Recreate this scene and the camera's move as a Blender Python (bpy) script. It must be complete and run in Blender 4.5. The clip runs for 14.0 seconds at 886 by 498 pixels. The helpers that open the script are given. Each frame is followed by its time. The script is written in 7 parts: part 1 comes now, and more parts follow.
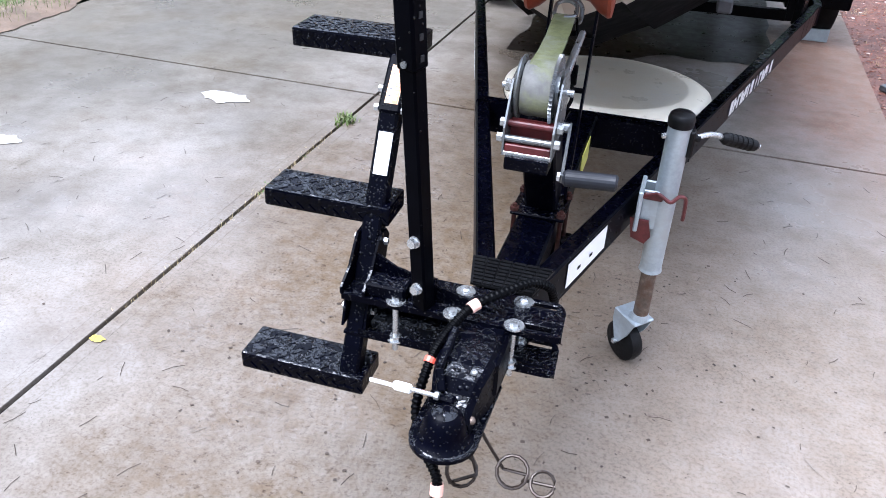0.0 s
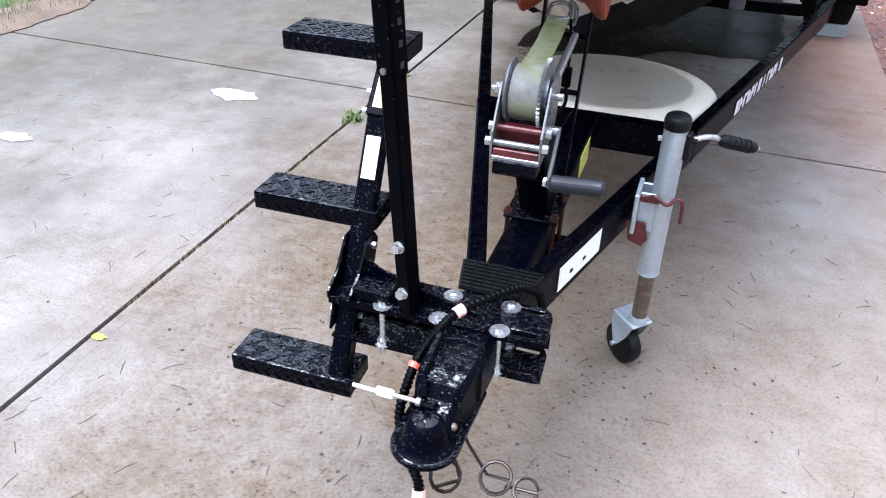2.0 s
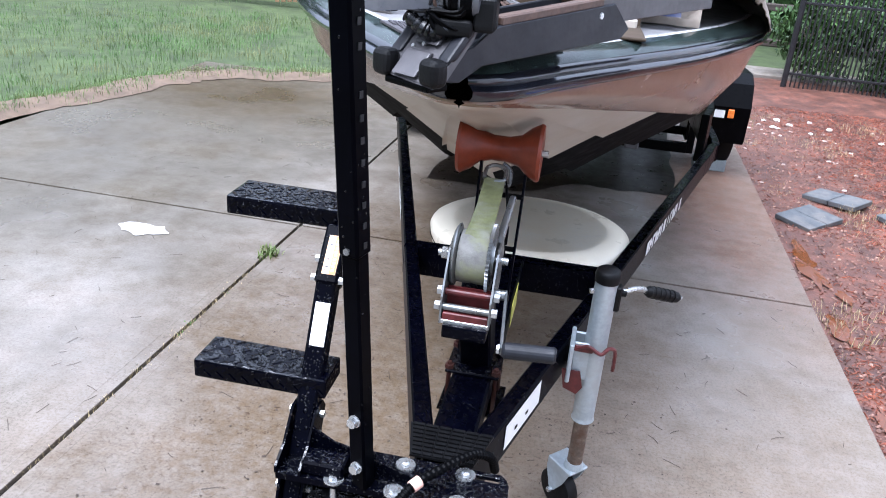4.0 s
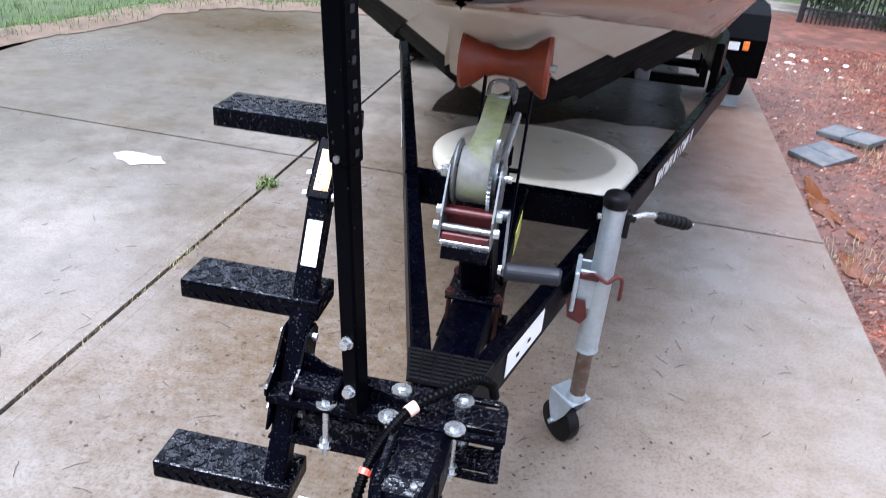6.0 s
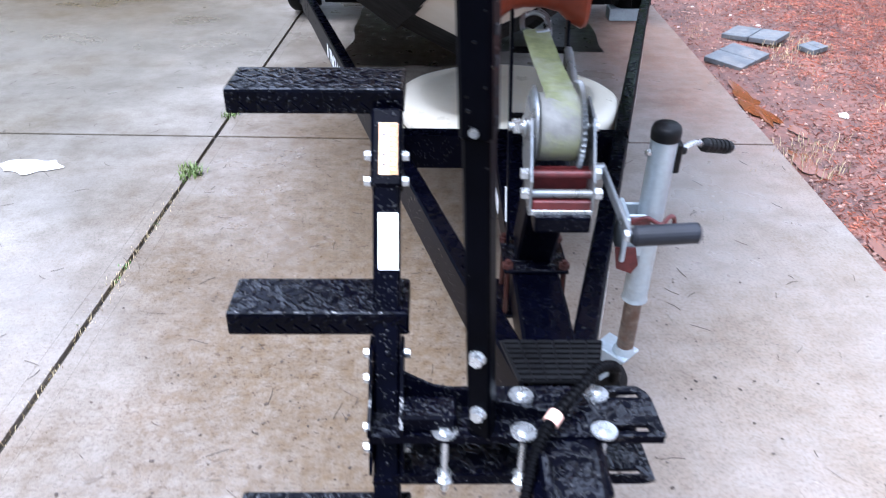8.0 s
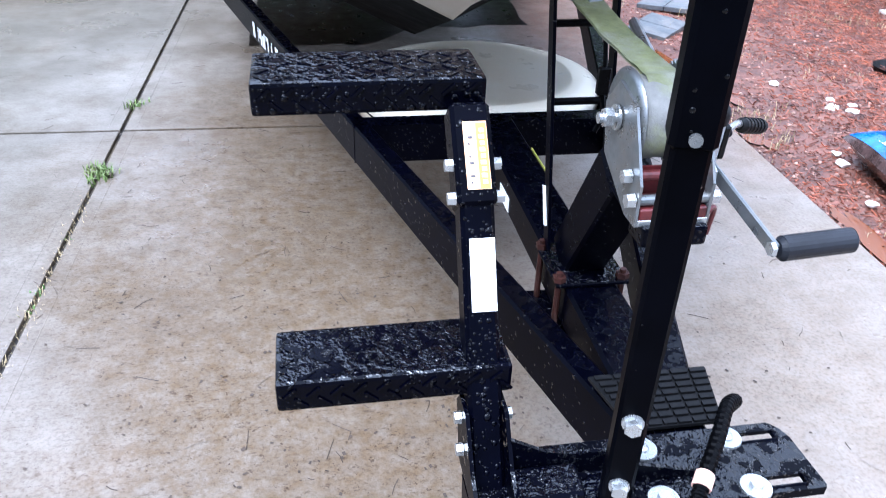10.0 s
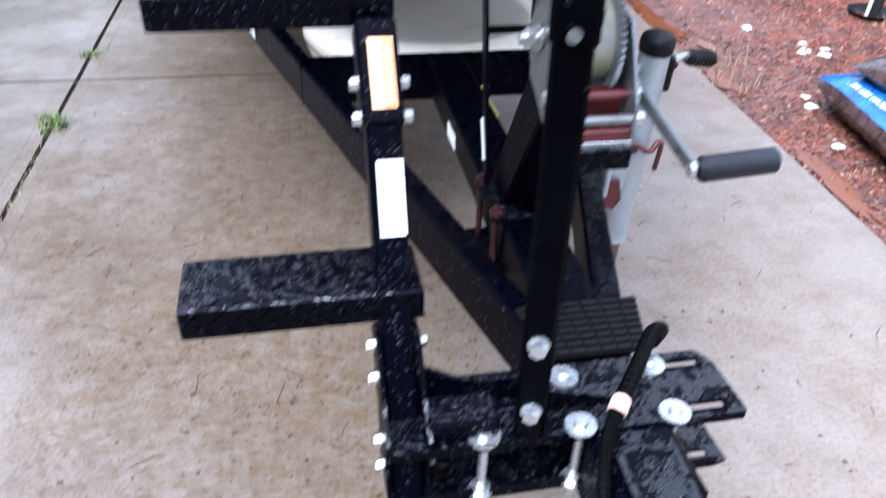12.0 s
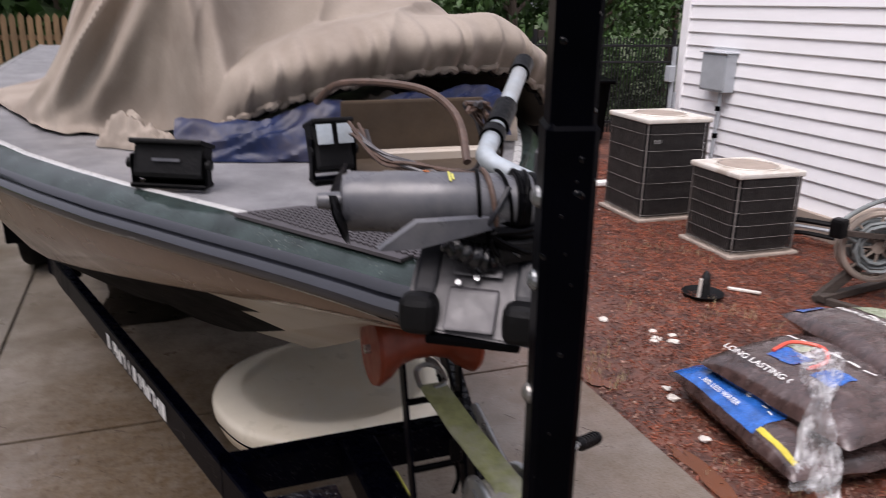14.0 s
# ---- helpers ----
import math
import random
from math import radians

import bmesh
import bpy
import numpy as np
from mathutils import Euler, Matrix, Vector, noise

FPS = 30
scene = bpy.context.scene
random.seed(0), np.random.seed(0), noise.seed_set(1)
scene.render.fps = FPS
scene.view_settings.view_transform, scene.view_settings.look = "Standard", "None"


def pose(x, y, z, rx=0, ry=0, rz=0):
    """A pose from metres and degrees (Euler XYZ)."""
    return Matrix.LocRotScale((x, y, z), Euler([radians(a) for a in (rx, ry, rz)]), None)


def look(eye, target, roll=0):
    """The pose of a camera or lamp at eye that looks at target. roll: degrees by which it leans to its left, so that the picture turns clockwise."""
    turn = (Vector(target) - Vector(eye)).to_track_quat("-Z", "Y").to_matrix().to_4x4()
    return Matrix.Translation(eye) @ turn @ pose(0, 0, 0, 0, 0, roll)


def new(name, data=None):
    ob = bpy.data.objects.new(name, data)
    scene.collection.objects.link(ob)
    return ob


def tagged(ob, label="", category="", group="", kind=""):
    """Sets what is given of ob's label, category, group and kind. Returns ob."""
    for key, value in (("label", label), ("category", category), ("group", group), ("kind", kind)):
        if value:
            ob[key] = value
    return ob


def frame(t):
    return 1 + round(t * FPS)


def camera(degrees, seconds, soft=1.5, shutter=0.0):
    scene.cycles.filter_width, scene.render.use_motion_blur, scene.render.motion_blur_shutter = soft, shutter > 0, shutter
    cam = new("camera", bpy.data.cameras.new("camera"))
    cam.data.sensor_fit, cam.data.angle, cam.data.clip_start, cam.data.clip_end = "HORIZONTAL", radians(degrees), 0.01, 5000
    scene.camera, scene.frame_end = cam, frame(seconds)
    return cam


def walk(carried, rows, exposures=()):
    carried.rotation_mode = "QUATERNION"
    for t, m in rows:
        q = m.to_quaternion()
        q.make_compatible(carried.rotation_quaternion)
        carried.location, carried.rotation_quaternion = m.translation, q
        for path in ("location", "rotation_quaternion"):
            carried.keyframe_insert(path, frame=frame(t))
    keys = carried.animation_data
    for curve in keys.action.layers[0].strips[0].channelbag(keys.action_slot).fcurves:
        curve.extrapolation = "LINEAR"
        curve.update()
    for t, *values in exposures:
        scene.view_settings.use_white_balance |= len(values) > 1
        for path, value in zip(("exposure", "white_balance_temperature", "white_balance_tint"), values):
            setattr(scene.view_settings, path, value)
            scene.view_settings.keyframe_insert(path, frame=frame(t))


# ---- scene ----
cam = camera(59.7, 14.0, soft=0.9, shutter=0.5)
PATH = [
    (0, (0.285, -1.18, 1.566), (-0.218, 0.446, 0.516), 2.5),
    (0.5, (0.338, -1.158, 1.575), (-0.2, 0.458, 0.528), 2.2),
    (1, (0.378, -1.153, 1.588), (-0.181, 0.459, 0.545), 2.4),
    (1.5, (0.378, -1.148, 1.591), (-0.184, 0.459, 0.541), 2.3),
    (2, (0.341, -1.146, 1.585), (-0.205, 0.456, 0.52), 1.9),
    (2.5, (0.255, -1.168, 1.571), (-0.22, 0.448, 0.491), 2.1),
    (3, (0.224, -1.139, 1.605), (-0.174, 0.526, 0.571), 2.2),
    (3.2, (0.208, -1.125, 1.647), (-0.157, 0.617, 0.735), 3.0),
    (5.3, (0.241, -1.143, 1.682), (-0.097, 0.677, 0.924), 5.9),
    (5.5, (0.231, -1.126, 1.649), (-0.094, 0.674, 0.838), 6.0),
    (5.6, (0.229, -1.119, 1.64), (-0.097, 0.667, 0.801), 6.1),
    (6, (0.222, -1.068, 1.593), (-0.11, 0.672, 0.664), 5.2),
    (6.5, (0.179, -0.973, 1.528), (-0.158, 0.74, 0.551), 4.5),
    (7, (0.132, -0.912, 1.474), (-0.172, 0.791, 0.471), 1.8),
    (7.5, (0.004, -0.899, 1.482), (-0.143, 0.792, 0.424), 0.3),
    (8, (-0.172, -0.86, 1.5), (-0.192, 0.854, 0.47), 0.6),
    (8.2, (-0.23, -0.79, 1.492), (-0.237, 0.928, 0.47), 0.9),
    (10.3, (-0.442, -0.579, 1.406), (-0.156, 1.062, 0.299), 2.5),
    (10.5, (-0.439, -0.581, 1.393), (-0.156, 1.041, 0.258), 2.8),
    (10.6, (-0.441, -0.583, 1.379), (-0.149, 1.035, 0.24), 3.1),
    (11, (-0.431, -0.598, 1.356), (-0.156, 0.986, 0.167), 3.6),
    (11.5, (-0.421, -0.591, 1.334), (-0.116, 0.944, 0.09), 5.3),
    (12, (-0.346, -0.592, 1.369), (-0.05, 1.009, 0.206), 2.3),
    (12.5, (-0.252, -0.608, 1.513), (0.075, 1.123, 0.567), 0.9),
    (12.7, (-0.244, -0.624, 1.57), (0.136, 1.153, 0.736), 1.1),
    (13, (-0.288, -0.643, 1.638), (0.205, 1.165, 0.939), 2.5),
    (13.5, (-0.409, -0.56, 1.709), (0.24, 1.233, 1.105), 3.1),
    (13.9, (-0.451, -0.573, 1.766), (0.228, 1.207, 1.157), 1.9),
    (14, (-0.452, -0.566, 1.774), (0.206, 1.223, 1.169), 1.1),
]
# ---- light ----
EXPOSURES = [(0.0, 2.35, 5450, 14), (2.5, 2.4, 5450, 14), (5.3, 2.2, 5500, 14), (6.1, 2.3, 5450, 14), (6.5, 2.32, 5080, 9.5), (6.95, 2.45, 5280, 14), (7.5, 2.55, 5250, 15), (10.5, 2.6, 5050, 12), (12.5, 2.2, 5300, 16), (13.0, 1.8, 5400, 17),
             (13.5, 1.0, 6500, 20), (14.0, 0.95, 6500, 21)]
walk(cam, [(t, look(eye, target, roll)) for t, eye, target, roll in PATH], EXPOSURES)

world = bpy.data.worlds.new("overcast_sky")
scene.world = world
world.use_nodes = True
wn, wl = world.node_tree.nodes, world.node_tree.links
sky = wn.new("ShaderNodeTexSky")
sky.sky_type = "NISHITA"
sky.sun_disc = False
sky.sun_elevation, sky.sun_rotation = radians(63), radians(228)
sky.air_density, sky.dust_density, sky.ozone_density = 1.0, 6.0, 1.0
soft_sky = wn.new("ShaderNodeHueSaturation")
soft_sky.inputs["Saturation"].default_value = 0.35
wl.new(sky.outputs[0], soft_sky.inputs["Color"])
way = wn.new("ShaderNodeTexCoord")
lift = wn.new("ShaderNodeSeparateXYZ")
wl.new(way.outputs["Generated"], lift.inputs[0])
overcast = wn.new("ShaderNodeMath")                    # an overcast sky is brighter overhead than at the horizon
overcast.operation, overcast.use_clamp = "MULTIPLY_ADD", True
overcast.inputs[1].default_value, overcast.inputs[2].default_value = 0.84, 0.16
wl.new(lift.outputs[2], overcast.inputs[0])
dim = wn.new("ShaderNodeVectorMath")
dim.operation = "SCALE"
cloud = wn.new("ShaderNodeMix")                        # the even grey of the cloud, with a little of the sky behind it
cloud.data_type = "RGBA"
cloud.inputs[0].default_value = 0.75
cloud.inputs[7].default_value = (6.0, 6.35, 7.0, 1)
wl.new(soft_sky.outputs[0], cloud.inputs[6])
wl.new(cloud.outputs[2], dim.inputs[0])
wl.new(overcast.outputs[0], dim.inputs["Scale"])
wl.new(dim.outputs[0], wn["Background"].inputs["Color"])
wn["Background"].inputs["Strength"].default_value = 0.125

sun_data = bpy.data.lights.new("sun", "SUN")
sun_data.energy, sun_data.angle, sun_data.color = 1.5, radians(40), (1.0, 0.965, 0.915)
sun = new("sun", sun_data)
sun.matrix_world = look((0, 0, 0), (0.34, 0.30, -0.89))

# ---- materials ----
def ramp(nt, src, stops):
    r = nt.nodes.new("ShaderNodeValToRGB")
    el = r.color_ramp.elements
    while len(el) < len(stops):
        el.new(0.5)
    for e, (p, c) in zip(el, stops):
        e.position, e.color = p, (*c, 1)
    nt.links.new(src, r.inputs[0])
    return r.outputs[0]


def grain(nt, scale, detail=4.0, rough=0.6, coords="Object", stretch=None, kind="noise"):
    tc = nt.nodes.new("ShaderNodeTexCoord")
    src = tc.outputs[coords]
    if stretch:
        mp = nt.nodes.new("ShaderNodeMapping")
        mp.inputs["Scale"].default_value = stretch
        nt.links.new(src, mp.inputs[0])
        src = mp.outputs[0]
    if kind == "noise":
        n = nt.nodes.new("ShaderNodeTexNoise")
        n.inputs["Detail"].default_value, n.inputs["Roughness"].default_value = detail, rough
        out = n.outputs[0]
    else:
        n = nt.nodes.new("ShaderNodeTexVoronoi")
        n.feature = "F1"
        out = n.outputs["Distance"]
    n.inputs["Scale"].default_value = scale
    nt.links.new(src, n.inputs["Vector"])
    return out


def mixc(nt, fac, a, b, mode="MIX"):
    m = nt.nodes.new("ShaderNodeMix")
    m.data_type, m.blend_type = "RGBA", mode
    for key, v in ((0, fac), (6, a), (7, b)):
        if isinstance(v, (int, float)):
            m.inputs[key].default_value = v
        elif isinstance(v, tuple):
            m.inputs[key].default_value = (*v, 1)
        else:
            nt.links.new(v, m.inputs[key])
    return m.outputs[2]


def mat(name, color, rough=0.6, metal=0.0, var=0.15, scale=8.0, bump=0.0, bump_scale=60.0, fine=90.0, stain=None, stain_scale=3.0,
        stain_amount=(0.45, 0.65), stretch=None, coat=0.0, transmission=0.0, random_tint=0.0, gloss=0.5, island_tint=0.0):
    """A painted, metal, cloth or stone surface with grain at two scales, relief and patches of stain."""
    m = bpy.data.materials.new(name)
    m.use_nodes = True
    nt = m.node_tree
    b = nt.nodes["Principled BSDF"]
    lo = tuple(max(0.0, c * (1 - var)) for c in color)
    hi = tuple(min(1.0, c * (1 + var)) for c in color)
    col = ramp(nt, grain(nt, scale, stretch=stretch), [(0.3, lo), (0.7, hi)])
    small = ramp(nt, grain(nt, fine, 2.0, stretch=stretch), [(0.3, (1 - var * 0.7,) * 3), (0.7, (1.0,) * 3)])
    col = mixc(nt, 1.0, col, small, "MULTIPLY")
    if stain:
        mask = ramp(nt, grain(nt, stain_scale, 6.0, 0.65), [(stain_amount[0], (0, 0, 0)), (stain_amount[1], (1, 1, 1))])
        col = mixc(nt, mask, col, stain)
    if random_tint:
        oi = nt.nodes.new("ShaderNodeObjectInfo")
        tint = ramp(nt, oi.outputs["Random"], [(0.0, (1 - random_tint,) * 3), (1.0, (1.0,) * 3)])
        col = mixc(nt, 1.0, col, tint, "MULTIPLY")
    if island_tint:
        gi = nt.nodes.new("ShaderNodeNewGeometry")
        tint = ramp(nt, gi.outputs["Random Per Island"], [(0.0, (1 - island_tint,) * 3), (0.8, (1.0,) * 3), (1.0, (1.25, 1.5, 1.5))])
        col = mixc(nt, 1.0, col, tint, "MULTIPLY")
    nt.links.new(col, b.inputs["Base Color"])
    b.inputs["Metallic"].default_value = metal
    rr = ramp(nt, grain(nt, scale * 2.3, stretch=stretch), [(0.3, (max(0.02, rough - 0.1),) * 3), (0.7, (min(1, rough + 0.1),) * 3)])
    nt.links.new(rr, b.inputs["Roughness"])
    b.inputs["Coat Weight"].default_value = coat
    b.inputs["Specular IOR Level"].default_value = gloss
    b.inputs["Transmission Weight"].default_value = transmission
    if bump:
        bp = nt.nodes.new("ShaderNodeBump")
        bp.inputs["Strength"].default_value, bp.inputs["Distance"].default_value = bump, 0.004
        nt.links.new(grain(nt, bump_scale, 5.0, stretch=stretch), bp.inputs["Height"])
        nt.links.new(bp.outputs[0], b.inputs["Normal"])
    return m


def math_node(nt, op, a, b=None, clamp=False):
    n = nt.nodes.new("ShaderNodeMath")
    n.operation, n.use_clamp = op, clamp
    for k, v in enumerate((a, b)):
        if v is None:
            continue
        if isinstance(v, (int, float)):
            n.inputs[k].default_value = v
        else:
            nt.links.new(v, n.inputs[k])
    return n.outputs[0]


def beads(nt, scale, present, size=(0.16, 0.26)):
    """Heights of round drops of water, strewn unevenly: 0 where there is none."""
    tc = nt.nodes.new("ShaderNodeTexCoord")
    v = nt.nodes.new("ShaderNodeTexVoronoi")
    v.inputs["Scale"].default_value = scale
    nt.links.new(tc.outputs["Object"], v.inputs["Vector"])
    split = nt.nodes.new("ShaderNodeSeparateColor")
    nt.links.new(v.outputs["Color"], split.inputs[0])
    radius = math_node(nt, "MULTIPLY_ADD", split.outputs[0], size[1])
    radius.node.inputs[2].default_value = size[0]
    k = math_node(nt, "DIVIDE", v.outputs["Distance"], radius)
    dome = math_node(nt, "SUBTRACT", 1.0, math_node(nt, "MULTIPLY", k, k), True)
    dome = math_node(nt, "MULTIPLY", math_node(nt, "SQRT", dome), radius)
    here = math_node(nt, "LESS_THAN", split.outputs[1], present)
    return math_node(nt, "MULTIPLY", dome, here)


def wet_black(name, color=(0.0009, 0.001, 0.0018), rough=0.34, many=0.45, film=0.5, gloss=0.04):
    """Black paint with small beads of rain on its sides, and a broken film of water on the faces that look up."""
    m = bpy.data.materials.new(name)
    m.use_nodes = True
    nt = m.node_tree
    b = nt.nodes["Principled BSDF"]
    nt.links.new(ramp(nt, grain(nt, 14), [(0.3, tuple(c * 0.7 for c in color)), (0.7, tuple(c * 1.4 for c in color))]), b.inputs["Base Color"])
    patchy = ramp(nt, grain(nt, 9, 3.0), [(0.34, (0.25,) * 3), (0.60, (1.0,) * 3)])
    share = math_node(nt, "MULTIPLY", patchy, many)
    small = beads(nt, 150, share, (0.16, 0.26))
    large = beads(nt, 78, math_node(nt, "MULTIPLY", share, 0.75), (0.14, 0.26))
    drops = math_node(nt, "ADD", math_node(nt, "MULTIPLY", small, 0.5), large)
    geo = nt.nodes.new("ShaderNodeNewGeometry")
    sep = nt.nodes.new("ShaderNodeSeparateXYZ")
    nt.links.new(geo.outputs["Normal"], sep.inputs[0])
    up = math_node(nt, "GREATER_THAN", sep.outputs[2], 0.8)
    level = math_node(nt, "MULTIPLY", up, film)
    # steep-edged sheets and blobs of water with dry gaps between
    sheets = ramp(nt, grain(nt, 42, 3.5, 0.62), [(0.45, (0, 0, 0)), (0.49, (1, 1, 1))])
    ripples = grain(nt, 110, 2.0, 0.5)
    pool = math_node(nt, "MULTIPLY", math_node(nt, "MULTIPLY", sheets, math_node(nt, "ADD", math_node(nt, "MULTIPLY", ripples, 0.55), 0.10)), level)
    height = math_node(nt, "MAXIMUM", math_node(nt, "MULTIPLY", drops, math_node(nt, "SUBTRACT", 1.0, math_node(nt, "MULTIPLY", level, 0.5))), pool)
    bp = nt.nodes.new("ShaderNodeBump")
    bp.inputs["Strength"].default_value, bp.inputs["Distance"].default_value = 1.0, 0.008
    nt.links.new(height, bp.inputs["Height"])
    nt.links.new(bp.outputs[0], b.inputs["Normal"])
    beaded = ramp(nt, drops, [(0.0, (0, 0, 0)), (0.05, (1, 1, 1))])
    wetness = ramp(nt, height, [(0.0, (0, 0, 0)), (0.06, (1, 1, 1))])
    nt.links.new(mixc(nt, wetness, (rough,) * 3, (0.06,) * 3), b.inputs["Roughness"])
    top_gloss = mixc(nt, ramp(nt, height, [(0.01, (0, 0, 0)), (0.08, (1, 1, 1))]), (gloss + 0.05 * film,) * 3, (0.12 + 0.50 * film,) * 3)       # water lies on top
    # gloss set by tilt: sides are held dark by reflecting less than tops
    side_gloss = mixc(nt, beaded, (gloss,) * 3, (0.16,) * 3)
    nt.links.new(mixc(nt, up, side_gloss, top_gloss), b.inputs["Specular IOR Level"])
    return m


def ragged_patch(nt, centre, radii, roughness, scale, full=0.35, none=1.0):
    """1 inside a stain of the given centre and radii, fading to 0 over a torn outline."""
    tc = nt.nodes.new("ShaderNodeTexCoord")
    mp = nt.nodes.new("ShaderNodeMapping")
    mp.inputs["Scale"].default_value = (1 / radii[0], 1 / radii[1], 0.0)
    mp.inputs["Location"].default_value = (-centre[0] / radii[0], -centre[1] / radii[1], 0.0)
    nt.links.new(tc.outputs["Object"], mp.inputs[0])
    far = nt.nodes.new("ShaderNodeVectorMath")
    far.operation = "LENGTH"
    nt.links.new(mp.outputs[0], far.inputs[0])
    torn = math_node(nt, "MULTIPLY_ADD", math_node(nt, "SUBTRACT", grain(nt, scale, 6.0, 0.68), 0.5), roughness)
    nt.links.new(far.outputs["Value"], torn.node.inputs[2])
    return ramp(nt, torn, [(full, (1,) * 3), (none, (0,) * 3)])


def concrete(name):
    """Damp broom-finished concrete: brown dirt under the trailer with some of its shade in the colour, olive grime
    towards the lawn, wet sheen in patches.
    """
    m = bpy.data.materials.new(name)
    m.use_nodes = True
    nt = m.node_tree
    b = nt.nodes["Principled BSDF"]
    base = ramp(nt, grain(nt, 1.1, 6.0, 0.62), [(0.30, (0.146, 0.125, 0.105)), (0.5, (0.186, 0.166, 0.146)), (0.72, (0.236, 0.216, 0.196))])
    grit = ramp(nt, grain(nt, 22, 6.0, 0.75), [(0.32, (0.45,) * 3), (0.62, (1,) * 3)])
    # brown dirt, its colour deepened to carry shade beside and under the boat too
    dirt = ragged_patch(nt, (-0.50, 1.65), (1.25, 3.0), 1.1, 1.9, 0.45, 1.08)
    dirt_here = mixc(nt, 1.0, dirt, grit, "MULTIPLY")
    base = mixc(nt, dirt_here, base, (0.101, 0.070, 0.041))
    silt = ragged_patch(nt, (-3.05, 5.55), (1.75, 1.35), 0.7, 1.2, 0.25, 1.0)         # olive silt washed off the lawn
    base = mixc(nt, silt, base, (0.105, 0.078, 0.044))
    clay = ragged_patch(nt, (1.15, 4.1), (0.62, 2.6), 0.8, 1.6, 0.35, 1.0)           # red clay washed along the bed's side
    base = mixc(nt, mixc(nt, 1.0, clay, grit, "MULTIPLY"), base, (0.185, 0.105, 0.072))
    tan = ragged_patch(nt, (0.80, 0.95), (0.95, 2.3), 0.9, 1.5, 0.40, 1.05)            # tan soil film beside the tongue
    base = mixc(nt, mixc(nt, 1.0, tan, grit, "MULTIPLY"), base, (0.196, 0.158, 0.126))
    rust = ramp(nt, grain(nt, 0.55, 6.0, 0.7), [(0.56, (0, 0, 0)), (0.80, (0.55, 0.55, 0.55))])
    base = mixc(nt, rust, base, (0.150, 0.098, 0.062))
    old = ragged_patch(nt, (-3.3, 4.4), (2.9, 4.6), 1.0, 1.1, 0.45, 1.15)          # olive film of old grime
    base = mixc(nt, old, base, mixc(nt, 1.0, base, (0.52, 0.505, 0.44), "MULTIPLY"))
    blotch = ramp(nt, grain(nt, 6.0, 6.0, 0.7), [(0.34, (0.86, 0.84, 0.81)), (0.58, (1.03, 1.03, 1.03))])
    base = mixc(nt, 1.0, base, blotch, "MULTIPLY")
    fine = ramp(nt, grain(nt, 90, 4.0, 0.7), [(0.34, (0.74, 0.71, 0.66)), (0.54, (1.04, 1.04, 1.03))])
    base = mixc(nt, 1.0, base, fine, "MULTIPLY")
    broom = ramp(nt, grain(nt, 1.0, 4.0, 0.7, stretch=(9.0, 70.0, 9.0)), [(0.30, (0.95, 0.945, 0.93)), (0.55, (1, 1, 1))])
    base = mixc(nt, 1.0, base, broom, "MULTIPLY")
    scratch = ramp(nt, grain(nt, 1.0, 5.0, 0.75, stretch=(22.0, 48.0, 22.0)), [(0.57, (1, 1, 1)), (0.65, (0.45, 0.37, 0.30))])
    holes = ramp(nt, grain(nt, 46, 4.0, 0.7), [(0.585, (1, 1, 1)), (0.655, (0.38, 0.30, 0.24))])
    base = mixc(nt, dirt_here, base, mixc(nt, 1.0, base, mixc(nt, 1.0, scratch, holes, "MULTIPLY"), "MULTIPLY"))
    pits = ramp(nt, grain(nt, 75, 3.0, 0.7), [(0.655, (1, 1, 1)), (0.71, (0.36, 0.29, 0.23))])
    base = mixc(nt, 1.0, base, pits, "MULTIPLY")
    nt.links.new(base, b.inputs["Base Color"])
    damp = grain(nt, 1.5, 5.0, 0.62)
    nt.links.new(ramp(nt, damp, [(0.36, (0.10,) * 3), (0.60, (0.46,) * 3)]), b.inputs["Specular IOR Level"])
    nt.links.new(ramp(nt, damp, [(0.38, (0.60,) * 3), (0.60, (0.27,) * 3)]), b.inputs["Roughness"])
    bp = nt.nodes.new("ShaderNodeBump")
    bp.inputs["Strength"].default_value, bp.inputs["Distance"].default_value = 0.16, 0.003
    nt.links.new(grain(nt, 60, 5.0, 0.7), bp.inputs["Height"])
    nt.links.new(bp.outputs[0], b.inputs["Normal"])
    return m


def flake_paint(name):
    """Dark green gel coat full of fine bright flakes."""
    m = mat(name, (0.034, 0.050, 0.047), 0.16, 0.25, var=0.5, scale=9, fine=300, coat=0.2, gloss=0.22)
    m.node_tree.nodes["Principled BSDF"].inputs["Coat Roughness"].default_value = 0.06
    nt = m.node_tree
    b = nt.nodes["Principled BSDF"]
    under = b.inputs["Base Color"].links[0].from_socket
    spark = beads(nt, 260, 0.30, (0.10, 0.22))
    where = ramp(nt, grain(nt, 7, 4.0), [(0.42, (0, 0, 0)), (0.68, (1, 1, 1))])
    amount = mixc(nt, 1.0, ramp(nt, spark, [(0.02, (0, 0, 0)), (0.12, (1, 1, 1))]), where, "MULTIPLY")
    nt.links.new(mixc(nt, amount, under, (0.30, 0.33, 0.27)), b.inputs["Base Color"])
    return m


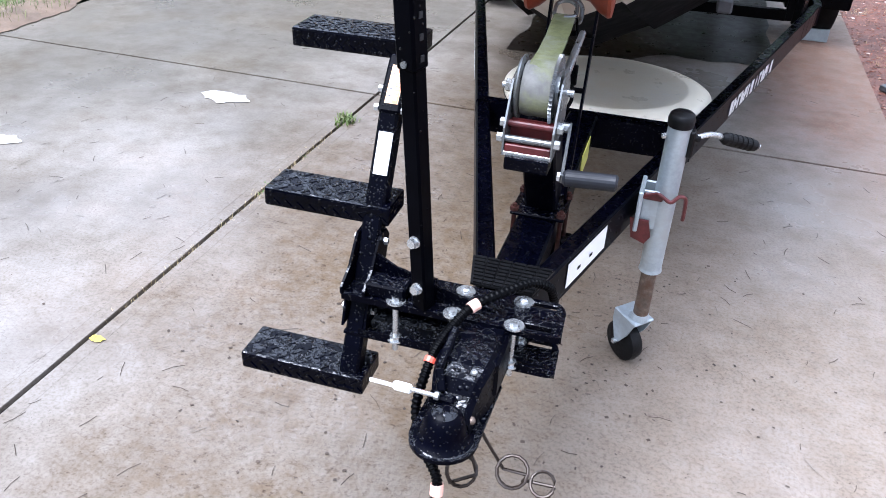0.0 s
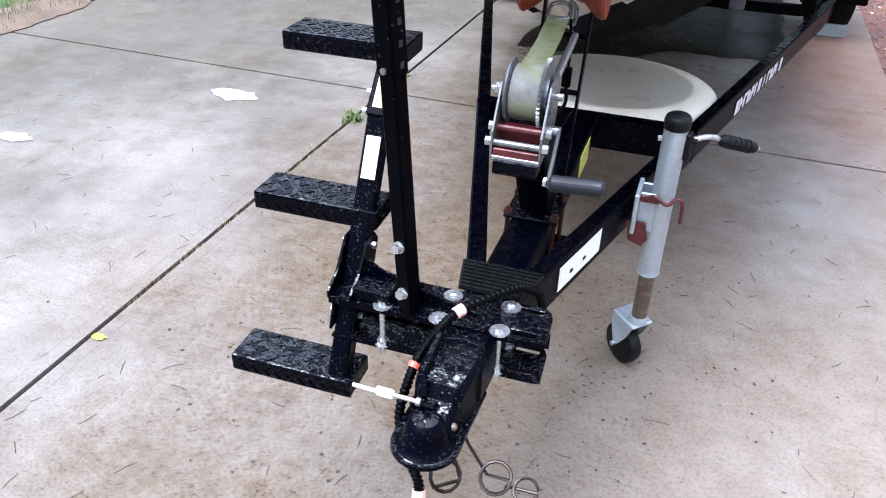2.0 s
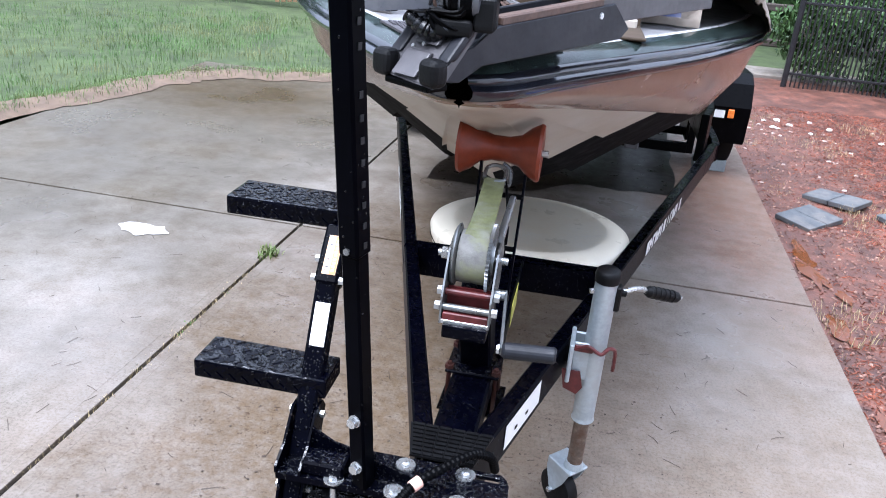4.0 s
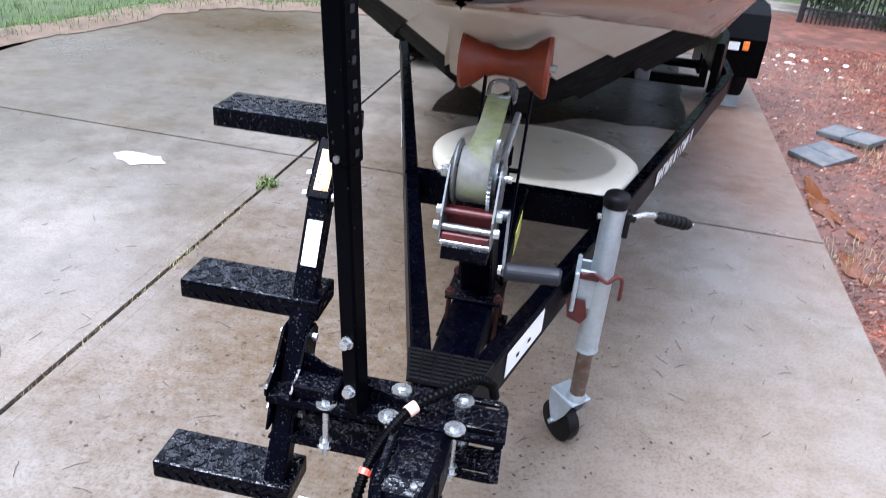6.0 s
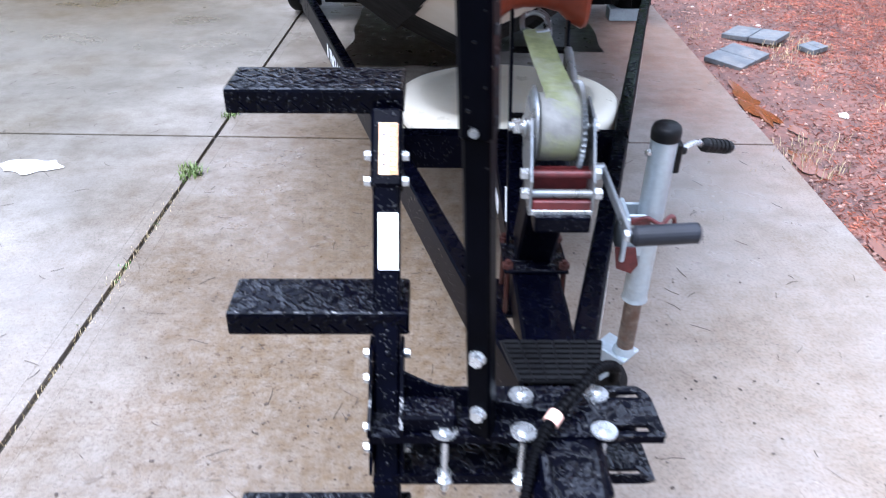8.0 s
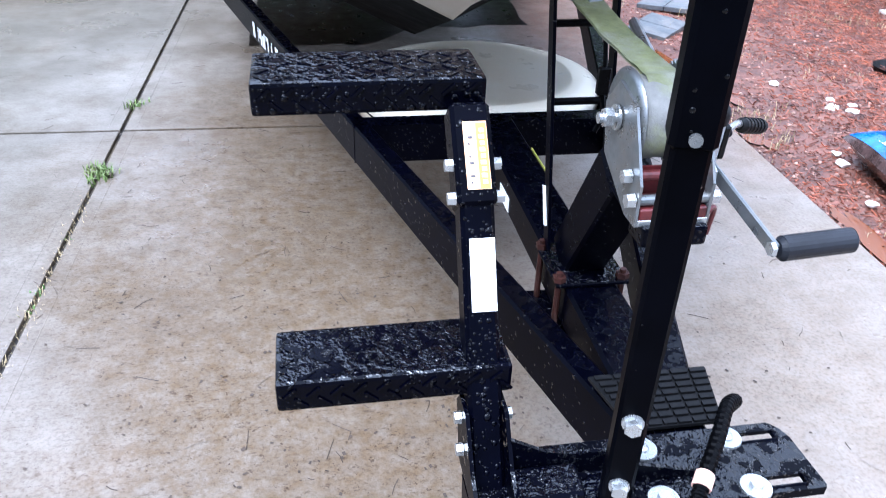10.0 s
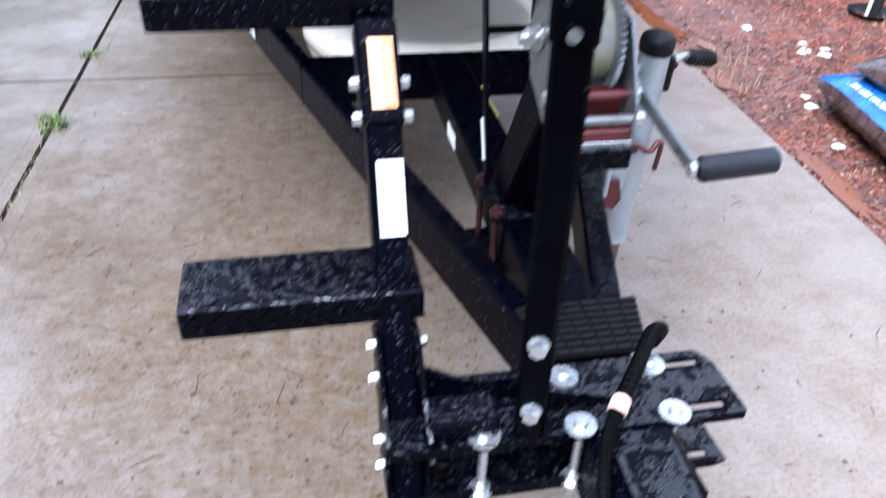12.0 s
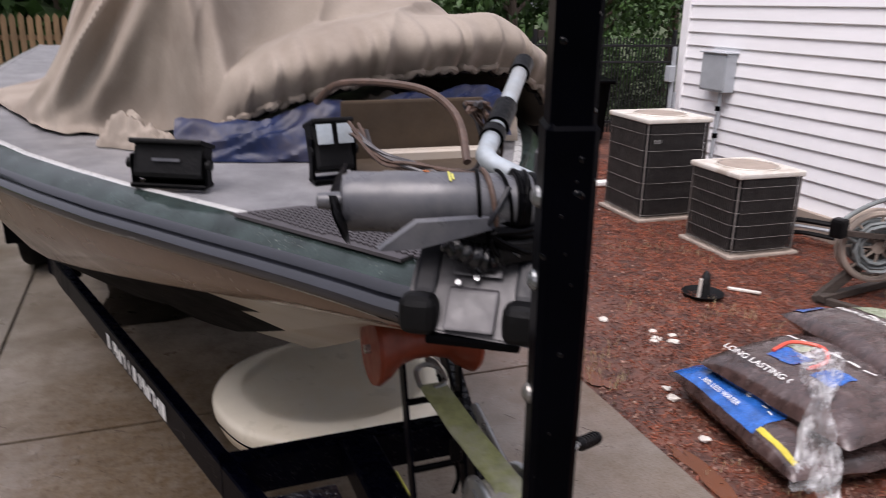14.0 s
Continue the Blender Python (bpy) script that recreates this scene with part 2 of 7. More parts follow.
def thin_film(name):
    """Thin clear plastic: mostly see-through, with white creases."""
    m = mat(name, (0.86, 0.87, 0.88), 0.55, var=0.05, scale=20, bump=0.1, bump_scale=16, gloss=0.25)
    nt = m.node_tree
    clear = nt.nodes.new("ShaderNodeBsdfTransparent")
    mix = nt.nodes.new("ShaderNodeMixShader")
    crease = ramp(nt, grain(nt, 9, 5.0, 0.7, stretch=(1.0, 2.6, 1.0)), [(0.42, (0.12,) * 3), (0.70, (0.72,) * 3)])
    nt.links.new(crease, mix.inputs[0])
    nt.links.new(clear.outputs[0], mix.inputs[1])
    nt.links.new(nt.nodes["Principled BSDF"].outputs[0], mix.inputs[2])
    nt.links.new(mix.outputs[0], nt.nodes["Material Output"].inputs["Surface"])
    return m


M = {
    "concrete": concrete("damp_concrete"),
    "joint": mat("joint_soil", (0.035, 0.028, 0.022), 0.9, var=0.5, scale=9, stain=(0.09, 0.07, 0.04), stain_scale=5),
    "mulch_soil": mat("red_mulch_soil", (0.160, 0.064, 0.042), 0.48, var=0.5, scale=3, fine=55, bump=1.0, bump_scale=42, stain=(0.068, 0.032, 0.024), stain_scale=9, stain_amount=(0.42, 0.62)),
    "chips": mat("red_wood_chips", (0.29, 0.078, 0.038), 0.55, island_tint=0.62, var=0.5, scale=16, fine=90, stain=(0.10, 0.04, 0.03), stain_scale=9),
    "crumbs": mat("clay_crumbs", (0.30, 0.165, 0.125), 0.7, island_tint=0.6, var=0.4, scale=20),
    "straw": mat("dry_straw", (0.42, 0.33, 0.19), 0.8, var=0.3, scale=12),
    "dirt": mat("bare_red_dirt", (0.125, 0.085, 0.055), 0.85, var=0.3, scale=6, bump=0.7, bump_scale=30),
    "grass_soil": mat("lawn_soil", (0.050, 0.072, 0.022), 0.9, var=0.4, scale=3, fine=40, bump=0.8, bump_scale=30),
    "blade": mat("grass_blades", (0.092, 0.190, 0.040), 0.6, var=0.45, scale=2.5, fine=9, stain=(0.20, 0.185, 0.075), stain_scale=1.1, stain_amount=(0.46, 0.66)),
    "leaf": mat("tree_leaves", (0.045, 0.10, 0.022), 0.55, var=0.5, scale=1.6, fine=6),
    "bark": mat("tree_bark", (0.11, 0.08, 0.06), 0.9, var=0.4, scale=9, bump=0.8, bump_scale=22, stretch=(1, 1, 0.25)),
    "puddle": mat("muddy_water", (0.135, 0.042, 0.015), 0.03, var=0.08, scale=3),
    "dark_water": mat("under_boat_shade", (0.012, 0.009, 0.007), 0.34, var=0.3, scale=5, gloss=0.18),
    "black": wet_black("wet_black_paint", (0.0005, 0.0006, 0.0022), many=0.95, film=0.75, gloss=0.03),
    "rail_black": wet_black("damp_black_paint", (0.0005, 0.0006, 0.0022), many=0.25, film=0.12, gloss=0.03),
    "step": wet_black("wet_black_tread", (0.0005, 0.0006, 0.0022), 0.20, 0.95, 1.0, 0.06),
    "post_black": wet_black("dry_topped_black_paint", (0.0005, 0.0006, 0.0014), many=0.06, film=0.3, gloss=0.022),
    "black_dry": mat("black_paint", (0.0008, 0.0008, 0.0012), 0.35, var=0.3, scale=20, bump=0.15, gloss=0.05),
    "grip": mat("grey_grip", (0.010, 0.011, 0.015), 0.5, var=0.3, scale=20, gloss=0.3),
    "rubber": mat("black_rubber", (0.0025, 0.0025, 0.003), 0.5, var=0.3, bump=0.3, gloss=0.18),
    "zinc": mat("zinc_plate", (0.48, 0.49, 0.49), 0.28, 0.85, var=0.12, scale=30),
    "steel": mat("dull_steel", (0.20, 0.21, 0.215), 0.32, 0.75, var=0.2, scale=22, stain=(0.20, 0.19, 0.175), stain_scale=16),
    "galv": mat("galvanised_tube", (0.40, 0.45, 0.48), 0.42, 0.45, var=0.2, scale=14, stain=(0.34, 0.36, 0.36), stain_scale=9),
    "rusty": mat("rusty_tube", (0.15, 0.115, 0.09), 0.55, 0.4, var=0.4, scale=30, stain=(0.09, 0.048, 0.03), stain_scale=20),
    "darkrust": mat("dark_rust_steel", (0.045, 0.014, 0.010), 0.45, 0.2, var=0.4, scale=30),
    "bronze": mat("dark_bronze_wire", (0.030, 0.020, 0.014), 0.35, 0.5, var=0.4, scale=30),
    "redrust": mat("red_rust_steel", (0.085, 0.013, 0.013), 0.4, 0.1, var=0.35, scale=30),
    "roller": mat("rust_red_rubber", (0.165, 0.027, 0.009), 0.40, var=0.25, scale=12, bump=0.1, gloss=0.3),
    "cream": mat("cream_vinyl", (0.82, 0.75, 0.60), 0.34, var=0.04, scale=4, bump=0.12, bump_scale=14, stain=(0.68, 0.57, 0.40), stain_scale=2.0, stain_amount=(0.5, 0.85)),
    "cream_top": mat("weathered_vinyl", (0.80, 0.76, 0.66), 0.36, var=0.06, scale=5, bump=0.10, bump_scale=12, stain=(0.70, 0.60, 0.44), stain_scale=3.2),
    "label_white": mat("white_label", (0.80, 0.80, 0.78), 0.4, var=0.03),
    "label_orange": mat("orange_label", (0.66, 0.19, 0.04), 0.4, var=0.05),
    "label_pale": mat("faded_orange_label", (0.80, 0.47, 0.24), 0.4, var=0.05),
    "label_yellow": mat("yellow_label", (0.52, 0.50, 0.10), 0.45, var=0.1),
    "tape": mat("salmon_tape", (0.72, 0.42, 0.33), 0.5, var=0.1),
    "red_tape": mat("red_tape", (0.75, 0.10, 0.06), 0.45, var=0.1),
    "strap": mat("olive_webbing", (0.15, 0.16, 0.062), 0.8, var=0.25, scale=30, bump=0.4, bump_scale=200, stain=(0.20, 0.20, 0.16), stain_scale=8),
    "strap_grey": mat("grey_webbing", (0.17, 0.165, 0.15), 0.8, var=0.2, scale=30, bump=0.4, bump_scale=200, stain=(0.20, 0.21, 0.10), stain_scale=9),
    "hull": mat("beige_gelcoat", (0.46, 0.41, 0.35), 0.42, var=0.06, scale=2, coat=0.05, gloss=0.3, stain=(0.44, 0.37, 0.29), stain_scale=3),
    "hull_black": mat("dark_hull_underside", (0.004, 0.004, 0.005), 0.75, var=0.3, scale=5, gloss=0.04),
    "hull_side": mat("taupe_gelcoat", (0.20, 0.130, 0.092), 0.20, var=0.12, scale=3, coat=0.12),
    "flake": flake_paint("dark_green_metalflake"),
    "rub": mat("black_rub_rail", (0.010, 0.011, 0.016), 0.10, var=0.2, coat=0.35, gloss=0.45),
    "trim": mat("pale_deck_trim", (0.42, 0.42, 0.41), 0.3, var=0.06),
    "carpet": mat("grey_carpet", (0.17, 0.168, 0.175), 0.95, var=0.2, scale=12, fine=260, bump=0.6, bump_scale=320),
    "wet_deck": mat("wet_grey_deck", (0.24, 0.238, 0.245), 0.42, var=0.2, scale=7, fine=260, bump=0.25, bump_scale=300, gloss=0.5, stain=(0.15, 0.15, 0.155), stain_scale=4),
    "deckmat": mat("dark_rubber_mat", (0.055, 0.05, 0.055), 0.6, var=0.2, scale=12),
    "canvas": mat("tan_canvas", (0.30, 0.255, 0.21), 0.85, var=0.12, scale=3, fine=140, bump=0.25, bump_scale=240, stain=(0.22, 0.18, 0.145), stain_scale=2),
    "tarp": mat("blue_tarp", (0.013, 0.022, 0.066), 0.42, var=0.4, scale=7, bump=0.25, bump_scale=24, gloss=0.25, stain=(0.045, 0.043, 0.062), stain_scale=6),
    "hatch": mat("shaded_brown_hatch", (0.045, 0.028, 0.014), 0.8, var=0.2, scale=7),
    "motor": mat("grey_motor", (0.062, 0.064, 0.074), 0.32, var=0.2, scale=14, stain=(0.10, 0.10, 0.106), stain_scale=9),
    "bracket": mat("grey_brown_bracket", (0.062, 0.058, 0.062), 0.45, var=0.2, scale=14),
    "bracket_dark": mat("dark_grey_bracket", (0.010, 0.011, 0.015), 0.40, var=0.3, scale=14, gloss=0.25, stain=(0.02, 0.02, 0.024), stain_scale=8),
    "tape_black": mat("black_vinyl_tape", (0.004, 0.004, 0.005), 0.22, var=0.3, scale=30, bump=0.5, bump_scale=60, gloss=0.45),
    "cable": mat("brown_cable", (0.085, 0.050, 0.036), 0.6, var=0.3, scale=30),
    "siding": mat("white_siding", (0.88, 0.88, 0.89), 0.4, var=0.03, scale=2, stretch=(1, 1, 6), random_tint=0.03),
    "grey_box": mat("grey_steel_box", (0.42, 0.45, 0.48), 0.45, 0.2, var=0.08, scale=5),
    "ac_grille": mat("dark_brown_grille", (0.050, 0.045, 0.043), 0.5, var=0.3, scale=12),
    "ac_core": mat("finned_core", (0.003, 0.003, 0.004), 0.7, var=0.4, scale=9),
    "ac_top": mat("pale_steel_lid", (0.66, 0.635, 0.58), 0.45, var=0.08, scale=5, stain=(0.45, 0.40, 0.34), stain_scale=5),
    "wire": mat("pale_wire", (0.24, 0.225, 0.21), 0.4, 0.3, var=0.1),
    "pad": mat("pale_pad", (0.33, 0.275, 0.23), 0.8, var=0.15, bump=0.3),
    "fence_black": mat("black_fence", (0.012, 0.012, 0.014), 0.4, var=0.2),
    "wood": mat("fence_wood", (0.27, 0.165, 0.085), 0.8, var=0.3, scale=5, stretch=(6, 6, 0.6), bump=0.3, random_tint=0.35),
    "grey_wood": mat("weathered_wood", (0.055, 0.042, 0.034), 0.85, var=0.3, scale=8, stretch=(1, 6, 6), bump=0.3),
    "slate": mat("slate_paver", (0.085, 0.092, 0.098), 0.55, var=0.3, scale=9, bump=0.4, stain=(0.13, 0.122, 0.115), stain_scale=7),
    "tyre": mat("tyre_rubber", (0.003, 0.003, 0.0035), 0.65, var=0.3, bump=0.3, gloss=0.1),
    "chock": mat("grey_block", (0.32, 0.36, 0.37), 0.7, var=0.2, bump=0.3),
    "bag_brown": mat("brown_film", (0.070, 0.043, 0.039), 0.22, var=0.5, scale=9, fine=40, coat=0.5, bump=1.0, bump_scale=22, stretch=(1.0, 2.2, 1.0), stain=(0.20, 0.16, 0.155), stain_scale=11, stain_amount=(0.54, 0.80)),
    "bag_blue": mat("blue_film", (0.02, 0.13, 0.48), 0.25, var=0.6, scale=8, coat=0.3, bump=0.4, bump_scale=18),
    "bag_green": mat("green_film", (0.28, 0.33, 0.22), 0.3, var=0.2, scale=8, coat=0.3),
    "bag_yellow": mat("yellow_film", (0.60, 0.50, 0.05), 0.3, var=0.2, scale=8),
    "film": thin_film("clear_film"),
    "terracotta": mat("terracotta", (0.55, 0.20, 0.06), 0.7, var=0.15),
    "litter": mat("pale_litter", (0.66, 0.62, 0.56), 0.6, var=0.15),
    "scraps": mat("pinkish_scraps", (0.50, 0.40, 0.35), 0.7, var=0.3, scale=9),
    "needle": mat("dark_needles", (0.060, 0.042, 0.030), 0.8, var=0.4, scale=4),
    "chalk": mat("white_splash", (0.47, 0.45, 0.42), 0.6, var=0.2, scale=14),
    "amber": mat("amber_lens", (0.85, 0.22, 0.03), 0.25, var=0.05),
    "hosegreen": mat("grey_hose", (0.17, 0.19, 0.19), 0.5, var=0.2),
}


# ---- shapes ----
def shape(name, bm, material, parent=None, label="", smooth=False, m=None):
    me = bpy.data.meshes.new(name)
    bmesh.ops.recalc_face_normals(bm, faces=bm.faces[:])
    bm.to_mesh(me)
    bm.free()
    for one in material if isinstance(material, (list, tuple)) else [material]:
        me.materials.append(M[one] if isinstance(one, str) else one)
    if smooth:
        me.polygons.foreach_set("use_smooth", [True] * len(me.polygons))
        me.set_sharp_from_angle(angle=radians(40))
    ob = new(name, me)
    if parent:
        ob.parent = parent
    if m is not None:
        ob.matrix_world = m
    if label:
        tagged(ob, label)
    return ob


def thing(name, m=None, label="", category="", group="", kind=""):
    ob = new(name)
    ob.empty_display_size = 0.1
    if m is not None:
        ob.matrix_world = m
    return tagged(ob, label, category, group, kind)


def box(bm, c, s, m=None, bev=0.0, seg=1):
    r = bmesh.ops.create_cube(bm, size=1.0)
    vs = r["verts"]
    bmesh.ops.scale(bm, vec=s, verts=vs)
    if bev:
        es = list({e for v in vs for e in v.link_edges})
        vs = list({v for f in bmesh.ops.bevel(bm, geom=es, offset=bev, segments=seg, affect="EDGES", profile=0.6)["faces"] for v in f.verts} | {v for v in vs if v.is_valid})
    t = Matrix.Translation(c)
    bmesh.ops.transform(bm, matrix=(m @ t) if m else t, verts=vs)
    return vs


def rod(bm, p0, p1, r0, r1=None, seg=16, caps=True):
    p0, p1 = Vector(p0), Vector(p1)
    d = p1 - p0
    q = d.to_track_quat("Z", "Y").to_matrix().to_4x4()
    bmesh.ops.create_cone(bm, cap_ends=caps, segments=seg, radius1=r0, radius2=r0 if r1 is None else r1, depth=d.length,
                          matrix=Matrix.Translation((p0 + p1) / 2) @ q)


def beam(bm, p0, p1, w, h, bev=0.004, up=(0, 0, 1)):
    """A square tube from p0 to p1; w lies across, h along up."""
    p0, p1 = Vector(p0), Vector(p1)
    d = (p1 - p0).normalized()
    side = d.cross(Vector(up)).normalized()
    top = side.cross(d)
    m = Matrix((side, d, top)).transposed().to_4x4()
    m.translation = (p0 + p1) / 2
    box(bm, (0, 0, 0), (w, (p1 - p0).length, h), m, bev)
    return m


def path_tube(bm, pts, r, seg=8, closed=False):
    """A round cable through the points."""
    pts = [Vector(p) for p in pts]
    rings, n = [], len(pts)
    last = None
    for i, p in enumerate(pts):
        a = pts[i - 1] if i or closed else p
        b = pts[(i + 1) % n] if i < n - 1 or closed else p
        d = (b - a).normalized()
        u = (last - d * last.dot(d)).normalized() if last is not None and (last - d * last.dot(d)).length > 1e-4 else d.orthogonal().normalized()
        last = u
        w = d.cross(u)
        rr = r[i] if isinstance(r, (list, tuple)) else r
        rings.append([bm.verts.new(p + (u * math.cos(k * math.tau / seg) + w * math.sin(k * math.tau / seg)) * rr) for k in range(seg)])
    for i in range(n if closed else n - 1):
        A, B = rings[i], rings[(i + 1) % n]
        for k in range(seg):
            bm.faces.new((A[k], A[(k + 1) % seg], B[(k + 1) % seg], B[k]))
    if not closed:
        bm.faces.new(rings[0])
        bm.faces.new(rings[-1][::-1])


def curve_points(pts, n=8):
    """A smooth line through the points."""
    P = [Vector(p) for p in pts]
    out = []
    for i in range(len(P) - 1):
        a, b, c, d = P[max(i - 1, 0)], P[i], P[i + 1], P[min(i + 2, len(P) - 1)]
        for k in range(n):
            t = k / n
            out.append(0.5 * ((2 * b) + (c - a) * t + (2 * a - 5 * b + 4 * c - d) * t * t + (3 * b - a - 3 * c + d) * t ** 3))
    return out + [P[-1]]


def prism(bm, outline, z0, z1, m=None):
    lo = [bm.verts.new((x, y, z0)) for x, y in outline]
    hi = [bm.verts.new((x, y, z1)) for x, y in outline]
    n = len(outline)
    bm.faces.new(lo[::-1])
    bm.faces.new(hi)
    for i in range(n):
        bm.faces.new((lo[i], lo[(i + 1) % n], hi[(i + 1) % n], hi[i]))
    if m:
        bmesh.ops.transform(bm, matrix=m, verts=lo + hi)
    return lo + hi


def lathe(bm, profile, m=None, seg=32, wobble=None):
    """Turn a profile of (radius, height) round z."""
    rings = []
    for i, (r, z) in enumerate(profile):
        ring = []
        for k in range(seg):
            a = k * math.tau / seg
            rr = r * (1 + wobble(a, z, r)) if wobble else r
            ring.append(bm.verts.new((rr * math.cos(a), rr * math.sin(a), z)))
        rings.append(ring)
    for A, B in zip(rings, rings[1:]):
        for k in range(seg):
            bm.faces.new((A[k], A[(k + 1) % seg], B[(k + 1) % seg], B[k]))
    if profile[0][0] > 1e-5:
        bm.faces.new(rings[0][::-1])
    if profile[-1][0] > 1e-5:
        bm.faces.new(rings[-1])
    if m:
        bmesh.ops.transform(bm, matrix=m, verts=[v for r in rings for v in r])


def grid(bm, nx, ny, f):
    vs = [[bm.verts.new(f(i / nx, j / ny)) for i in range(nx + 1)] for j in range(ny + 1)]
    for j in range(ny):
        for i in range(nx):
            bm.faces.new((vs[j][i], vs[j][i + 1], vs[j + 1][i + 1], vs[j + 1][i]))
    return vs


def quad(bm, a, b, c, d):
    bm.faces.new([bm.verts.new(p) for p in (a, b, c, d)])


B = bmesh.new
TR = pose(0.0125, 0, 0.652, 0, 0, 1.15) @ pose(0, 0, 0, -1.3) @ pose(0, 0, -0.70)  # where the trailer stands, its coupler end a little high
LT = pose(0.004, 0, -0.051, 0, 0, 1.6)  # the ladder and its clamp on the tongue
JX, EX, CY = -1.344, 1.417, 2.684       # long joint, driveway edge, cross joint

# ---- ground ----
bm = B()
grid(bm, 60, 60, lambda u, v: (-300 + 600 * u, -300 + 600 * v, -0.13))
ground = tagged(shape("ground", bm, "grass_soil"), "grassy ground reaching to the horizon", "ground", kind="structure")
def bolt(name, c, axis, parent, r=0.009, h=0.007, washer=0.0, material="zinc", dome=False):
    """A bolt head with its washer, standing out of a face along axis."""
    bm = B()
    a, c = Vector(axis).normalized(), Vector(c)
    if washer:
        rod(bm, c, c + a * 0.003, washer, washer * 0.97, 24)
        c = c + a * 0.003
    if dome:
        rod(bm, c, c + a * h * 0.5, r, r * 0.92, 14)
        rod(bm, c + a * h * 0.5, c + a * h, r * 0.92, r * 0.45, 14)
    else:
        rod(bm, c, c + a * h, r, r * 0.94, 6)
    return shape(name, bm, material, parent)


# ---- yard, lawn and what grows ----
bm = B()
def yard_z(x, y):
    edge = min(1.0, max(0.0, (x - EX) / 0.35))
    return -0.055 + edge * (0.015 + 0.035 * noise.noise((x * 0.8, y * 0.8, 0.3)) + 0.012 * noise.noise((x * 4, y * 4, 1.7)))
grid(bm, 110, 200, lambda u, v: (EX - 0.02 + 9.0 * u * u * 0.6 + 9.0 * u * 0.4, -5 + 15.2 * v, yard_z(EX - 0.02 + 9.0 * u * u * 0.6 + 9.0 * u * 0.4, -5 + 15.2 * v)))
yard = tagged(shape("yard_bed", bm, "mulch_soil", smooth=True), "red mulched planting bed beside the driveway", "ground", kind="structure")
bm = B()
LAWN = curve_points([(-4.10, 1.0, 0), (-4.02, 2.8, 0), (-4.08, 3.8, 0), (-3.92, 4.7, 0), (-3.72, 5.5, 0), (-3.35, 6.05, 0), (-2.65, 6.38, 0), (-1.8, 6.60, 0), (-0.8, 6.68, 0), (1.2, 6.70, 0)], 10)
def soil_point(u, v):
    """Soil washed over the far corner of the concrete: u runs along its edge, v away from it."""
    k = u * (len(LAWN) - 1)
    i = min(int(k), len(LAWN) - 2)
    p, d = LAWN[i].lerp(LAWN[i + 1], k - i), (LAWN[i + 1] - LAWN[i]).normalized()
    out = Vector((-d.y, d.x, 0)) * (0.75 * v + 0.10 * noise.noise((u * 26, 0.4, 0)) + 0.05 * noise.noise((u * 80, 3, 0)))
    return (p.x + out.x, p.y + out.y, 0.006 + 0.05 * math.sin(min(1.0, v * 2.2) * math.pi / 2) + 0.02 * noise.noise((p.x * 3 + out.x * 4, p.y * 3 + out.y * 4, 4)) * min(1, v * 5) - 0.14 * v * v)
grid(bm, 160, 14, soil_point)
tagged(shape("bare_soil", bm, "dirt", smooth=True), "bare reddish soil between concrete and lawn", "soil", kind="structure")
bm = B()
box(bm, (4.6, 10.45, -0.02), (6.4, 0.75, 0.08), None, 0.01)
tagged(shape("garden_path", bm, "concrete"), "narrow concrete path across the garden", "path", kind="structure")

# driveway slabs
driveway = thing("driveway", None, "damp stained concrete driveway cut by open joints", "driveway", kind="structure")
G = 0.009
def slab(x0, x1, y0, y1):
    bm = B()
    box(bm, ((x0 + x1) / 2, (y0 + y1) / 2, -0.06), (x1 - x0 - 2 * G, y1 - y0 - 2 * G, 0.12), None, 0.003, 2)
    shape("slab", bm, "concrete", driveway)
for x0, x1 in ((-4.10, JX), (JX, EX)):
    for y0, y1 in ((-6.2, -3.1), (-3.1, CY), (CY, 6.72)):
        slab(x0, x1, y0, y1)
bm = B()
box(bm, (-1.34, 0.25, -0.066), (5.4, 12.7, 0.1))
shape("joint_fill", bm, "joint", driveway, "dark soil in the joints")
for x in (JX - 0.062, JX + 0.058):                    # ridges left by the edging tool beside the joint
    bm = B()
    for y0, y1 in ((-3.0, CY - 0.02), (CY + 0.02, 6.6)):
        beam(bm, (x, y0, -0.0014), (x, y1, -0.0014), 0.005, 0.004, 0.0015)
    shape("tool_mark", bm, "concrete", driveway)

# ---- trailer ----
RS, RO = 0.270, 0.018
def rail_x(y): return RO + RS * y
trailer = thing("boat_trailer", TR, "wet black steel boat trailer standing on the driveway", "trailer")
rails = {}
for s in (-1, 1):
    bm = B()
    beam(bm, (s * (rail_x(0.10) - 0.024), 0.10, 0.625), (s * (rail_x(3.1) - 0.024), 3.1, 0.625), 0.046, 0.104, 0.005)
    bend = curve_points([(s * (rail_x(3.08) - 0.024), 3.08, 0.625), (s * 0.935, 3.50, 0.625), (s * 0.985, 4.0, 0.625), (s * 0.985, 7.2, 0.625)], 4)
    for a, c in zip(bend, bend[1:]):
        beam(bm, a, c, 0.046, 0.104, 0.004)
    rails[s] = shape("rail", bm, "rail_black", trailer)
bm = B()
prism(bm, [(1.300, 0.573), (1.363, 0.573), (1.363, 0.579), (1.306, 0.579), (1.306, 0.671), (1.363, 0.671), (1.363, 0.677), (1.300, 0.677)], -0.37, 0.37,
      Matrix(((0, 0, 1, 0), (1, 0, 0, 0), (0, 1, 0, 0), (0, 0, 0, 1))))
shape("cross_member", bm, "rail_black", trailer)
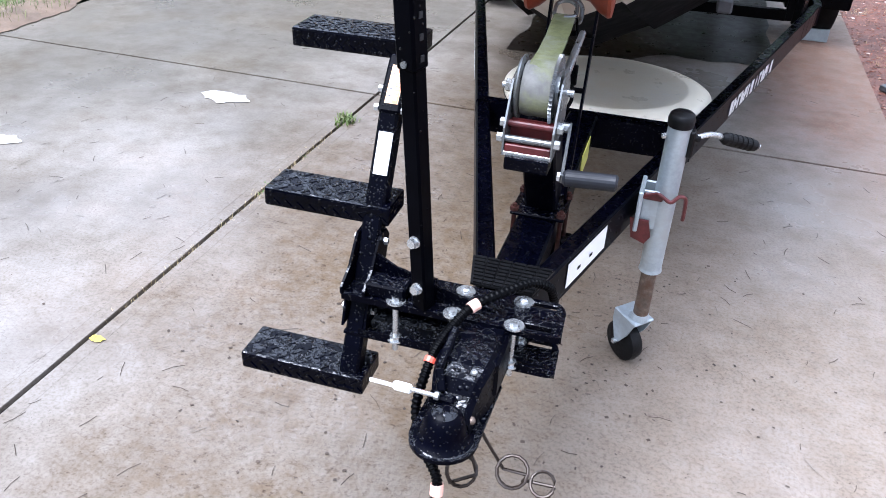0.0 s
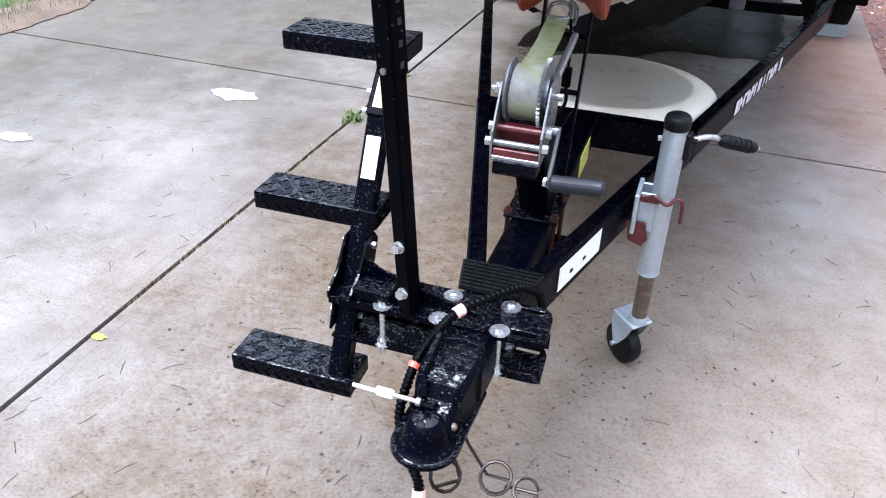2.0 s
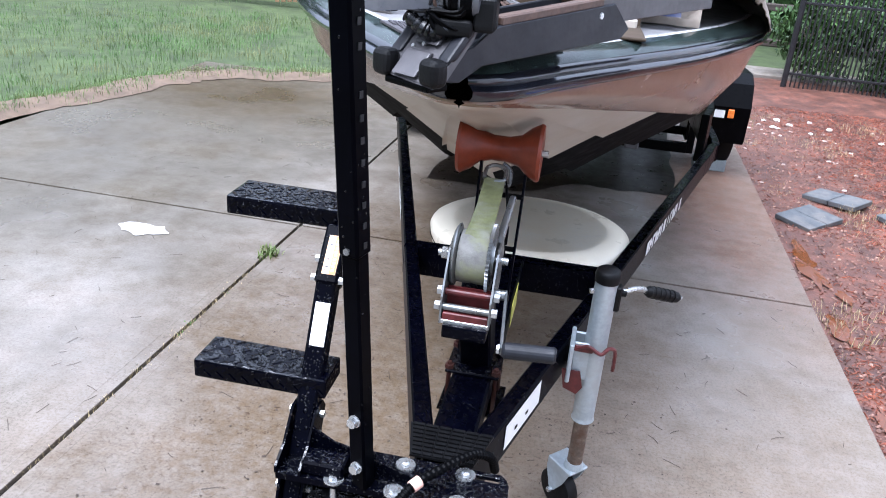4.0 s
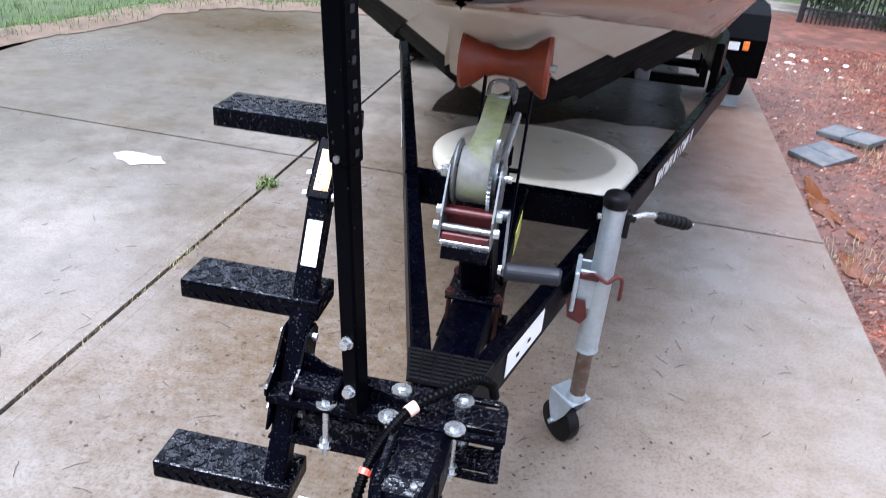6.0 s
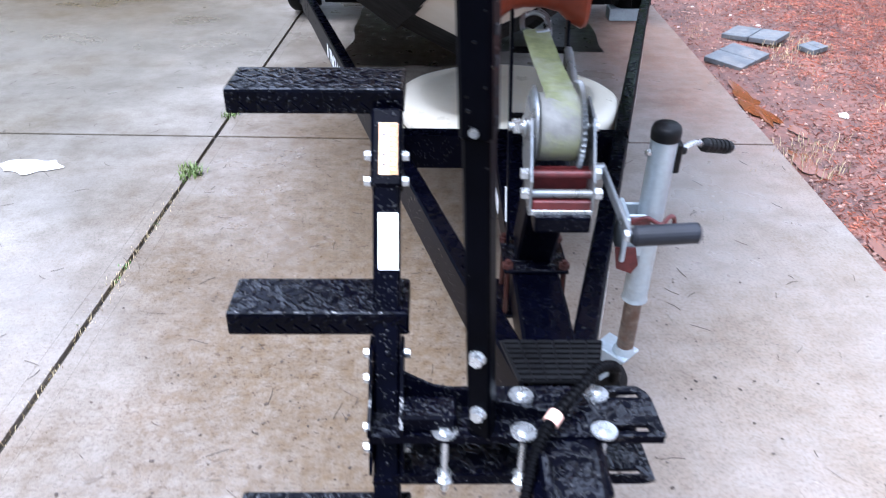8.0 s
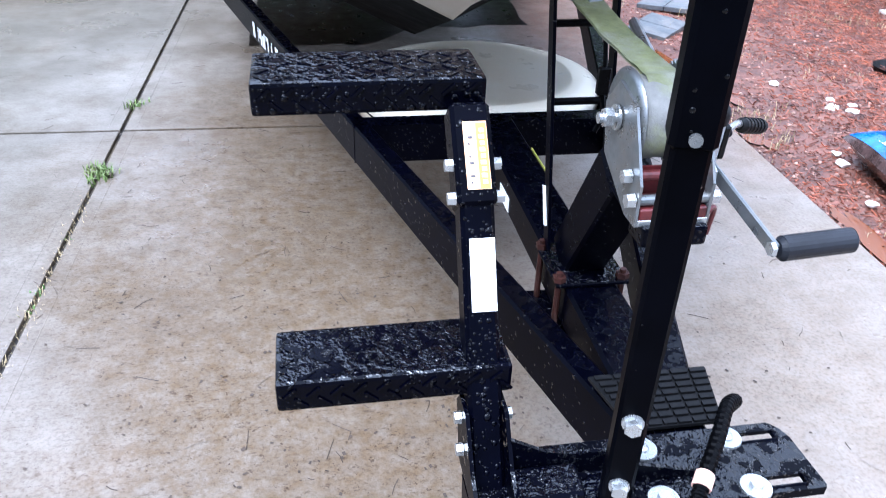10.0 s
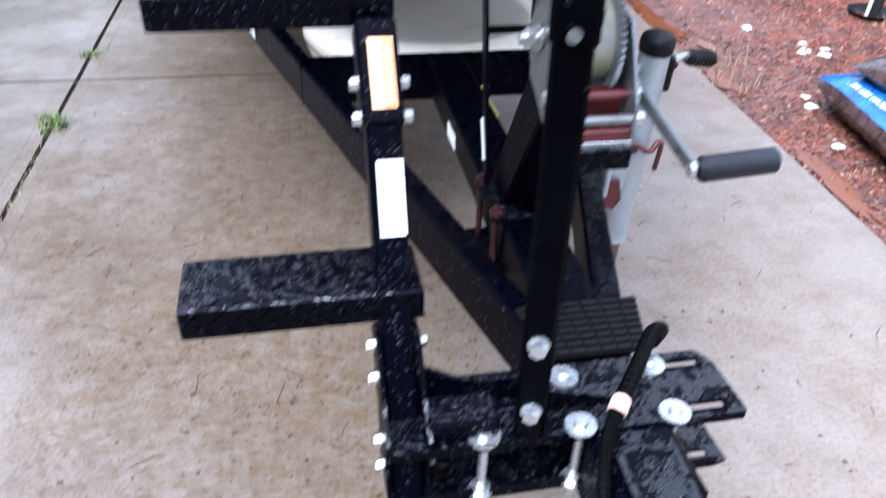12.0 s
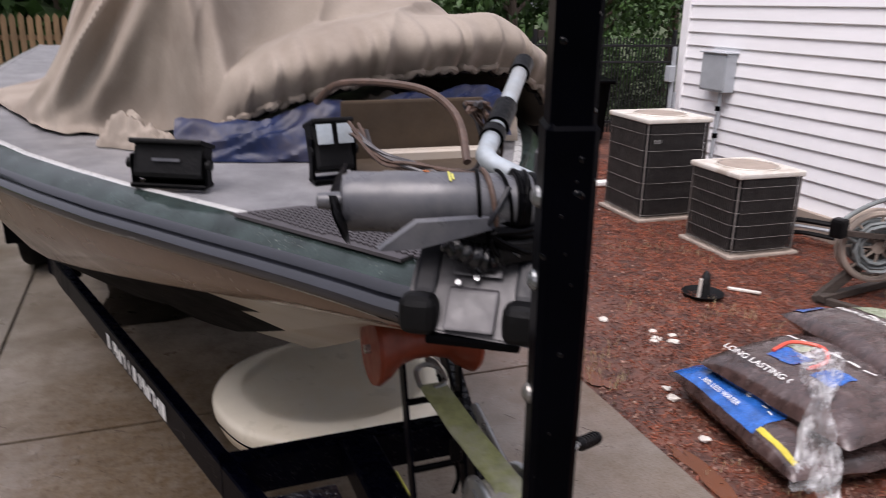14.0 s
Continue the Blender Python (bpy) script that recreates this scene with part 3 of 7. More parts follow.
for y in (4.6, 6.2):                                  # dropped members under the keel
    bm = B()
    x = 0.96
    beam(bm, (-x + 0.02, y, 0.40), (x - 0.02, y, 0.40), 0.06, 0.07, 0.004)
    for k in (-1, 1):
        beam(bm, (k * x, y, 0.366), (k * x, y, 0.60), 0.05, 0.05, 0.004, (0, 1, 0))
    shape("cross_member", bm, "black_dry", trailer)
bm = B()
beam(bm, (0.004, -0.10, 0.648), (0.004, 1.305, 0.648), 0.098, 0.082, 0.006)
shape("tongue", bm, "rail_black", trailer)
for s in (-1, 1):                                     # carpeted bunks under the hull
    bm = B()
    beam(bm, (s * 0.50, 3.8, 0.57), (s * 0.56, 7.4, 0.57), 0.09, 0.08, 0.01)
    beam(bm, (s * 0.52, 4.6, 0.43), (s * 0.52, 4.6, 0.54), 0.05, 0.05, 0.003, (0, 1, 0))
    beam(bm, (s * 0.54, 6.2, 0.43), (s * 0.54, 6.2, 0.54), 0.05, 0.05, 0.003, (0, 1, 0))
    shape("bunk", bm, "carpet", trailer, "grey carpeted bunk board")
for s in (-1, 1):                                     # tall boards added between rails and chines to keep light from under the hull
    bm = B()
    edge = curve_points([(s * 0.84, 3.30, 0.755), (s * 0.905, 3.65, 0.75), (s * 0.925, 4.2, 0.75), (s * 0.925, 7.0, 0.75)], 4)
    for a, c in zip(edge, edge[1:]):
        beam(bm, a, c, 0.045, 0.27, 0.006)
    for y in (4.0, 5.0, 6.0, 6.8):
        box(bm, (s * 0.95, y, 0.66), (0.05, 0.06, 0.14), None, 0.003)
    shape("bunk", bm, "black_dry", trailer, "dark board added to block light under the hull")
# axle, wheels and fenders
AY = 5.20
bm = B()
rod(bm, (-1.22, AY, 0.40), (1.22, AY, 0.40), 0.035)
for s in (-1, 1):
    box(bm, (s * 0.985, AY, 0.50), (0.05, 0.5, 0.24), None, 0.004)
shape("axle", bm, "black_dry", trailer)
for s in (-1, 1):
    bm = B()
    lathe(bm, [(0.17, -0.09), (0.26, -0.105), (0.315, -0.095), (0.335, -0.07), (0.34, 0.0), (0.335, 0.07), (0.315, 0.095), (0.26, 0.105), (0.17, 0.09)],
          Matrix.Translation((s * 1.22, AY, 0.514)) @ pose(0, 0, 0, 0, 90, 0), 40)
    tyre = shape("tyre", bm, "tyre", trailer, smooth=True)
    bm = B()
    lathe(bm, [(0.02, -0.02), (0.10, 0.0), (0.17, 0.05), (0.175, -0.06), (0.03, -0.08)], Matrix.Translation((s * 1.25, AY, 0.514)) @ pose(0, 0, 0, 0, 90, 0), 28)
    shape("rim", bm, "steel", tyre, smooth=True)
    bm = B()                                          # fender
    prof = [(-0.41, 0.44), (-0.43, 0.70), (-0.34, 0.86), (-0.2, 0.92), (0.2, 0.92), (0.38, 0.84), (0.42, 0.55)]
    lo = [[bm.verts.new((s * x, AY + dy, z)) for dy, z in prof] for x in (1.05, 1.36)]
    hi = [[bm.verts.new((s * x, AY + dy * 0.97, z - 0.012)) for dy, z in prof] for x in (1.055, 1.355)]
    for k in range(len(prof) - 1):
        bm.faces.new((lo[0][k], lo[0][k + 1], lo[1][k + 1], lo[1][k]))
        bm.faces.new((hi[0][k], hi[0][k + 1], hi[1][k + 1], hi[1][k]))
        bm.faces.new((lo[1][k], lo[1][k + 1], hi[1][k + 1], hi[1][k]))
        bm.faces.new((lo[0][k], lo[0][k + 1], hi[0][k + 1], hi[0][k]))
    bm.faces.new([bm.verts.new((s * 1.055, AY + dy, z)) for dy, z in prof + [(0.42, 0.55), (-0.41, 0.44)][1:1]])
    fender = shape("fender", bm, "black_dry", trailer)
    bm = B()
    box(bm, (s * 1.225, AY - 0.436, 0.652), (0.045, 0.016, 0.062), None, 0.004)
    shape("marker_light", bm, "amber", fender, "amber marker light")
    bm = B()
    box(bm, (s * 1.145, AY - 0.434, 0.645), (0.075, 0.004, 0.055))
    shape("warning_label", bm, "label_white", fender)
# coupler
bm = B()
secs = [(0.02, 0.056, 0.697), (-0.085, 0.056, 0.697), (-0.125, 0.053, 0.694), (-0.155, 0.047, 0.684), (-0.172, 0.042, 0.662), (-0.19, 0.040, 0.648), (-0.21, 0.042, 0.640)]
rows = []
for y, w, z in secs:
    rows.append([bm.verts.new(p) for p in ((-w - 0.004, y, 0.604), (-w, y, 0.62), (-w, y, z - 0.012), (-w + 0.012, y, z), (w - 0.012, y, z), (w, y, z - 0.012), (w, y, 0.62), (w + 0.004, y, 0.604))])
for A, C in zip(rows, rows[1:]):
    for k in range(7):
        bm.faces.new((A[k], A[k + 1], C[k + 1], C[k]))
bm.faces.new(rows[-1])
bm.faces.new(rows[0])
bmesh.ops.transform(bm, matrix=Matrix.Translation((0.004, 0, 0)), verts=bm.verts[:])
coupler = shape("coupler", bm, "black", trailer)
coupler.matrix_local = pose(-0.010, 0, 0, 0, 0, -1.5)
bm = B()                                              # ball socket and its lip
lathe(bm, [(0.059, 0.600), (0.050, 0.606), (0.043, 0.614), (0.0395, 0.630), (0.034, 0.648), (0.024, 0.660), (0.011, 0.666), (0.0, 0.667)], Matrix.Translation((0.004, -0.222, 0.0)), 32)
out = [(0.004 + 0.063 * math.cos(a), -0.220 + 0.063 * math.sin(a)) for a in [math.pi + k * math.pi / 14 for k in range(15)]]
prism(bm, out + [(0.066, -0.155), (0.066, -0.05), (-0.058, -0.05), (-0.058, -0.155)], 0.594, 0.602)
shape("ball_socket", bm, "black", coupler, smooth=True)
bm = B()                                              # latch lever on the coupler
beam(bm, (-0.034, -0.05, 0.712), (-0.030, -0.157, 0.698), 0.014, 0.016, 0.003)
beam(bm, (-0.030, -0.157, 0.70), (-0.016, -0.183, 0.668), 0.016, 0.012, 0.003)
box(bm, (-0.014, -0.186, 0.655), (0.05, 0.02, 0.02), None, 0.004)
shape("latch", bm, "black", coupler)
bm = B()
rod(bm, (-0.080, -0.196, 0.668), (-0.018, -0.196, 0.668), 0.0045, seg=10)
rod(bm, (-0.024, -0.196, 0.668), (-0.016, -0.196, 0.668), 0.008, seg=10)
shape("latch_pin", bm, "zinc", coupler)
bm = B()
box(bm, (-0.085, -0.196, 0.668), (0.036, 0.012, 0.020), None, 0.004)
box(bm, (-0.122, -0.196, 0.666), (0.055, 0.004, 0.008), None, 0.001)
shape("lock_key", bm, "label_white", coupler, "white key left in the coupler lock")
bolt("bolt", (0.03, -0.137, 0.690), (0, -0.1, 1), coupler, 0.007, 0.008, dome=True)
bolt("bolt", (0.046, -0.194, 0.630), (1, 0, 0.2), coupler, 0.008, 0.007, material="rusty", dome=True)
# tread pad over the apex of the frame
bm = B()
prism(bm, [(-0.066, 0.128), (0.068, 0.128), (0.094, 0.240), (-0.090, 0.240)], 0.700, 0.705)
pad = shape("tread_pad", bm, "rubber", trailer, "ribbed black rubber tread pad")
bm = B()
for c in range(6):
    for r in range(8):
        k = r / 7
        w = 0.0205 + 0.0075 * k
        x0 = -0.062 - 0.022 * k + c * (0.0218 + 0.0078 * k)
        box(bm, (x0 + w / 2, 0.134 + r * 0.0142, 0.7065), (w * 0.9, 0.0085, 0.005))
shape("tread_ribs", bm, "rubber", pad)
# labels on the frame
def on_rail(s, y0, y1, z0, z1, out=0.0015):
    a = (s * (rail_x(y0) + out), y0, z0)
    c = (s * (rail_x(y1) + out), y1, z0)
    bm = B()
    n = Vector((s, -RS, 0)).normalized() * 0.001
    for off in (0, 1):
        vs = [Vector(p) + n * off for p in (a, c, (c[0], c[1], z1), (a[0], a[1], z1))]
        quad(bm, *vs)
    return bm
label = shape("warning_label", on_rail(1, 0.345, 0.575, 0.598, 0.664), "label_white", rails[1], "white label on the rail")
for y in (0.40, 0.47):
    shape("print_bar", on_rail(1, y, y + 0.016, 0.622, 0.630, 0.004), "black_dry", label)
bm = B()
box(bm, (-0.046, 0.953, 0.633), (0.002, 0.085, 0.034), None, 0.0004)
shape("tongue_label", bm, "label_white", trailer, "small white label on the tongue's side")
for s in (-1, 1):
    for k, (w, gap) in enumerate([(0.040, 0), (0.038, 0), (0.042, 0), (0.042, 0), (0.038, 0), (0.040, 0), (0.040, 0.05), (0.016, 0.03), (0.038, 0), (0.042, 0), (0.042, 0), (0.014, 0), (0.036, 0)]):
        y = 1.76 + k * 0.052 + (0.03 if k > 6 else 0)
        bm = on_rail(s, y, y + w * 0.42, 0.592, 0.648, 0.003)
        bm2 = on_rail(s, y + w * 0.5, y + w, 0.592 + 0.02 * (k % 3), 0.648 - 0.014 * (k % 2), 0.003)
        me = bpy.data.meshes.new("t"); bm2.to_mesh(me); bm2.free(); bm.from_mesh(me); bpy.data.meshes.remove(me)
        shape("letter_bar", bm, "label_white", rails[s])
bm = B()
box(bm, (0.055, 1.02, 0.65), (0.002, 0.17, 0.075))
shape("yellow_label", bm, "label_yellow", trailer, "faded yellow label on the tongue")

# ---- spare wheel ----
spare = thing("spare_wheel", TR, "spare wheel lying flat in a cream vinyl cover", "wheel")
def ruffle(a, z, r):
    return 0.010 * noise.noise((math.cos(a) * 3, math.sin(a) * 3, z * 9)) + (0.006 * math.sin(a * 19) * noise.noise((math.cos(a) * 2, math.sin(a) * 2, 5.0)) if r > 0.3 else 0)
SP = Matrix.Translation((0.036, 1.715, 0.027))
bm = B()
lathe(bm, [(0.20, 0.528), (0.35, 0.530), (0.372, 0.545), (0.384, 0.575), (0.3885, 0.595), (0.391, 0.618), (0.386, 0.630), (0.374, 0.638), (0.345, 0.6475), (0.318, 0.6505), (0.300, 0.6505)], SP, 96, ruffle)
cover = shape("cover_side", bm, "cream", spare, smooth=True)
bm = B()
lathe(bm, [(0.300, 0.6505), (0.20, 0.649), (0.12, 0.646), (0.0, 0.645)], SP, 96, ruffle)
shape("cover_top", bm, "cream_top", spare, "weathered flat top of the cover", smooth=True)
bm = B()
path_tube(bm, [SP @ Vector((0.388 * math.cos(k * math.tau / 60), 0.388 * math.sin(k * math.tau / 60), 0.588 + 0.006 * math.sin(k))) for k in range(60)], 0.0035, 6, True)
shape("piping", bm, "black_dry", cover, "dark piping round the cover")
bm = B()
lathe(bm, [(0.16, 0.526), (0.32, 0.525), (0.32, 0.545), (0.16, 0.545)], SP, 40)
shape("tyre", bm, "tyre", spare)

# ---- step ladder clamped to the tongue ----
ladder = thing("boarding_ladder", LT, "wet black steel step ladder clamped across the trailer tongue", "ladder")
bm = B()                                              # top plate with two long slots
def plate_with_slots(bm, z, t, ys, x_end):
    """A plate whose right half is cut by two slots, built from strips."""
    h = t
    xa, xb = 0.085, 0.135
    cuts = [0.0, ys[0] - 0.008, ys[0] + 0.008, ys[1] - 0.008, ys[1] + 0.008, 0.116]
    ends = [0.004, ys[0] - 0.008, ys[0] + 0.008, ys[1] - 0.008, ys[1] + 0.008, 0.112]
    cols = [(-0.293, cuts), (xa, cuts), (xb, cuts), (x_end, ends)]
    grid_v = {}
    for i, (x, row) in enumerate(cols):
        for k, y in enumerate(row):
            xx = x - 0.018 * (k / 5) ** 3 if i == 3 else x
            for s in (0, 1):
                grid_v[i, k, s] = bm.verts.new((xx, y, z + (s - 0.5) * h))
    cells = {(i, k) for i in range(3) for k in range(5)} - {(1, 1), (1, 3)}
    for i, k in cells:
        bm.faces.new([grid_v[i, k, 1], grid_v[i + 1, k, 1], grid_v[i + 1, k + 1, 1], grid_v[i, k + 1, 1]])
        bm.faces.new([grid_v[i, k, 0], grid_v[i, k + 1, 0], grid_v[i + 1, k + 1, 0], grid_v[i + 1, k, 0]])
        for di, dk, a, c in ((-1, 0, (i, k), (i, k + 1)), (1, 0, (i + 1, k), (i + 1, k + 1)), (0, -1, (i, k), (i + 1, k)), (0, 1, (i, k + 1), (i + 1, k + 1))):
            if (i + di, k + dk) not in cells:
                bm.faces.new([grid_v[(*a, 0)], grid_v[(*c, 0)], grid_v[(*c, 1)], grid_v[(*a, 1)]])
plate_with_slots(bm, 0.7015, 0.007, (0.018, 0.094), 0.158)
box(bm, (-0.07, 0.0015, 0.699), (0.45, 0.004, 0.014))
plate = shape("top_plate", bm, "black", ladder)
for y in (0.018, 0.094):                              # raised rims of the slots
    bm = B()
    path_tube(bm, [(x, y + dy, 0.7052) for x, dy in ((0.082, -0.009), (0.134, -0.009), (0.142, 0.0), (0.134, 0.009), (0.082, 0.009))], 0.0022, 6)
    shape("slot_rim", bm, "black", plate)
bm = B()
plate_with_slots(bm, 0.606, 0.006, (0.018, 0.094), 0.155)
box(bm, (-0.06, 0.114, 0.625), (0.42, 0.005, 0.036))
box(bm, (-0.06, 0.003, 0.613), (0.40, 0.004, 0.016))
shape("lower_plate", bm, "black", ladder)
BOLTS = [(-0.180, 0.012, 1), (-0.060, 0.010, 1), (0.064, 0.012, 1), (-0.056, 0.092, 0), (0.066, 0.096, 0)]
for x, y, front in BOLTS:
    clamp = bolt("clamp_bolt", (x, y, 0.705), (0, 0, 1), ladder, 0.009, 0.006, 0.0205, dome=not front)
    bm = B()
    rod(bm, (x, y - 0.004, 0.585), (x, y - 0.004, 0.70), 0.0062, seg=12)
    rod(bm, (x, y - 0.004, 0.612), (x, y - 0.004, 0.622), 0.0125, seg=6)
    rod(bm, (x, y - 0.004, 0.609), (x, y - 0.004, 0.612), 0.016, seg=18)
    shape("clamp_stud", bm, "zinc", clamp)
# upright, brackets and steps
K, K2 = 0.50, 0.85                      # the leaning of the upright and of its upper sleeve
UX = -0.271
def up_y(z): return 0.155 + K * (z - 0.908)
def top_y(z): return 0.2215 + K2 * (z - 1.039)
upv, topv = Vector((0, -1, K)).normalized(), Vector((0, -1, K2)).normalized()
bm = B()
beam(bm, (UX, up_y(0.485) + 0.0235, 0.485), (UX, up_y(1.03) + 0.0235, 1.03), 0.042, 0.042, 0.005, up=upv)
lower = shape("upright", bm, "black", ladder)
bm = B()
beam(bm, (UX, top_y(1.008) + 0.0302, 1.008), (UX, top_y(1.105) + 0.0302, 1.105), 0.049, 0.049, 0.005, up=topv)
upper = shape("upper_sleeve", bm, "black", ladder)
for s, x in ((-1, UX - 0.0245), (1, UX + 0.0245)):              # cheek plates either side of the upright
    bm = B()
    prism(bm, [(0.0, 0.0), (0.118, 0.0), (0.126, 0.03), (0.146, 0.072), (0.130, 0.094), (0.092, 0.094), (0.046, 0.040), (0.0, 0.016)], -0.0025, 0.0025,
          Matrix.Translation((x, 0.0, 0.704)) @ Matrix(((0, 0, 1, 0), (1, 0, 0, 0), (0, 1, 0, 0), (0, 0, 0, 1))))
    prism(bm, [(-0.03, -0.075), (0.045, -0.075), (0.06, 0.0), (0.0, 0.0)], -0.0025, 0.0025,
          Matrix.Translation((x, 0.03, 0.698)) @ Matrix(((0, 0, 1, 0), (1, 0, 0, 0), (0, 1, 0, 0), (0, 0, 0, 1))))
    cheek = shape("cheek_plate", bm, "black", ladder)
    for y, z in ((0.112, 0.777), (0.092, 0.742), (0.050, 0.678), (0.036, 0.648)):
        bolt("bolt", (x + s * 0.003, y, z), (s, 0, 0), cheek, 0.0085, 0.009)
    for z in (1.055, 1.024):
        bolt("bolt", (UX + s * 0.0245, top_y(z) + 0.016, z), (s, 0, 0), upper, 0.0085, 0.010)
def tread(x0, y0, z, depth=0.102, width=0.284, thick=0.042, rz=0.0):
    """A hollow folded step with raised lozenges on its front and a pattern of ribs on top."""
    m = pose(x0, y0, z, 0, 0, rz)
    bm = B()
    box(bm, (width / 2, depth / 2, -thick / 2), (width, depth, thick), None, 0.0055, 2)
    bmesh.ops.transform(bm, matrix=m, verts=bm.verts[:])
    st = shape("step", bm, "step", ladder)
    bm = B()
    for k in range(10):
        for r in range(2):
            q = m @ pose(0.016 + k * 0.0275 + 0.013 * r, -0.0010, -0.014 - 0.015 * r, 0, 42 if r else -42, 0)
            box(bm, (0, 0, 0), (0.020, 0.0026, 0.0036), q)
    for k in range(11):
        for j in range(4):
            q = m @ pose(0.014 + k * 0.0255, 0.014 + j * 0.025, 0.0004, 0, 0, 45 if (k + j) % 2 else -45)
            box(bm, (0, 0, 0), (0.020, 0.0042, 0.0022), q)
    tagged(shape("tread_pattern", bm, "step", st), kind="stuff")
tread(-0.518, -0.047, 0.527)
tread(-0.520, 0.117, 0.850)
tread(-0.529, 0.310, 1.142, 0.114)
def face_label(name, z0, z1, w, material, parent, line, out=0.0012):
    bm = B()
    for o in (out, out + 0.0006):
        quad(bm, *[(UX + 0.003 + sx * w / 2, line(z) - o, z) for sx, z in ((-1, z0), (1, z0), (1, z1), (-1, z1))])
    return shape(name, bm, material, parent)
face_label("white_label", 0.908, 0.987, 0.031, "label_white", lower, up_y, 0.0025)
ol = face_label("warning_label", 1.039, 1.102, 0.029, "label_pale", upper, top_y, 0.0030)
def label_strip(name, x0, x1, z0, z1, material, out):
    bm = B()
    for o in (out, out + 0.0006):
        quad(bm, *[(UX + 0.003 + x, top_y(z) - o, z) for x, z in ((x0, z0), (x1, z0), (x1, z1), (x0, z1))])
    shape(name, bm, material, ol)
label_strip("orange_strip", 0.0010, 0.0135, 1.040, 1.101, "label_orange", 0.0040)
for k in range(9):                                    # heading down the orange strip and fine print beside it
    z = 1.0445 + 0.0060 * k
    label_strip("print_bar", 0.0045 - 0.001 * (k % 2), 0.0105, z, z + 0.0038, "label_pale", 0.0050)
    if k % 3 != 2:
        label_strip("print_bar", -0.0095, -0.0075 + 0.0035 * (k % 2), z, z + 0.0022, "bracket", 0.0040)

# gussets between ladder and post
def side_plate(name, pts, x, t, parent):
    bm = B()
    prism(bm, pts, -t / 2, t / 2, Matrix.Translation((x, 0, 0)) @ Matrix(((0, 0, 1, 0), (1, 0, 0, 0), (0, 1, 0, 0), (0, 0, 0, 1))))
    return shape(name, bm, "black", parent)
bm = B()
prism(bm, [(-0.245, 0.705), (-0.112, 0.705), (-0.112, 0.738), (-0.165, 0.740), (-0.20, 0.748), (-0.245, 0.774)], -0.003, 0.003,
      Matrix.Translation((0, 0.070, 0)) @ Matrix(((1, 0, 0, 0), (0, 0, 1, 0), (0, 1, 0, 0), (0, 0, 0, 1))))
shape("gusset", bm, "black", ladder)
bm = B()
prism(bm, [(-0.11, 0.705), (0.02, 0.705), (-0.11, 0.742)], -0.003, 0.003, Matrix.Translation((0, 0.045, 0)) @ Matrix(((1, 0, 0, 0), (0, 0, 1, 0), (0, 1, 0, 0), (0, 0, 0, 1))))
shape("gusset", bm, "black", ladder)
bm = B()
box(bm, (-0.205, 0.035, 0.72), (0.085, 0.05, 0.03), None, 0.004)
shape("socket_block", bm, "black", ladder)
# tall post with a perforated sleeve
def post_x(z): return -0.127 - 0.044 * (z - 0.79)
def post_y(z): return 0.0125 - 0.0625 * (z - 0.79)
turn = radians(19)
fwd = Vector((-math.sin(turn), -math.cos(turn), 0))    # the way that the post's front face looks
side = Vector((math.cos(turn), -math.sin(turn), 0))
def on_post(z): return Vector((post_x(z), post_y(z), z))
bm = B()
beam(bm, on_post(0.702), on_post(2.25), 0.035, 0.035, 0.004, up=-fwd)
post = shape("post", bm, "post_black", ladder)
bm = B()
beam(bm, on_post(1.20), on_post(1.745), 0.041, 0.041, 0.005, up=-fwd)
sleeve = shape("post_sleeve", bm, "post_black", ladder, "perforated sleeve round the post")
for z in (0.757, 0.866):
    bolt("bolt", on_post(z) + fwd * 0.018, fwd, post, 0.0105, 0.010, 0.0125)
for k in range(15):
    z = 1.222 + k * 0.0355
    if k in (8, 11, 13):
        for s in (-1,):
            bolt("bolt", on_post(z) + side * s * 0.0205, side * s, sleeve, 0.009, 0.006, 0.0, "steel", True)
    else:
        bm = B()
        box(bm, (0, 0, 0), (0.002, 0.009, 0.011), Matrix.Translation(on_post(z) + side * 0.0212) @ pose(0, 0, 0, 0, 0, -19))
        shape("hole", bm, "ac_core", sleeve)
bm = B()
rod(bm, on_post(1.212) + fwd * 0.021, on_post(1.212) + fwd * 0.025, 0.006, seg=10)
shape("set_screw", bm, "steel", sleeve)

# cable sheath over the plate and down the coupler
sheath = thing("cable_sheath", LT, "black corrugated cable sheath bound with tape", "cable")
line = curve_points([(0.118, 0.185, 0.66), (0.108, 0.155, 0.712), (0.075, 0.125, 0.735), (0.03, 0.065, 0.742), (-0.018, 0.005, 0.737), (-0.045, -0.035, 0.715), (-0.064, -0.09, 0.690), (-0.072, -0.135, 0.655), (-0.075, -0.170, 0.600), (-0.045, -0.215, 0.562), (-0.008, -0.250, 0.535), (-0.002, -0.266, 0.500)], 26)
bm = B()
path_tube(bm, line, [0.0085 + (0.0018 if k % 4 < 2 else 0.0) for k in range(len(line))], 10)
hose = shape("corrugated_tube", bm, "black_dry", sheath)
def wrap(i, n, r, material):
    bm = B()
    path_tube(bm, line[i:i + n], r, 12)
    shape("tape_band", bm, material, sheath)
wrap(26 * 4 - 4, 9, 0.0122, "tape")
wrap(26 * 6 + 8, 6, 0.0118, "red_tape")
wrap(26 * 10 + 8, 14, 0.0125, "tape")
bm = B()
box(bm, (-0.002, -0.270, 0.478), (0.026, 0.02, 0.034), pose(0, 0, 0, 0, 0, 0), 0.004)
shape("plug", bm, "rubber", sheath)
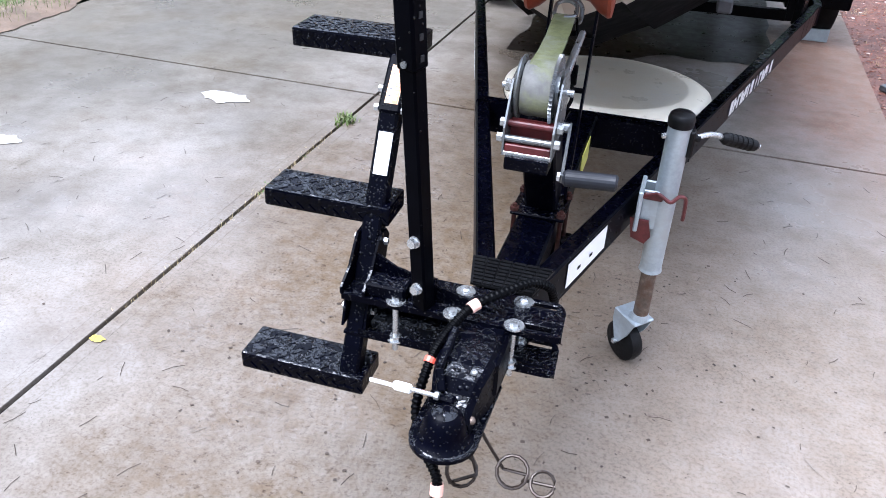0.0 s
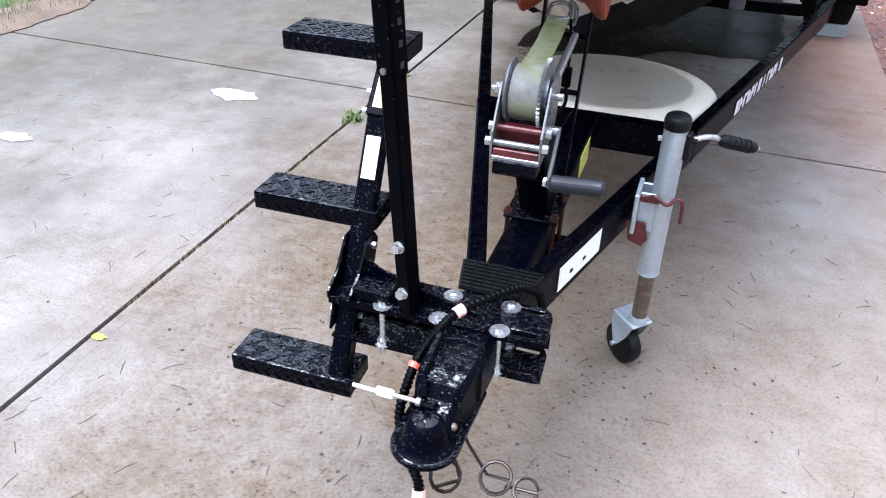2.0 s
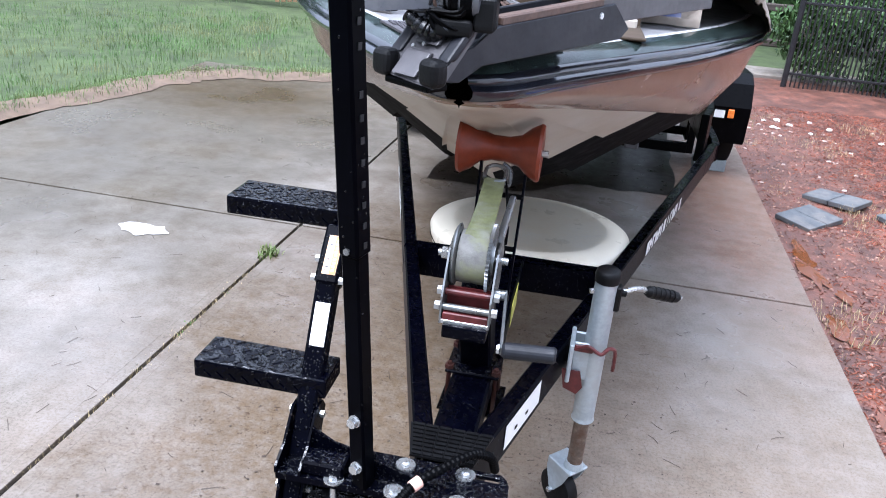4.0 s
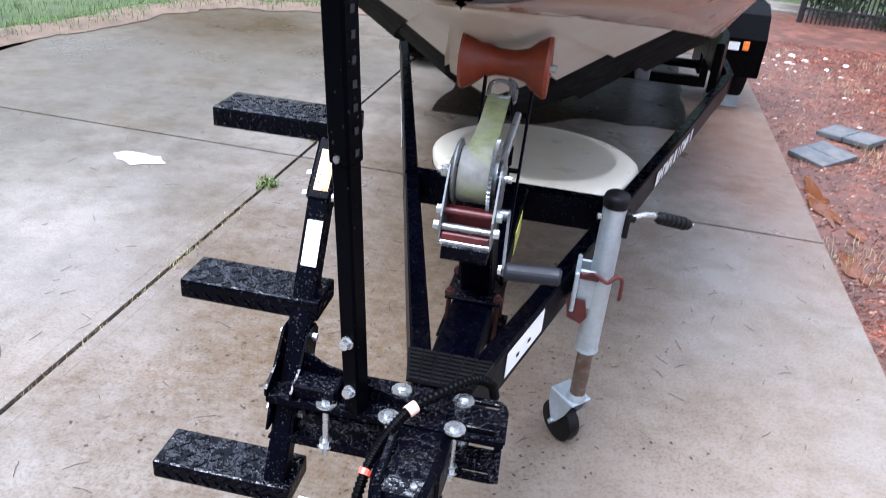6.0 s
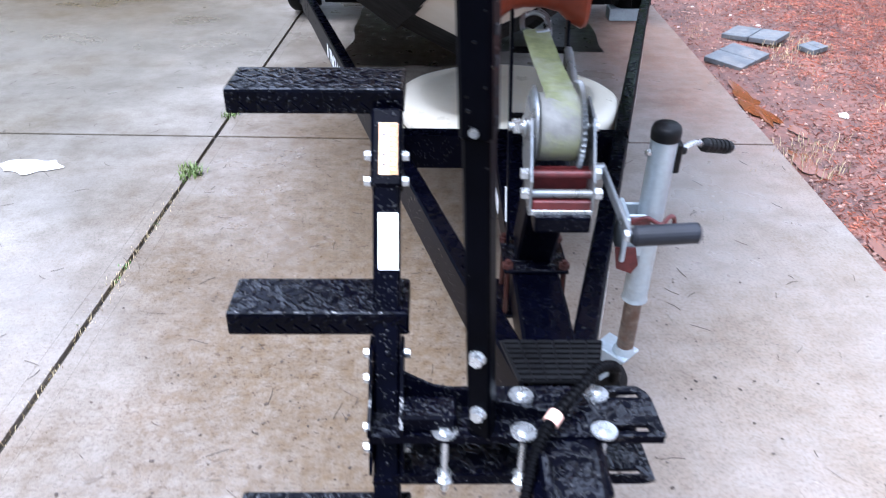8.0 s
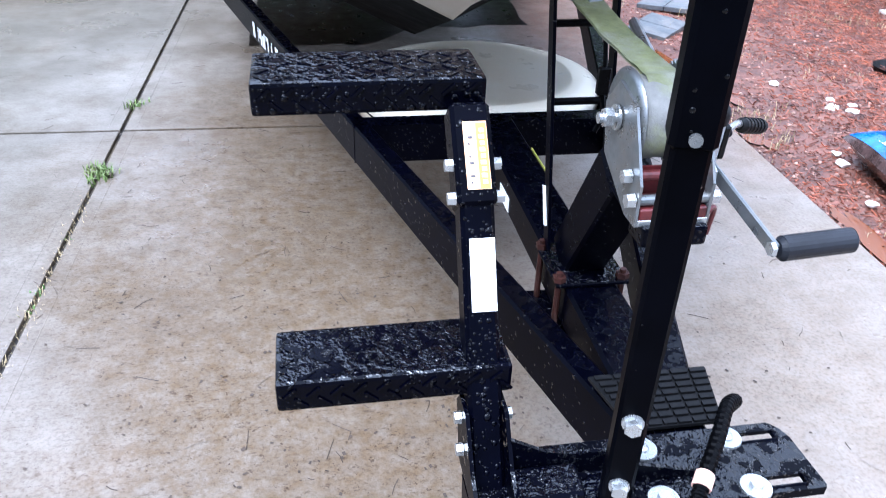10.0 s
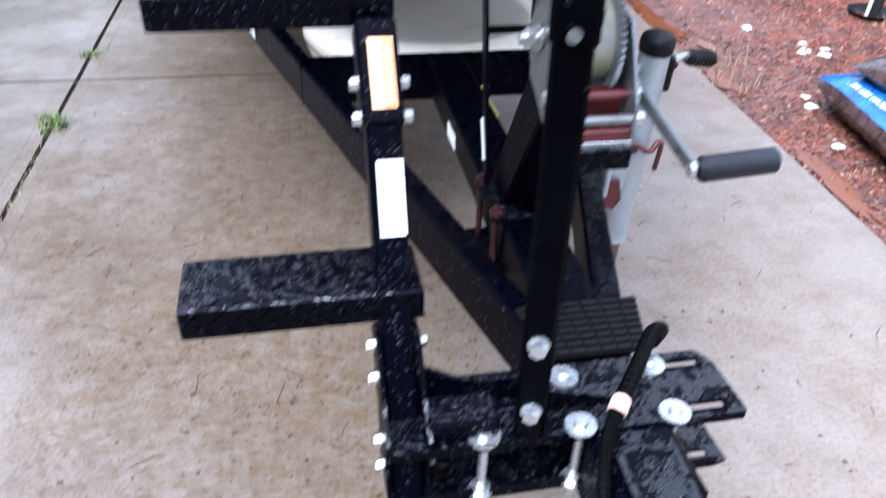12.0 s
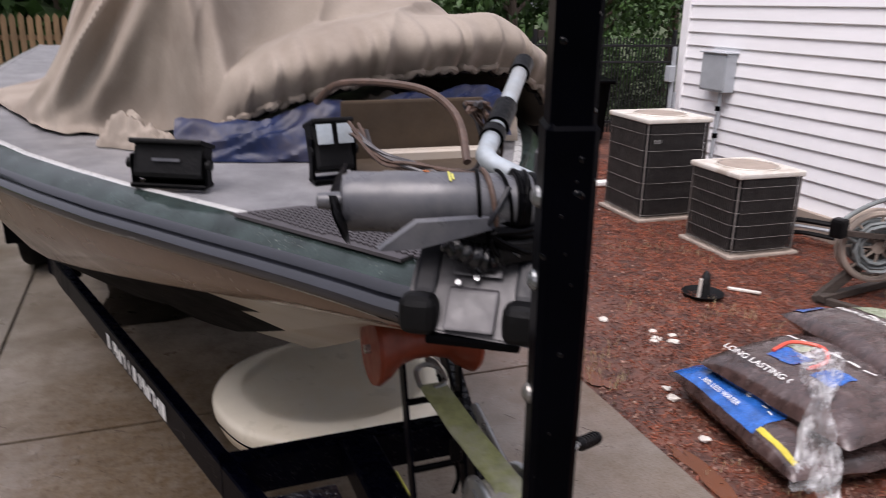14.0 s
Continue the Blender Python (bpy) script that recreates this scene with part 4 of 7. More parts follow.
# loose coiled wire below the coupler
wire = thing("safety_wire", pose(-0.026, -0.012, 0.0) @ LT, "coiled dark steel safety wire hanging below the coupler", "wire")
def coil(c, r, n, lead, lead2):
    pts = list(lead)
    for k in range(n * 14 + 1):
        a = k * math.tau / 14
        pts.append((c[0] + r * math.cos(a) * 0.95, c[1] + r * math.sin(a) * 0.8 - 0.004 * k / 14, c[2] + r * math.sin(a) * 0.55 + 0.003 * k / 14))
    pts += lead2
    bm = B()
    path_tube(bm, pts, 0.0034, 7)
    shape("wire_coil", bm, "bronze", wire)
coil((0.050, -0.170, 0.490), 0.030, 2, [(0.052, -0.150, 0.605), (0.050, -0.155, 0.56), (0.066, -0.16, 0.52)], [(0.03, -0.19, 0.47)])
coil((0.144, -0.155, 0.505), 0.031, 2, [(0.060, -0.140, 0.605), (0.085, -0.145, 0.56), (0.125, -0.15, 0.50)], [(0.165, -0.16, 0.49)])
coil((0.203, -0.160, 0.497), 0.024, 1, [(0.168, -0.158, 0.492)], [(0.215, -0.18, 0.48)])
bm = B()
rod(bm, (0.052, -0.145, 0.625), (0.056, -0.150, 0.590), 0.007, seg=10)
shape("wire_clip", bm, "zinc", wire)

# ---- winch stand, winch and bow roller ----
stand = thing("winch_stand", TR @ pose(0, 0.010, 0.0), "black steel winch stand bolted to the tongue", "stand")
bm = B()
box(bm, (0.004, 0.555, 0.694), (0.135, 0.15, 0.008), None, 0.002)
shape("foot_plate", bm, "black", stand)
for x in (-0.055, 0.063):
    for y in (0.495, 0.61):
        bm = B()
        rod(bm, (x, y, 0.55), (x, y, 0.715), 0.006, seg=10)
        rod(bm, (x, y, 0.698), (x, y, 0.708), 0.012, seg=6)
        shape("foot_bolt", bm, "darkrust", stand)
bm = B()
box(bm, (0.004, 0.555, 0.583), (0.16, 0.15, 0.008), None, 0.002)
shape("clamp_plate", bm, "black", stand)
bm = B()
beam(bm, (0.004, 0.575, 0.697), (0.004, 0.41, 0.955), 0.078, 0.085, 0.005, up=(0, 1, 0.6))
beam(bm, (0.004, 0.40, 0.945), (0.004, 0.245, 0.925), 0.084, 0.006, 0.002)
shape("mast", bm, "rail_black", stand)
bm = B()
box(bm, (0.004, 0.262, 0.934), (0.094, 0.05, 0.030), None, 0.005, 2)
shape("bump_block", bm, "step", stand)
for s in (-1, 1):
    bm = B()
    beam(bm, (0.004 + s * 0.052, 0.60, 0.70), (0.004 + s * 0.058, 0.718, 1.215), 0.006, 0.028, 0.001, up=(0, 1, -0.4))
    bar = shape("side_bar", bm, "rail_black", stand)
    if s < 0:
        bm = B()
        m = beam(bm, (-0.0525, 0.612, 0.745), (-0.0535, 0.640, 0.815), 0.0012, 0.018, 0.0, up=(0, 1, -0.4))
        shape("white_label", bm, "label_white", bar)
bm = B()
rod(bm, (-0.05, 0.66, 0.97), (0.06, 0.66, 0.97), 0.007, seg=10)
shape("spacer_rod", bm, "black_dry", stand)
bm = B()
rod(bm, (-0.05, 0.692, 1.10), (0.06, 0.692, 1.10), 0.007, seg=10)
shape("spacer_rod", bm, "black_dry", stand)
winch = thing("boat_winch", TR @ pose(0, 0.012, -0.004), "hand winch with steel frame, rusty red rods and webbing", "winch")
def yz(bm, pts, x, t):
    prism(bm, pts, -t / 2, t / 2, Matrix.Translation((x, 0, 0)) @ Matrix(((0, 0, 1, 0), (1, 0, 0, 0), (0, 1, 0, 0), (0, 0, 0, 1))))
for s, x in ((-1, -0.050), (1, 0.052)):
    bm = B()
    yz(bm, [(0.300, 1.100), (0.365, 1.115), (0.405, 1.07), (0.385, 1.00), (0.285, 0.950), (0.247, 0.950), (0.248, 1.01)], x, 0.004)
    shape("side_plate", bm, "steel", winch)
bm = B()
rod(bm, (-0.082, 0.352, 1.066), (0.07, 0.352, 1.066), 0.008, seg=12)
rod(bm, (-0.074, 0.352, 1.066), (-0.062, 0.352, 1.066), 0.014, seg=6)
rod(bm, (-0.058, 0.352, 1.066), (-0.054, 0.352, 1.066), 0.018, seg=20)
shape("drum_axle", bm, "zinc", winch)
for (y, z), mtl in (((0.281, 1.010), "redrust"), ((0.258, 0.985), "steel")):
    bm = B()
    rod(bm, (-0.052, y, z), (0.054, y, z), 0.0075, seg=12)
    r = shape("cross_rod", bm, mtl, winch)
    for s, x in ((-1, -0.053), (1, 0.055)):
        bolt("nut", (x, y, z), (s, 0, 0), r, 0.0105, 0.012)
bm = B()
box(bm, (0.002, 0.272, 0.966), (0.096, 0.05, 0.020), pose(0, 0, 0), 0.002)
box(bm, (0.002, 0.300, 0.990), (0.096, 0.004, 0.05))
shape("base_web", bm, "redrust", winch)
bm = B()
box(bm, (0.002, 0.249, 0.955), (0.100, 0.006, 0.010), None, 0.001)
shape("front_lip", bm, "zinc", winch)
AX = Matrix.Translation((0, 0.352, 1.066)) @ pose(0, 0, 0, 0, 90, 0)
bm = B()
lathe(bm, [(0.010, -0.048), (0.060, -0.048), (0.068, -0.043), (0.069, -0.040), (0.058, -0.036), (0.010, -0.034)], AX, 36)
shape("drum_flange", bm, "steel", winch, smooth=True)
bm = B()                                              # toothed gear
teeth = []
for k in range(96):
    a, r = k * math.tau / 96, 0.077 if k % 2 else 0.0705
    teeth.append((r * math.cos(a), r * math.sin(a)))
prism(bm, teeth, 0.030, 0.037, AX)
prism(bm, [(0.045 * math.cos(k * math.tau / 24), 0.045 * math.sin(k * math.tau / 24)) for k in range(24)], 0.037, 0.043, AX)
shape("gear", bm, "steel", winch)
bm = B()
lathe(bm, [(0.02, -0.034), (0.057, -0.034), (0.0585, -0.02), (0.057, 0.0), (0.0585, 0.02), (0.057, 0.030), (0.02, 0.030)], AX, 40)
shape("wound_webbing", bm, "strap_grey", winch, smooth=True)
bm = B()                                              # webbing up to the bow eye
top = curve_points([(0.0, 0.318, 1.110), (0.0, 0.345, 1.126), (0.0, 0.40, 1.128), (-0.004, 0.52, 1.135), (-0.010, 0.655, 1.155)], 8)
for dz, flip in ((0.0, 0), (-0.004, 1)):
    left = [bm.verts.new((p.x - 0.026, p.y, p.z + dz + 0.001 * math.sin(i))) for i, p in enumerate(top)]
    right = [bm.verts.new((p.x + 0.026, p.y, p.z + dz)) for p in top]
    for k in range(len(top) - 1):
        bm.faces.new((left[k], left[k + 1], right[k + 1], right[k]))
shape("webbing", bm, "strap", winch, smooth=True)
bm = B()
path_tube(bm, curve_points([(-0.036, 0.650, 1.155), (-0.034, 0.680, 1.173), (-0.010, 0.690, 1.179), (0.012, 0.680, 1.171), (0.014, 0.650, 1.155), (-0.010, 0.643, 1.151)], 5), 0.005, 8)
path_tube(bm, curve_points([(0.008, 0.660, 1.143), (0.022, 0.690, 1.133), (0.020, 0.715, 1.163), (0.0, 0.715, 1.178)], 5), 0.006, 8)
shape("hook", bm, "steel", winch)
bm = B()                                              # safety rod beside the gear
rod(bm, (0.040, 0.40, 1.08), (0.046, 0.58, 1.135), 0.010, 0.008, seg=12)
shape("stay_rod", bm, "steel", winch)
bm = B()
box(bm, (0.03, 0.63, 1.02), (0.022, 0.014, 0.05), pose(0, 0, 0), 0.003)
path_tube(bm, curve_points([(0.03, 0.63, 1.04), (0.028, 0.65, 1.10), (0.01, 0.68, 1.16)], 5), 0.004, 6)
path_tube(bm, curve_points([(0.03, 0.63, 1.0), (0.035, 0.625, 0.96), (0.022, 0.62, 0.93)], 5), 0.005, 6)
shape("buckle", bm, "black_dry", winch)
bm = B()                                              # crank
rod(bm, (0.052, 0.310, 1.006), (0.078, 0.310, 1.006), 0.011, seg=14)
a, c = Vector((0.076, 0.318, 1.007)), Vector((0.092, 0.142, 0.966))
beam(bm, a, c, 0.006, 0.022, 0.002)
crank = shape("crank_arm", bm, "steel", winch)
bm = B()
rod(bm, (0.094, 0.144, 0.969), (0.100, 0.144, 0.969), 0.011, 0.0165, seg=20)
rod(bm, (0.100, 0.144, 0.969), (0.194, 0.146, 0.974), 0.0165, 0.0165, seg=20)
rod(bm, (0.194, 0.146, 0.974), (0.198, 0.146, 0.974), 0.0165, 0.012, seg=20)
shape("grip", bm, "grip", crank, "dark grey plastic grip")
bolt("nut", (0.089, 0.144, 0.969), (-1, 0, 0), crank, 0.010, 0.006)
roller = thing("bow_roller", TR, "rust red rubber bow roller shaped like an hourglass", "roller")
bm = B()
lathe(bm, [(0.012, -0.104), (0.070, -0.104), (0.073, -0.096), (0.060, -0.072), (0.040, -0.05), (0.032, -0.02), (0.032, 0.02), (0.040, 0.05), (0.060, 0.072), (0.073, 0.096), (0.070, 0.104), (0.012, 0.104)],
      Matrix.Translation((-0.010, 0.729, 1.212)) @ pose(0, 0, 0, 0, 90, 0), 40)
shape("roller_body", bm, "roller", roller, smooth=True)
bm = B()
rod(bm, (-0.125, 0.729, 1.212), (0.110, 0.729, 1.212), 0.009, seg=10)
shape("roller_pin", bm, "zinc", roller)

# ---- jack ----
jack = thing("trailer_jack", pose(0.302, 0.748, 0.866) @ pose(0, 0, 0, 4.4) @ pose(-0.327, -0.765, -0.912), "galvanised swivel jack with a caster wheel on the driveway", "jack")
JXY = (0.327, 0.765)
def jp(z, dx=0, dy=0): return (JXY[0] + dx, JXY[1] + dy, z)
bm = B(); rod(bm, jp(0.425), jp(0.885), 0.0305, seg=32); rod(bm, jp(0.42), jp(0.43), 0.033, 0.0305, 32)
tube = shape("outer_tube", bm, "galv", jack, smooth=True)
bm = B(); rod(bm, jp(0.245), jp(0.425), 0.0225, seg=24); shape("inner_tube", bm, "rusty", jack, smooth=True)
bm = B()
lathe(bm, [(0.033, 0.876), (0.034, 0.895), (0.031, 0.906), (0.026, 0.910), (0.0, 0.912)], Matrix.Translation((JXY[0], JXY[1], 0)), 32)
shape("cap", bm, "rubber", jack, smooth=True)
bm = B()
box(bm, jp(0.83, 0.034, 0.0), (0.016, 0.03, 0.075), None, 0.004)
rod(bm, jp(0.845, 0.03, 0.004), jp(0.84, 0.052, 0.012), 0.010, seg=12)
shape("gear_housing", bm, "rubber", jack)
bm = B()
path_tube(bm, curve_points([jp(0.845, 0.045, 0.01), jp(0.845, 0.075, 0.035), jp(0.835, 0.098, 0.060), jp(0.822, 0.110, 0.075)], 6), 0.0075, 10)
handle = shape("crank_rod", bm, "zinc", jack)
bm = B()
p0, p1 = Vector(jp(0.824, 0.108, 0.072)), Vector(jp(0.785, 0.205, 0.135))
d = (p1 - p0)
path_tube(bm, [p0, p0 + d * 0.1, p0 + d * 0.92, p1], [0.010, 0.0165, 0.0155, 0.010], 18)
lever = shape("grip", bm, "rubber", handle)
for k in range(5):
    bm = B()
    a = p0 + d * (0.2 + 0.14 * k); rod(bm, a, a + d * 0.05, 0.0178, seg=18)
    ring = shape("grip_ring", bm, "rubber", handle)
bm = B(); rod(bm, p1, p1 + d * 0.06, 0.007, seg=10); shape("grip_nut", bm, "zinc", handle)
bm = B()                                              # swivel bracket against the rail
box(bm, (JXY[0] - 0.062, 0.765, 0.628), (0.012, 0.10, 0.125), pose(0, 0, 0), 0.003)
box(bm, (JXY[0] - 0.030, 0.742, 0.628), (0.055, 0.008, 0.12), None, 0.003)
box(bm, (JXY[0] - 0.030, 0.795, 0.628), (0.055, 0.008, 0.12), None, 0.003)
shape("swivel_bracket", bm, "galv", jack)
bm = B()
prism(bm, [(-0.03, 0), (0.02, 0.0), (0.032, -0.05), (0.018, -0.075), (-0.02, -0.06)], -0.003, 0.003, Matrix.Translation(jp(0.60, -0.05, -0.035)) @ pose(0, 0, 0, 90, 0, 0))
shape("latch_plate", bm, "redrust", jack)
bm = B()
box(bm, jp(0.675, -0.030, -0.034), (0.05, 0.006, 0.022), pose(0, 0, 0), 0.003)
shape("latch_catch", bm, "redrust", jack)
bm = B()
path_tube(bm, curve_points([jp(0.672, -0.055, -0.036), jp(0.690, -0.02, -0.042), jp(0.675, 0.015, -0.046), jp(0.690, 0.035, -0.035), jp(0.675, 0.052, -0.02), jp(0.63, 0.056, -0.012), jp(0.605, 0.056, -0.010)], 6), 0.0055, 8)
shape("pull_hook", bm, "redrust", jack)
bolt("bolt", jp(0.845, -0.0305, -0.01), (-1, -0.3, 0), jack, 0.008, 0.010)
CA = pose(JXY[0] - 0.016, JXY[1] + 0.016, 0.041, 0, 0, 45)   # caster
bm = B()
for s in (-1, 1):
    prism(bm, [(-0.045, 0.19), (0.05, 0.19), (0.052, 0.15), (0.032, 0.085), (0.012, 0.080), (-0.02, 0.13)], -0.002, 0.002,
          CA @ Matrix.Translation((s * 0.034, 0, 0)) @ Matrix(((0, 0, 1, 0), (1, 0, 0, 0), (0, 1, 0, 0), (0, 0, 0, 1))))
box(bm, (0, 0.002, 0.188), (0.074, 0.098, 0.010), CA, 0.003)
rod(bm, CA @ Vector((0, -0.02, 0.19)), CA @ Vector((0, -0.02, 0.215)), 0.030, 0.025, 24)
fork = shape("caster_fork", bm, "galv", jack)
bm = B()
lathe(bm, [(0.012, -0.022), (0.053, -0.024), (0.065, -0.018), (0.069, 0.0), (0.065, 0.018), (0.053, 0.024), (0.012, 0.022)], CA @ Matrix.Translation((0, 0.022, 0.069)) @ pose(0, 0, 0, 0, 90, 0), 36)
shape("caster_wheel", bm, "rubber", jack, smooth=True)
bolt("axle_nut", CA @ Vector((-0.036, 0.022, 0.079)), CA.to_3x3() @ Vector((-1, 0, 0)), fork, 0.009, 0.012)

# ---- boat ----
BS = 0.807                              # the boat's size beside its drawing
BT = Matrix.Translation((-0.0957, -0.110, 0.2377)) @ Matrix.Scale(BS, 4) @ pose(0.004, 0, 0, 0, 0, 2.5)
DT = Matrix.Translation((0.02, 0.10, 0.0)) @ BT        # what lies on the deck
boat = thing("bass_boat", BT, "fibreglass bass boat, dark green flake over beige hull", "boat")
YS = [0.556, 0.572, 0.615, 0.675, 0.756, 0.855, 0.979, 1.103, 1.252, 1.437, 1.685, 1.933, 2.305, 2.74, 3.23, 3.98, 5.0, 6.4, 7.9]
BR = [0.015, 0.060, 0.105, 0.145, 0.190, 0.250, 0.328, 0.409, 0.502, 0.620, 0.756, 0.880, 1.030, 1.150, 1.240, 1.300, 1.310, 1.300, 1.260]
ZK = [1.346, 1.338, 1.325, 1.305, 1.275, 1.240, 1.195, 1.135, 1.055, 0.960, 0.840, 0.725, 0.590, 0.430, 0.310, 0.190, 0.130, 0.120, 0.119]
ZC = [1.356, 1.352, 1.346, 1.336, 1.322, 1.305, 1.286, 1.264, 1.236, 1.204, 1.158, 1.110, 1.035, 0.950, 0.860, 0.780, 0.720, 0.700, 0.700]
AX = 0.07                               # the keel's line beside the drawing's middle
CHINE = dict(zip(ZK, ZC))
def loft(name, material, half, paint=None, smooth=True):
    """A skin through the boat's stations; half(y, b, zk) gives one side's points from the keel outwards."""
    bm = B()
    for s in (-1, 1):
        rows = [[bm.verts.new((s * x + AX, y + dy, z)) for x, dy, z in half(y, b, zk)] for y, b, zk in zip(YS, BR, ZK)]
        for A, C in zip(rows, rows[1:]):
            for k in range(len(A) - 1):
                f = bm.faces.new((A[k], A[k + 1], C[k + 1], C[k]))
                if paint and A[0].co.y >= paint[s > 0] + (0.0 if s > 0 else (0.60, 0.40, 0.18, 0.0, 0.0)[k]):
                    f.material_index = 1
    bmesh.ops.remove_doubles(bm, verts=bm.verts[:], dist=0.0005)
    return shape(name, bm, material, boat, smooth=smooth)
def chine(b, zk): return (max(b * 0.80 - 0.01, 0.0), CHINE[zk])
# dark rear of the bottom is put into its colour: black from these stations
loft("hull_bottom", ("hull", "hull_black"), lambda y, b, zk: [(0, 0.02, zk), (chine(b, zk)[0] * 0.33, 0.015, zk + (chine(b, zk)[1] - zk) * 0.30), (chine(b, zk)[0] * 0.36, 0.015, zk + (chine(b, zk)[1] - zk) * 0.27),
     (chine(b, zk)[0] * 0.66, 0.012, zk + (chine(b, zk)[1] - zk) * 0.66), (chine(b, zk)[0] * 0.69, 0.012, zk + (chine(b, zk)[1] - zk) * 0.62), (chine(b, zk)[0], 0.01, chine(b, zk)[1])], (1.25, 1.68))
loft("hull_side", "hull_side", lambda y, b, zk: [(chine(b, zk)[0], 0.01, chine(b, zk)[1]), (chine(b, zk)[0] + 0.012, 0.01, chine(b, zk)[1] + 0.006), (b * 0.93, 0.006, (chine(b, zk)[1] + 1.370) / 2), (b - 0.008, 0.004, 1.370)])
loft("rub_rail", "rub", lambda y, b, zk: [(b - 0.012, 0.006, 1.366), (b + 0.010, -0.008, 1.372), (b + 0.019, -0.012, 1.384), (b + 0.019, -0.012, 1.398), (b + 0.010, -0.006, 1.408), (b + 0.003, 0, 1.411), (b + 0.005, -0.001, 1.418), (b - 0.001, 0.003, 1.430), (b - 0.010, 0.007, 1.434)])
loft("gunwale", "flake", lambda y, b, zk: [(b - 0.010, 0.007, 1.434), (b - 0.024, 0.014, 1.448), (max(b - 0.044, 0), 0.025, 1.458), (max(b - 0.068, 0), 0.038, 1.463)])
loft("deck_trim", "trim", lambda y, b, zk: [(max(b - 0.068, 0), 0.038, 1.463), (max(b - 0.077, 0), 0.043, 1.467), (max(b - 0.088, 0), 0.05, 1.464)])
loft("deck", "wet_deck", lambda y, b, zk: [(max(b - 0.088, 0), 0.05, 1.464), (max(b - 0.095, 0), 0.054, 1.458), (max(b - 0.4, 0), 0.054, 1.462), (0, 0.054, 1.465)])
bm = B()
prism(bm, [(-1.08, 1.44), (-1.08, 1.335), (-0.90, 0.70), (0, 0.12), (0.90, 0.70), (1.08, 1.335), (1.08, 1.44)], -0.01, 0.01, Matrix.Translation((AX, 7.92, 0)) @ Matrix(((1, 0, 0, 0), (0, 0, 1, 0), (0, 1, 0, 0), (0, 0, 0, 1))))
shape("transom", bm, "hull", boat)
# ribbed mat on the bow deck
bm = B()
corner = [(-0.270, 1.10), (-0.115, 1.12), (0.02, 1.00), (0.02, 0.72), (-0.035, 0.690)]
prism(bm, corner, 1.462, 1.469)
deck_mat = shape("deck_mat", bm, "deckmat", boat, "dark rubber mat with a square tread")
bm = B()
def inside(x, y):
    return y < 1.095 and x < 0.012 and (y - 0.700) * (-0.270 + 0.035) - (x + 0.030) * (1.10 - 0.690) < -0.004
for i in range(26):
    for j in range(30):
        x, y = -0.33 + i * 0.0145 + (j % 2) * 0.007, 0.64 + j * 0.0155
        if inside(x, y) and y < 1.12 - max(0.0, x + 0.115) * 0.9:
            box(bm, (x, y, 1.4705), (0.0105, 0.0115, 0.004))
shape("mat_tread", bm, "deckmat", deck_mat)

# trolling motor stowed across the bow
tm = thing("trolling_motor", pose(0.035, 0.020, 0.022) @ BT, "grey trolling motor stowed across the bow", "motor")
bm = B()
MA = pose(-0.040, 0.455, 1.592, 0, 92, -14) @ Matrix.Scale(1.13, 4)
lathe(bm, [(0.004, -0.205), (0.010, -0.203), (0.012, -0.185), (0.0125, -0.175), (0.034, -0.172), (0.039, -0.16), (0.0395, -0.12), (0.041, -0.118), (0.041, 0.02), (0.038, 0.05), (0.040, 0.055), (0.040, 0.09), (0.034, 0.11), (0.01, 0.115)], MA, 36)
shape("motor_body", bm, "motor", tm, smooth=True)
bm = B()
for k in range(4):
    a, c = MA @ Vector((0, 0, 0.055 + 0.012 * k)), MA @ Vector((0, 0, 0.060 + 0.012 * k))
    rod(bm, a, c, 0.043, seg=28)
shape("cooling_ring", bm, "black_dry", tm)
bm = B()
for k, ang in enumerate((100, 280)):                  # propeller blades
    m = MA @ Matrix.Translation((0, 0, -0.178)) @ pose(0, 0, 0, 0, 0, ang)
    for off in (0.0, 0.003):
        vs = [bm.verts.new(m @ Vector(p)) for p in ((0.010, -0.012, -0.004 + off), (0.05, -0.030, -0.012 + off), (0.095, -0.024, -0.008 + off), (0.105, 0.0, 0.004 + off), (0.09, 0.018, 0.012 + off), (0.04, 0.018, 0.010 + off), (0.010, 0.010, 0.004 + off))]
        bm.faces.new(vs)
shape("propeller", bm, "black_dry", tm)
bm = B()                                              # skeg fin
p = [(-0.205, 0.402, 1.550), (-0.150, 0.398, 1.586), (-0.04, 0.402, 1.582), (0.035, 0.408, 1.572), (-0.05, 0.40, 1.562), (-0.15, 0.395, 1.548)]
lo = [bm.verts.new(v) for v in p]
hi = [bm.verts.new((x, y + 0.008, z + 0.004)) for x, y, z in p]
bm.faces.new(lo); bm.faces.new(hi[::-1])
for k in range(6):
    bm.faces.new((lo[k], lo[(k + 1) % 6], hi[(k + 1) % 6], hi[k]))
shape("fin", bm, "motor", tm)
for x, label_m in ((-0.085, "label_orange"), (-0.055, "label_yellow")):
    bm = B()
    m = MA @ Matrix.Translation((0, 0, x + 0.02)) @ pose(0, 0, 0, 0, 0, 170 if x < -0.06 else 200)
    for k in range(2):
        box(bm, (0.0412, 0.0, 0.004 * k), (0.001, 0.022 - 0.008 * k, 0.003), m)
    shape("label_bar", bm, label_m, tm)
bm = B()                                              # shaft lying back over the deck
path_tube(bm, curve_points([(0.105, 0.43, 1.598), (0.059, 0.45, 1.617), (0.030, 0.52, 1.632), (0.028, 0.55, 1.640), (0.045, 0.585, 1.648), (0.15, 0.73, 1.695), (0.27, 0.90, 1.752)], 6), 0.0165, 14)
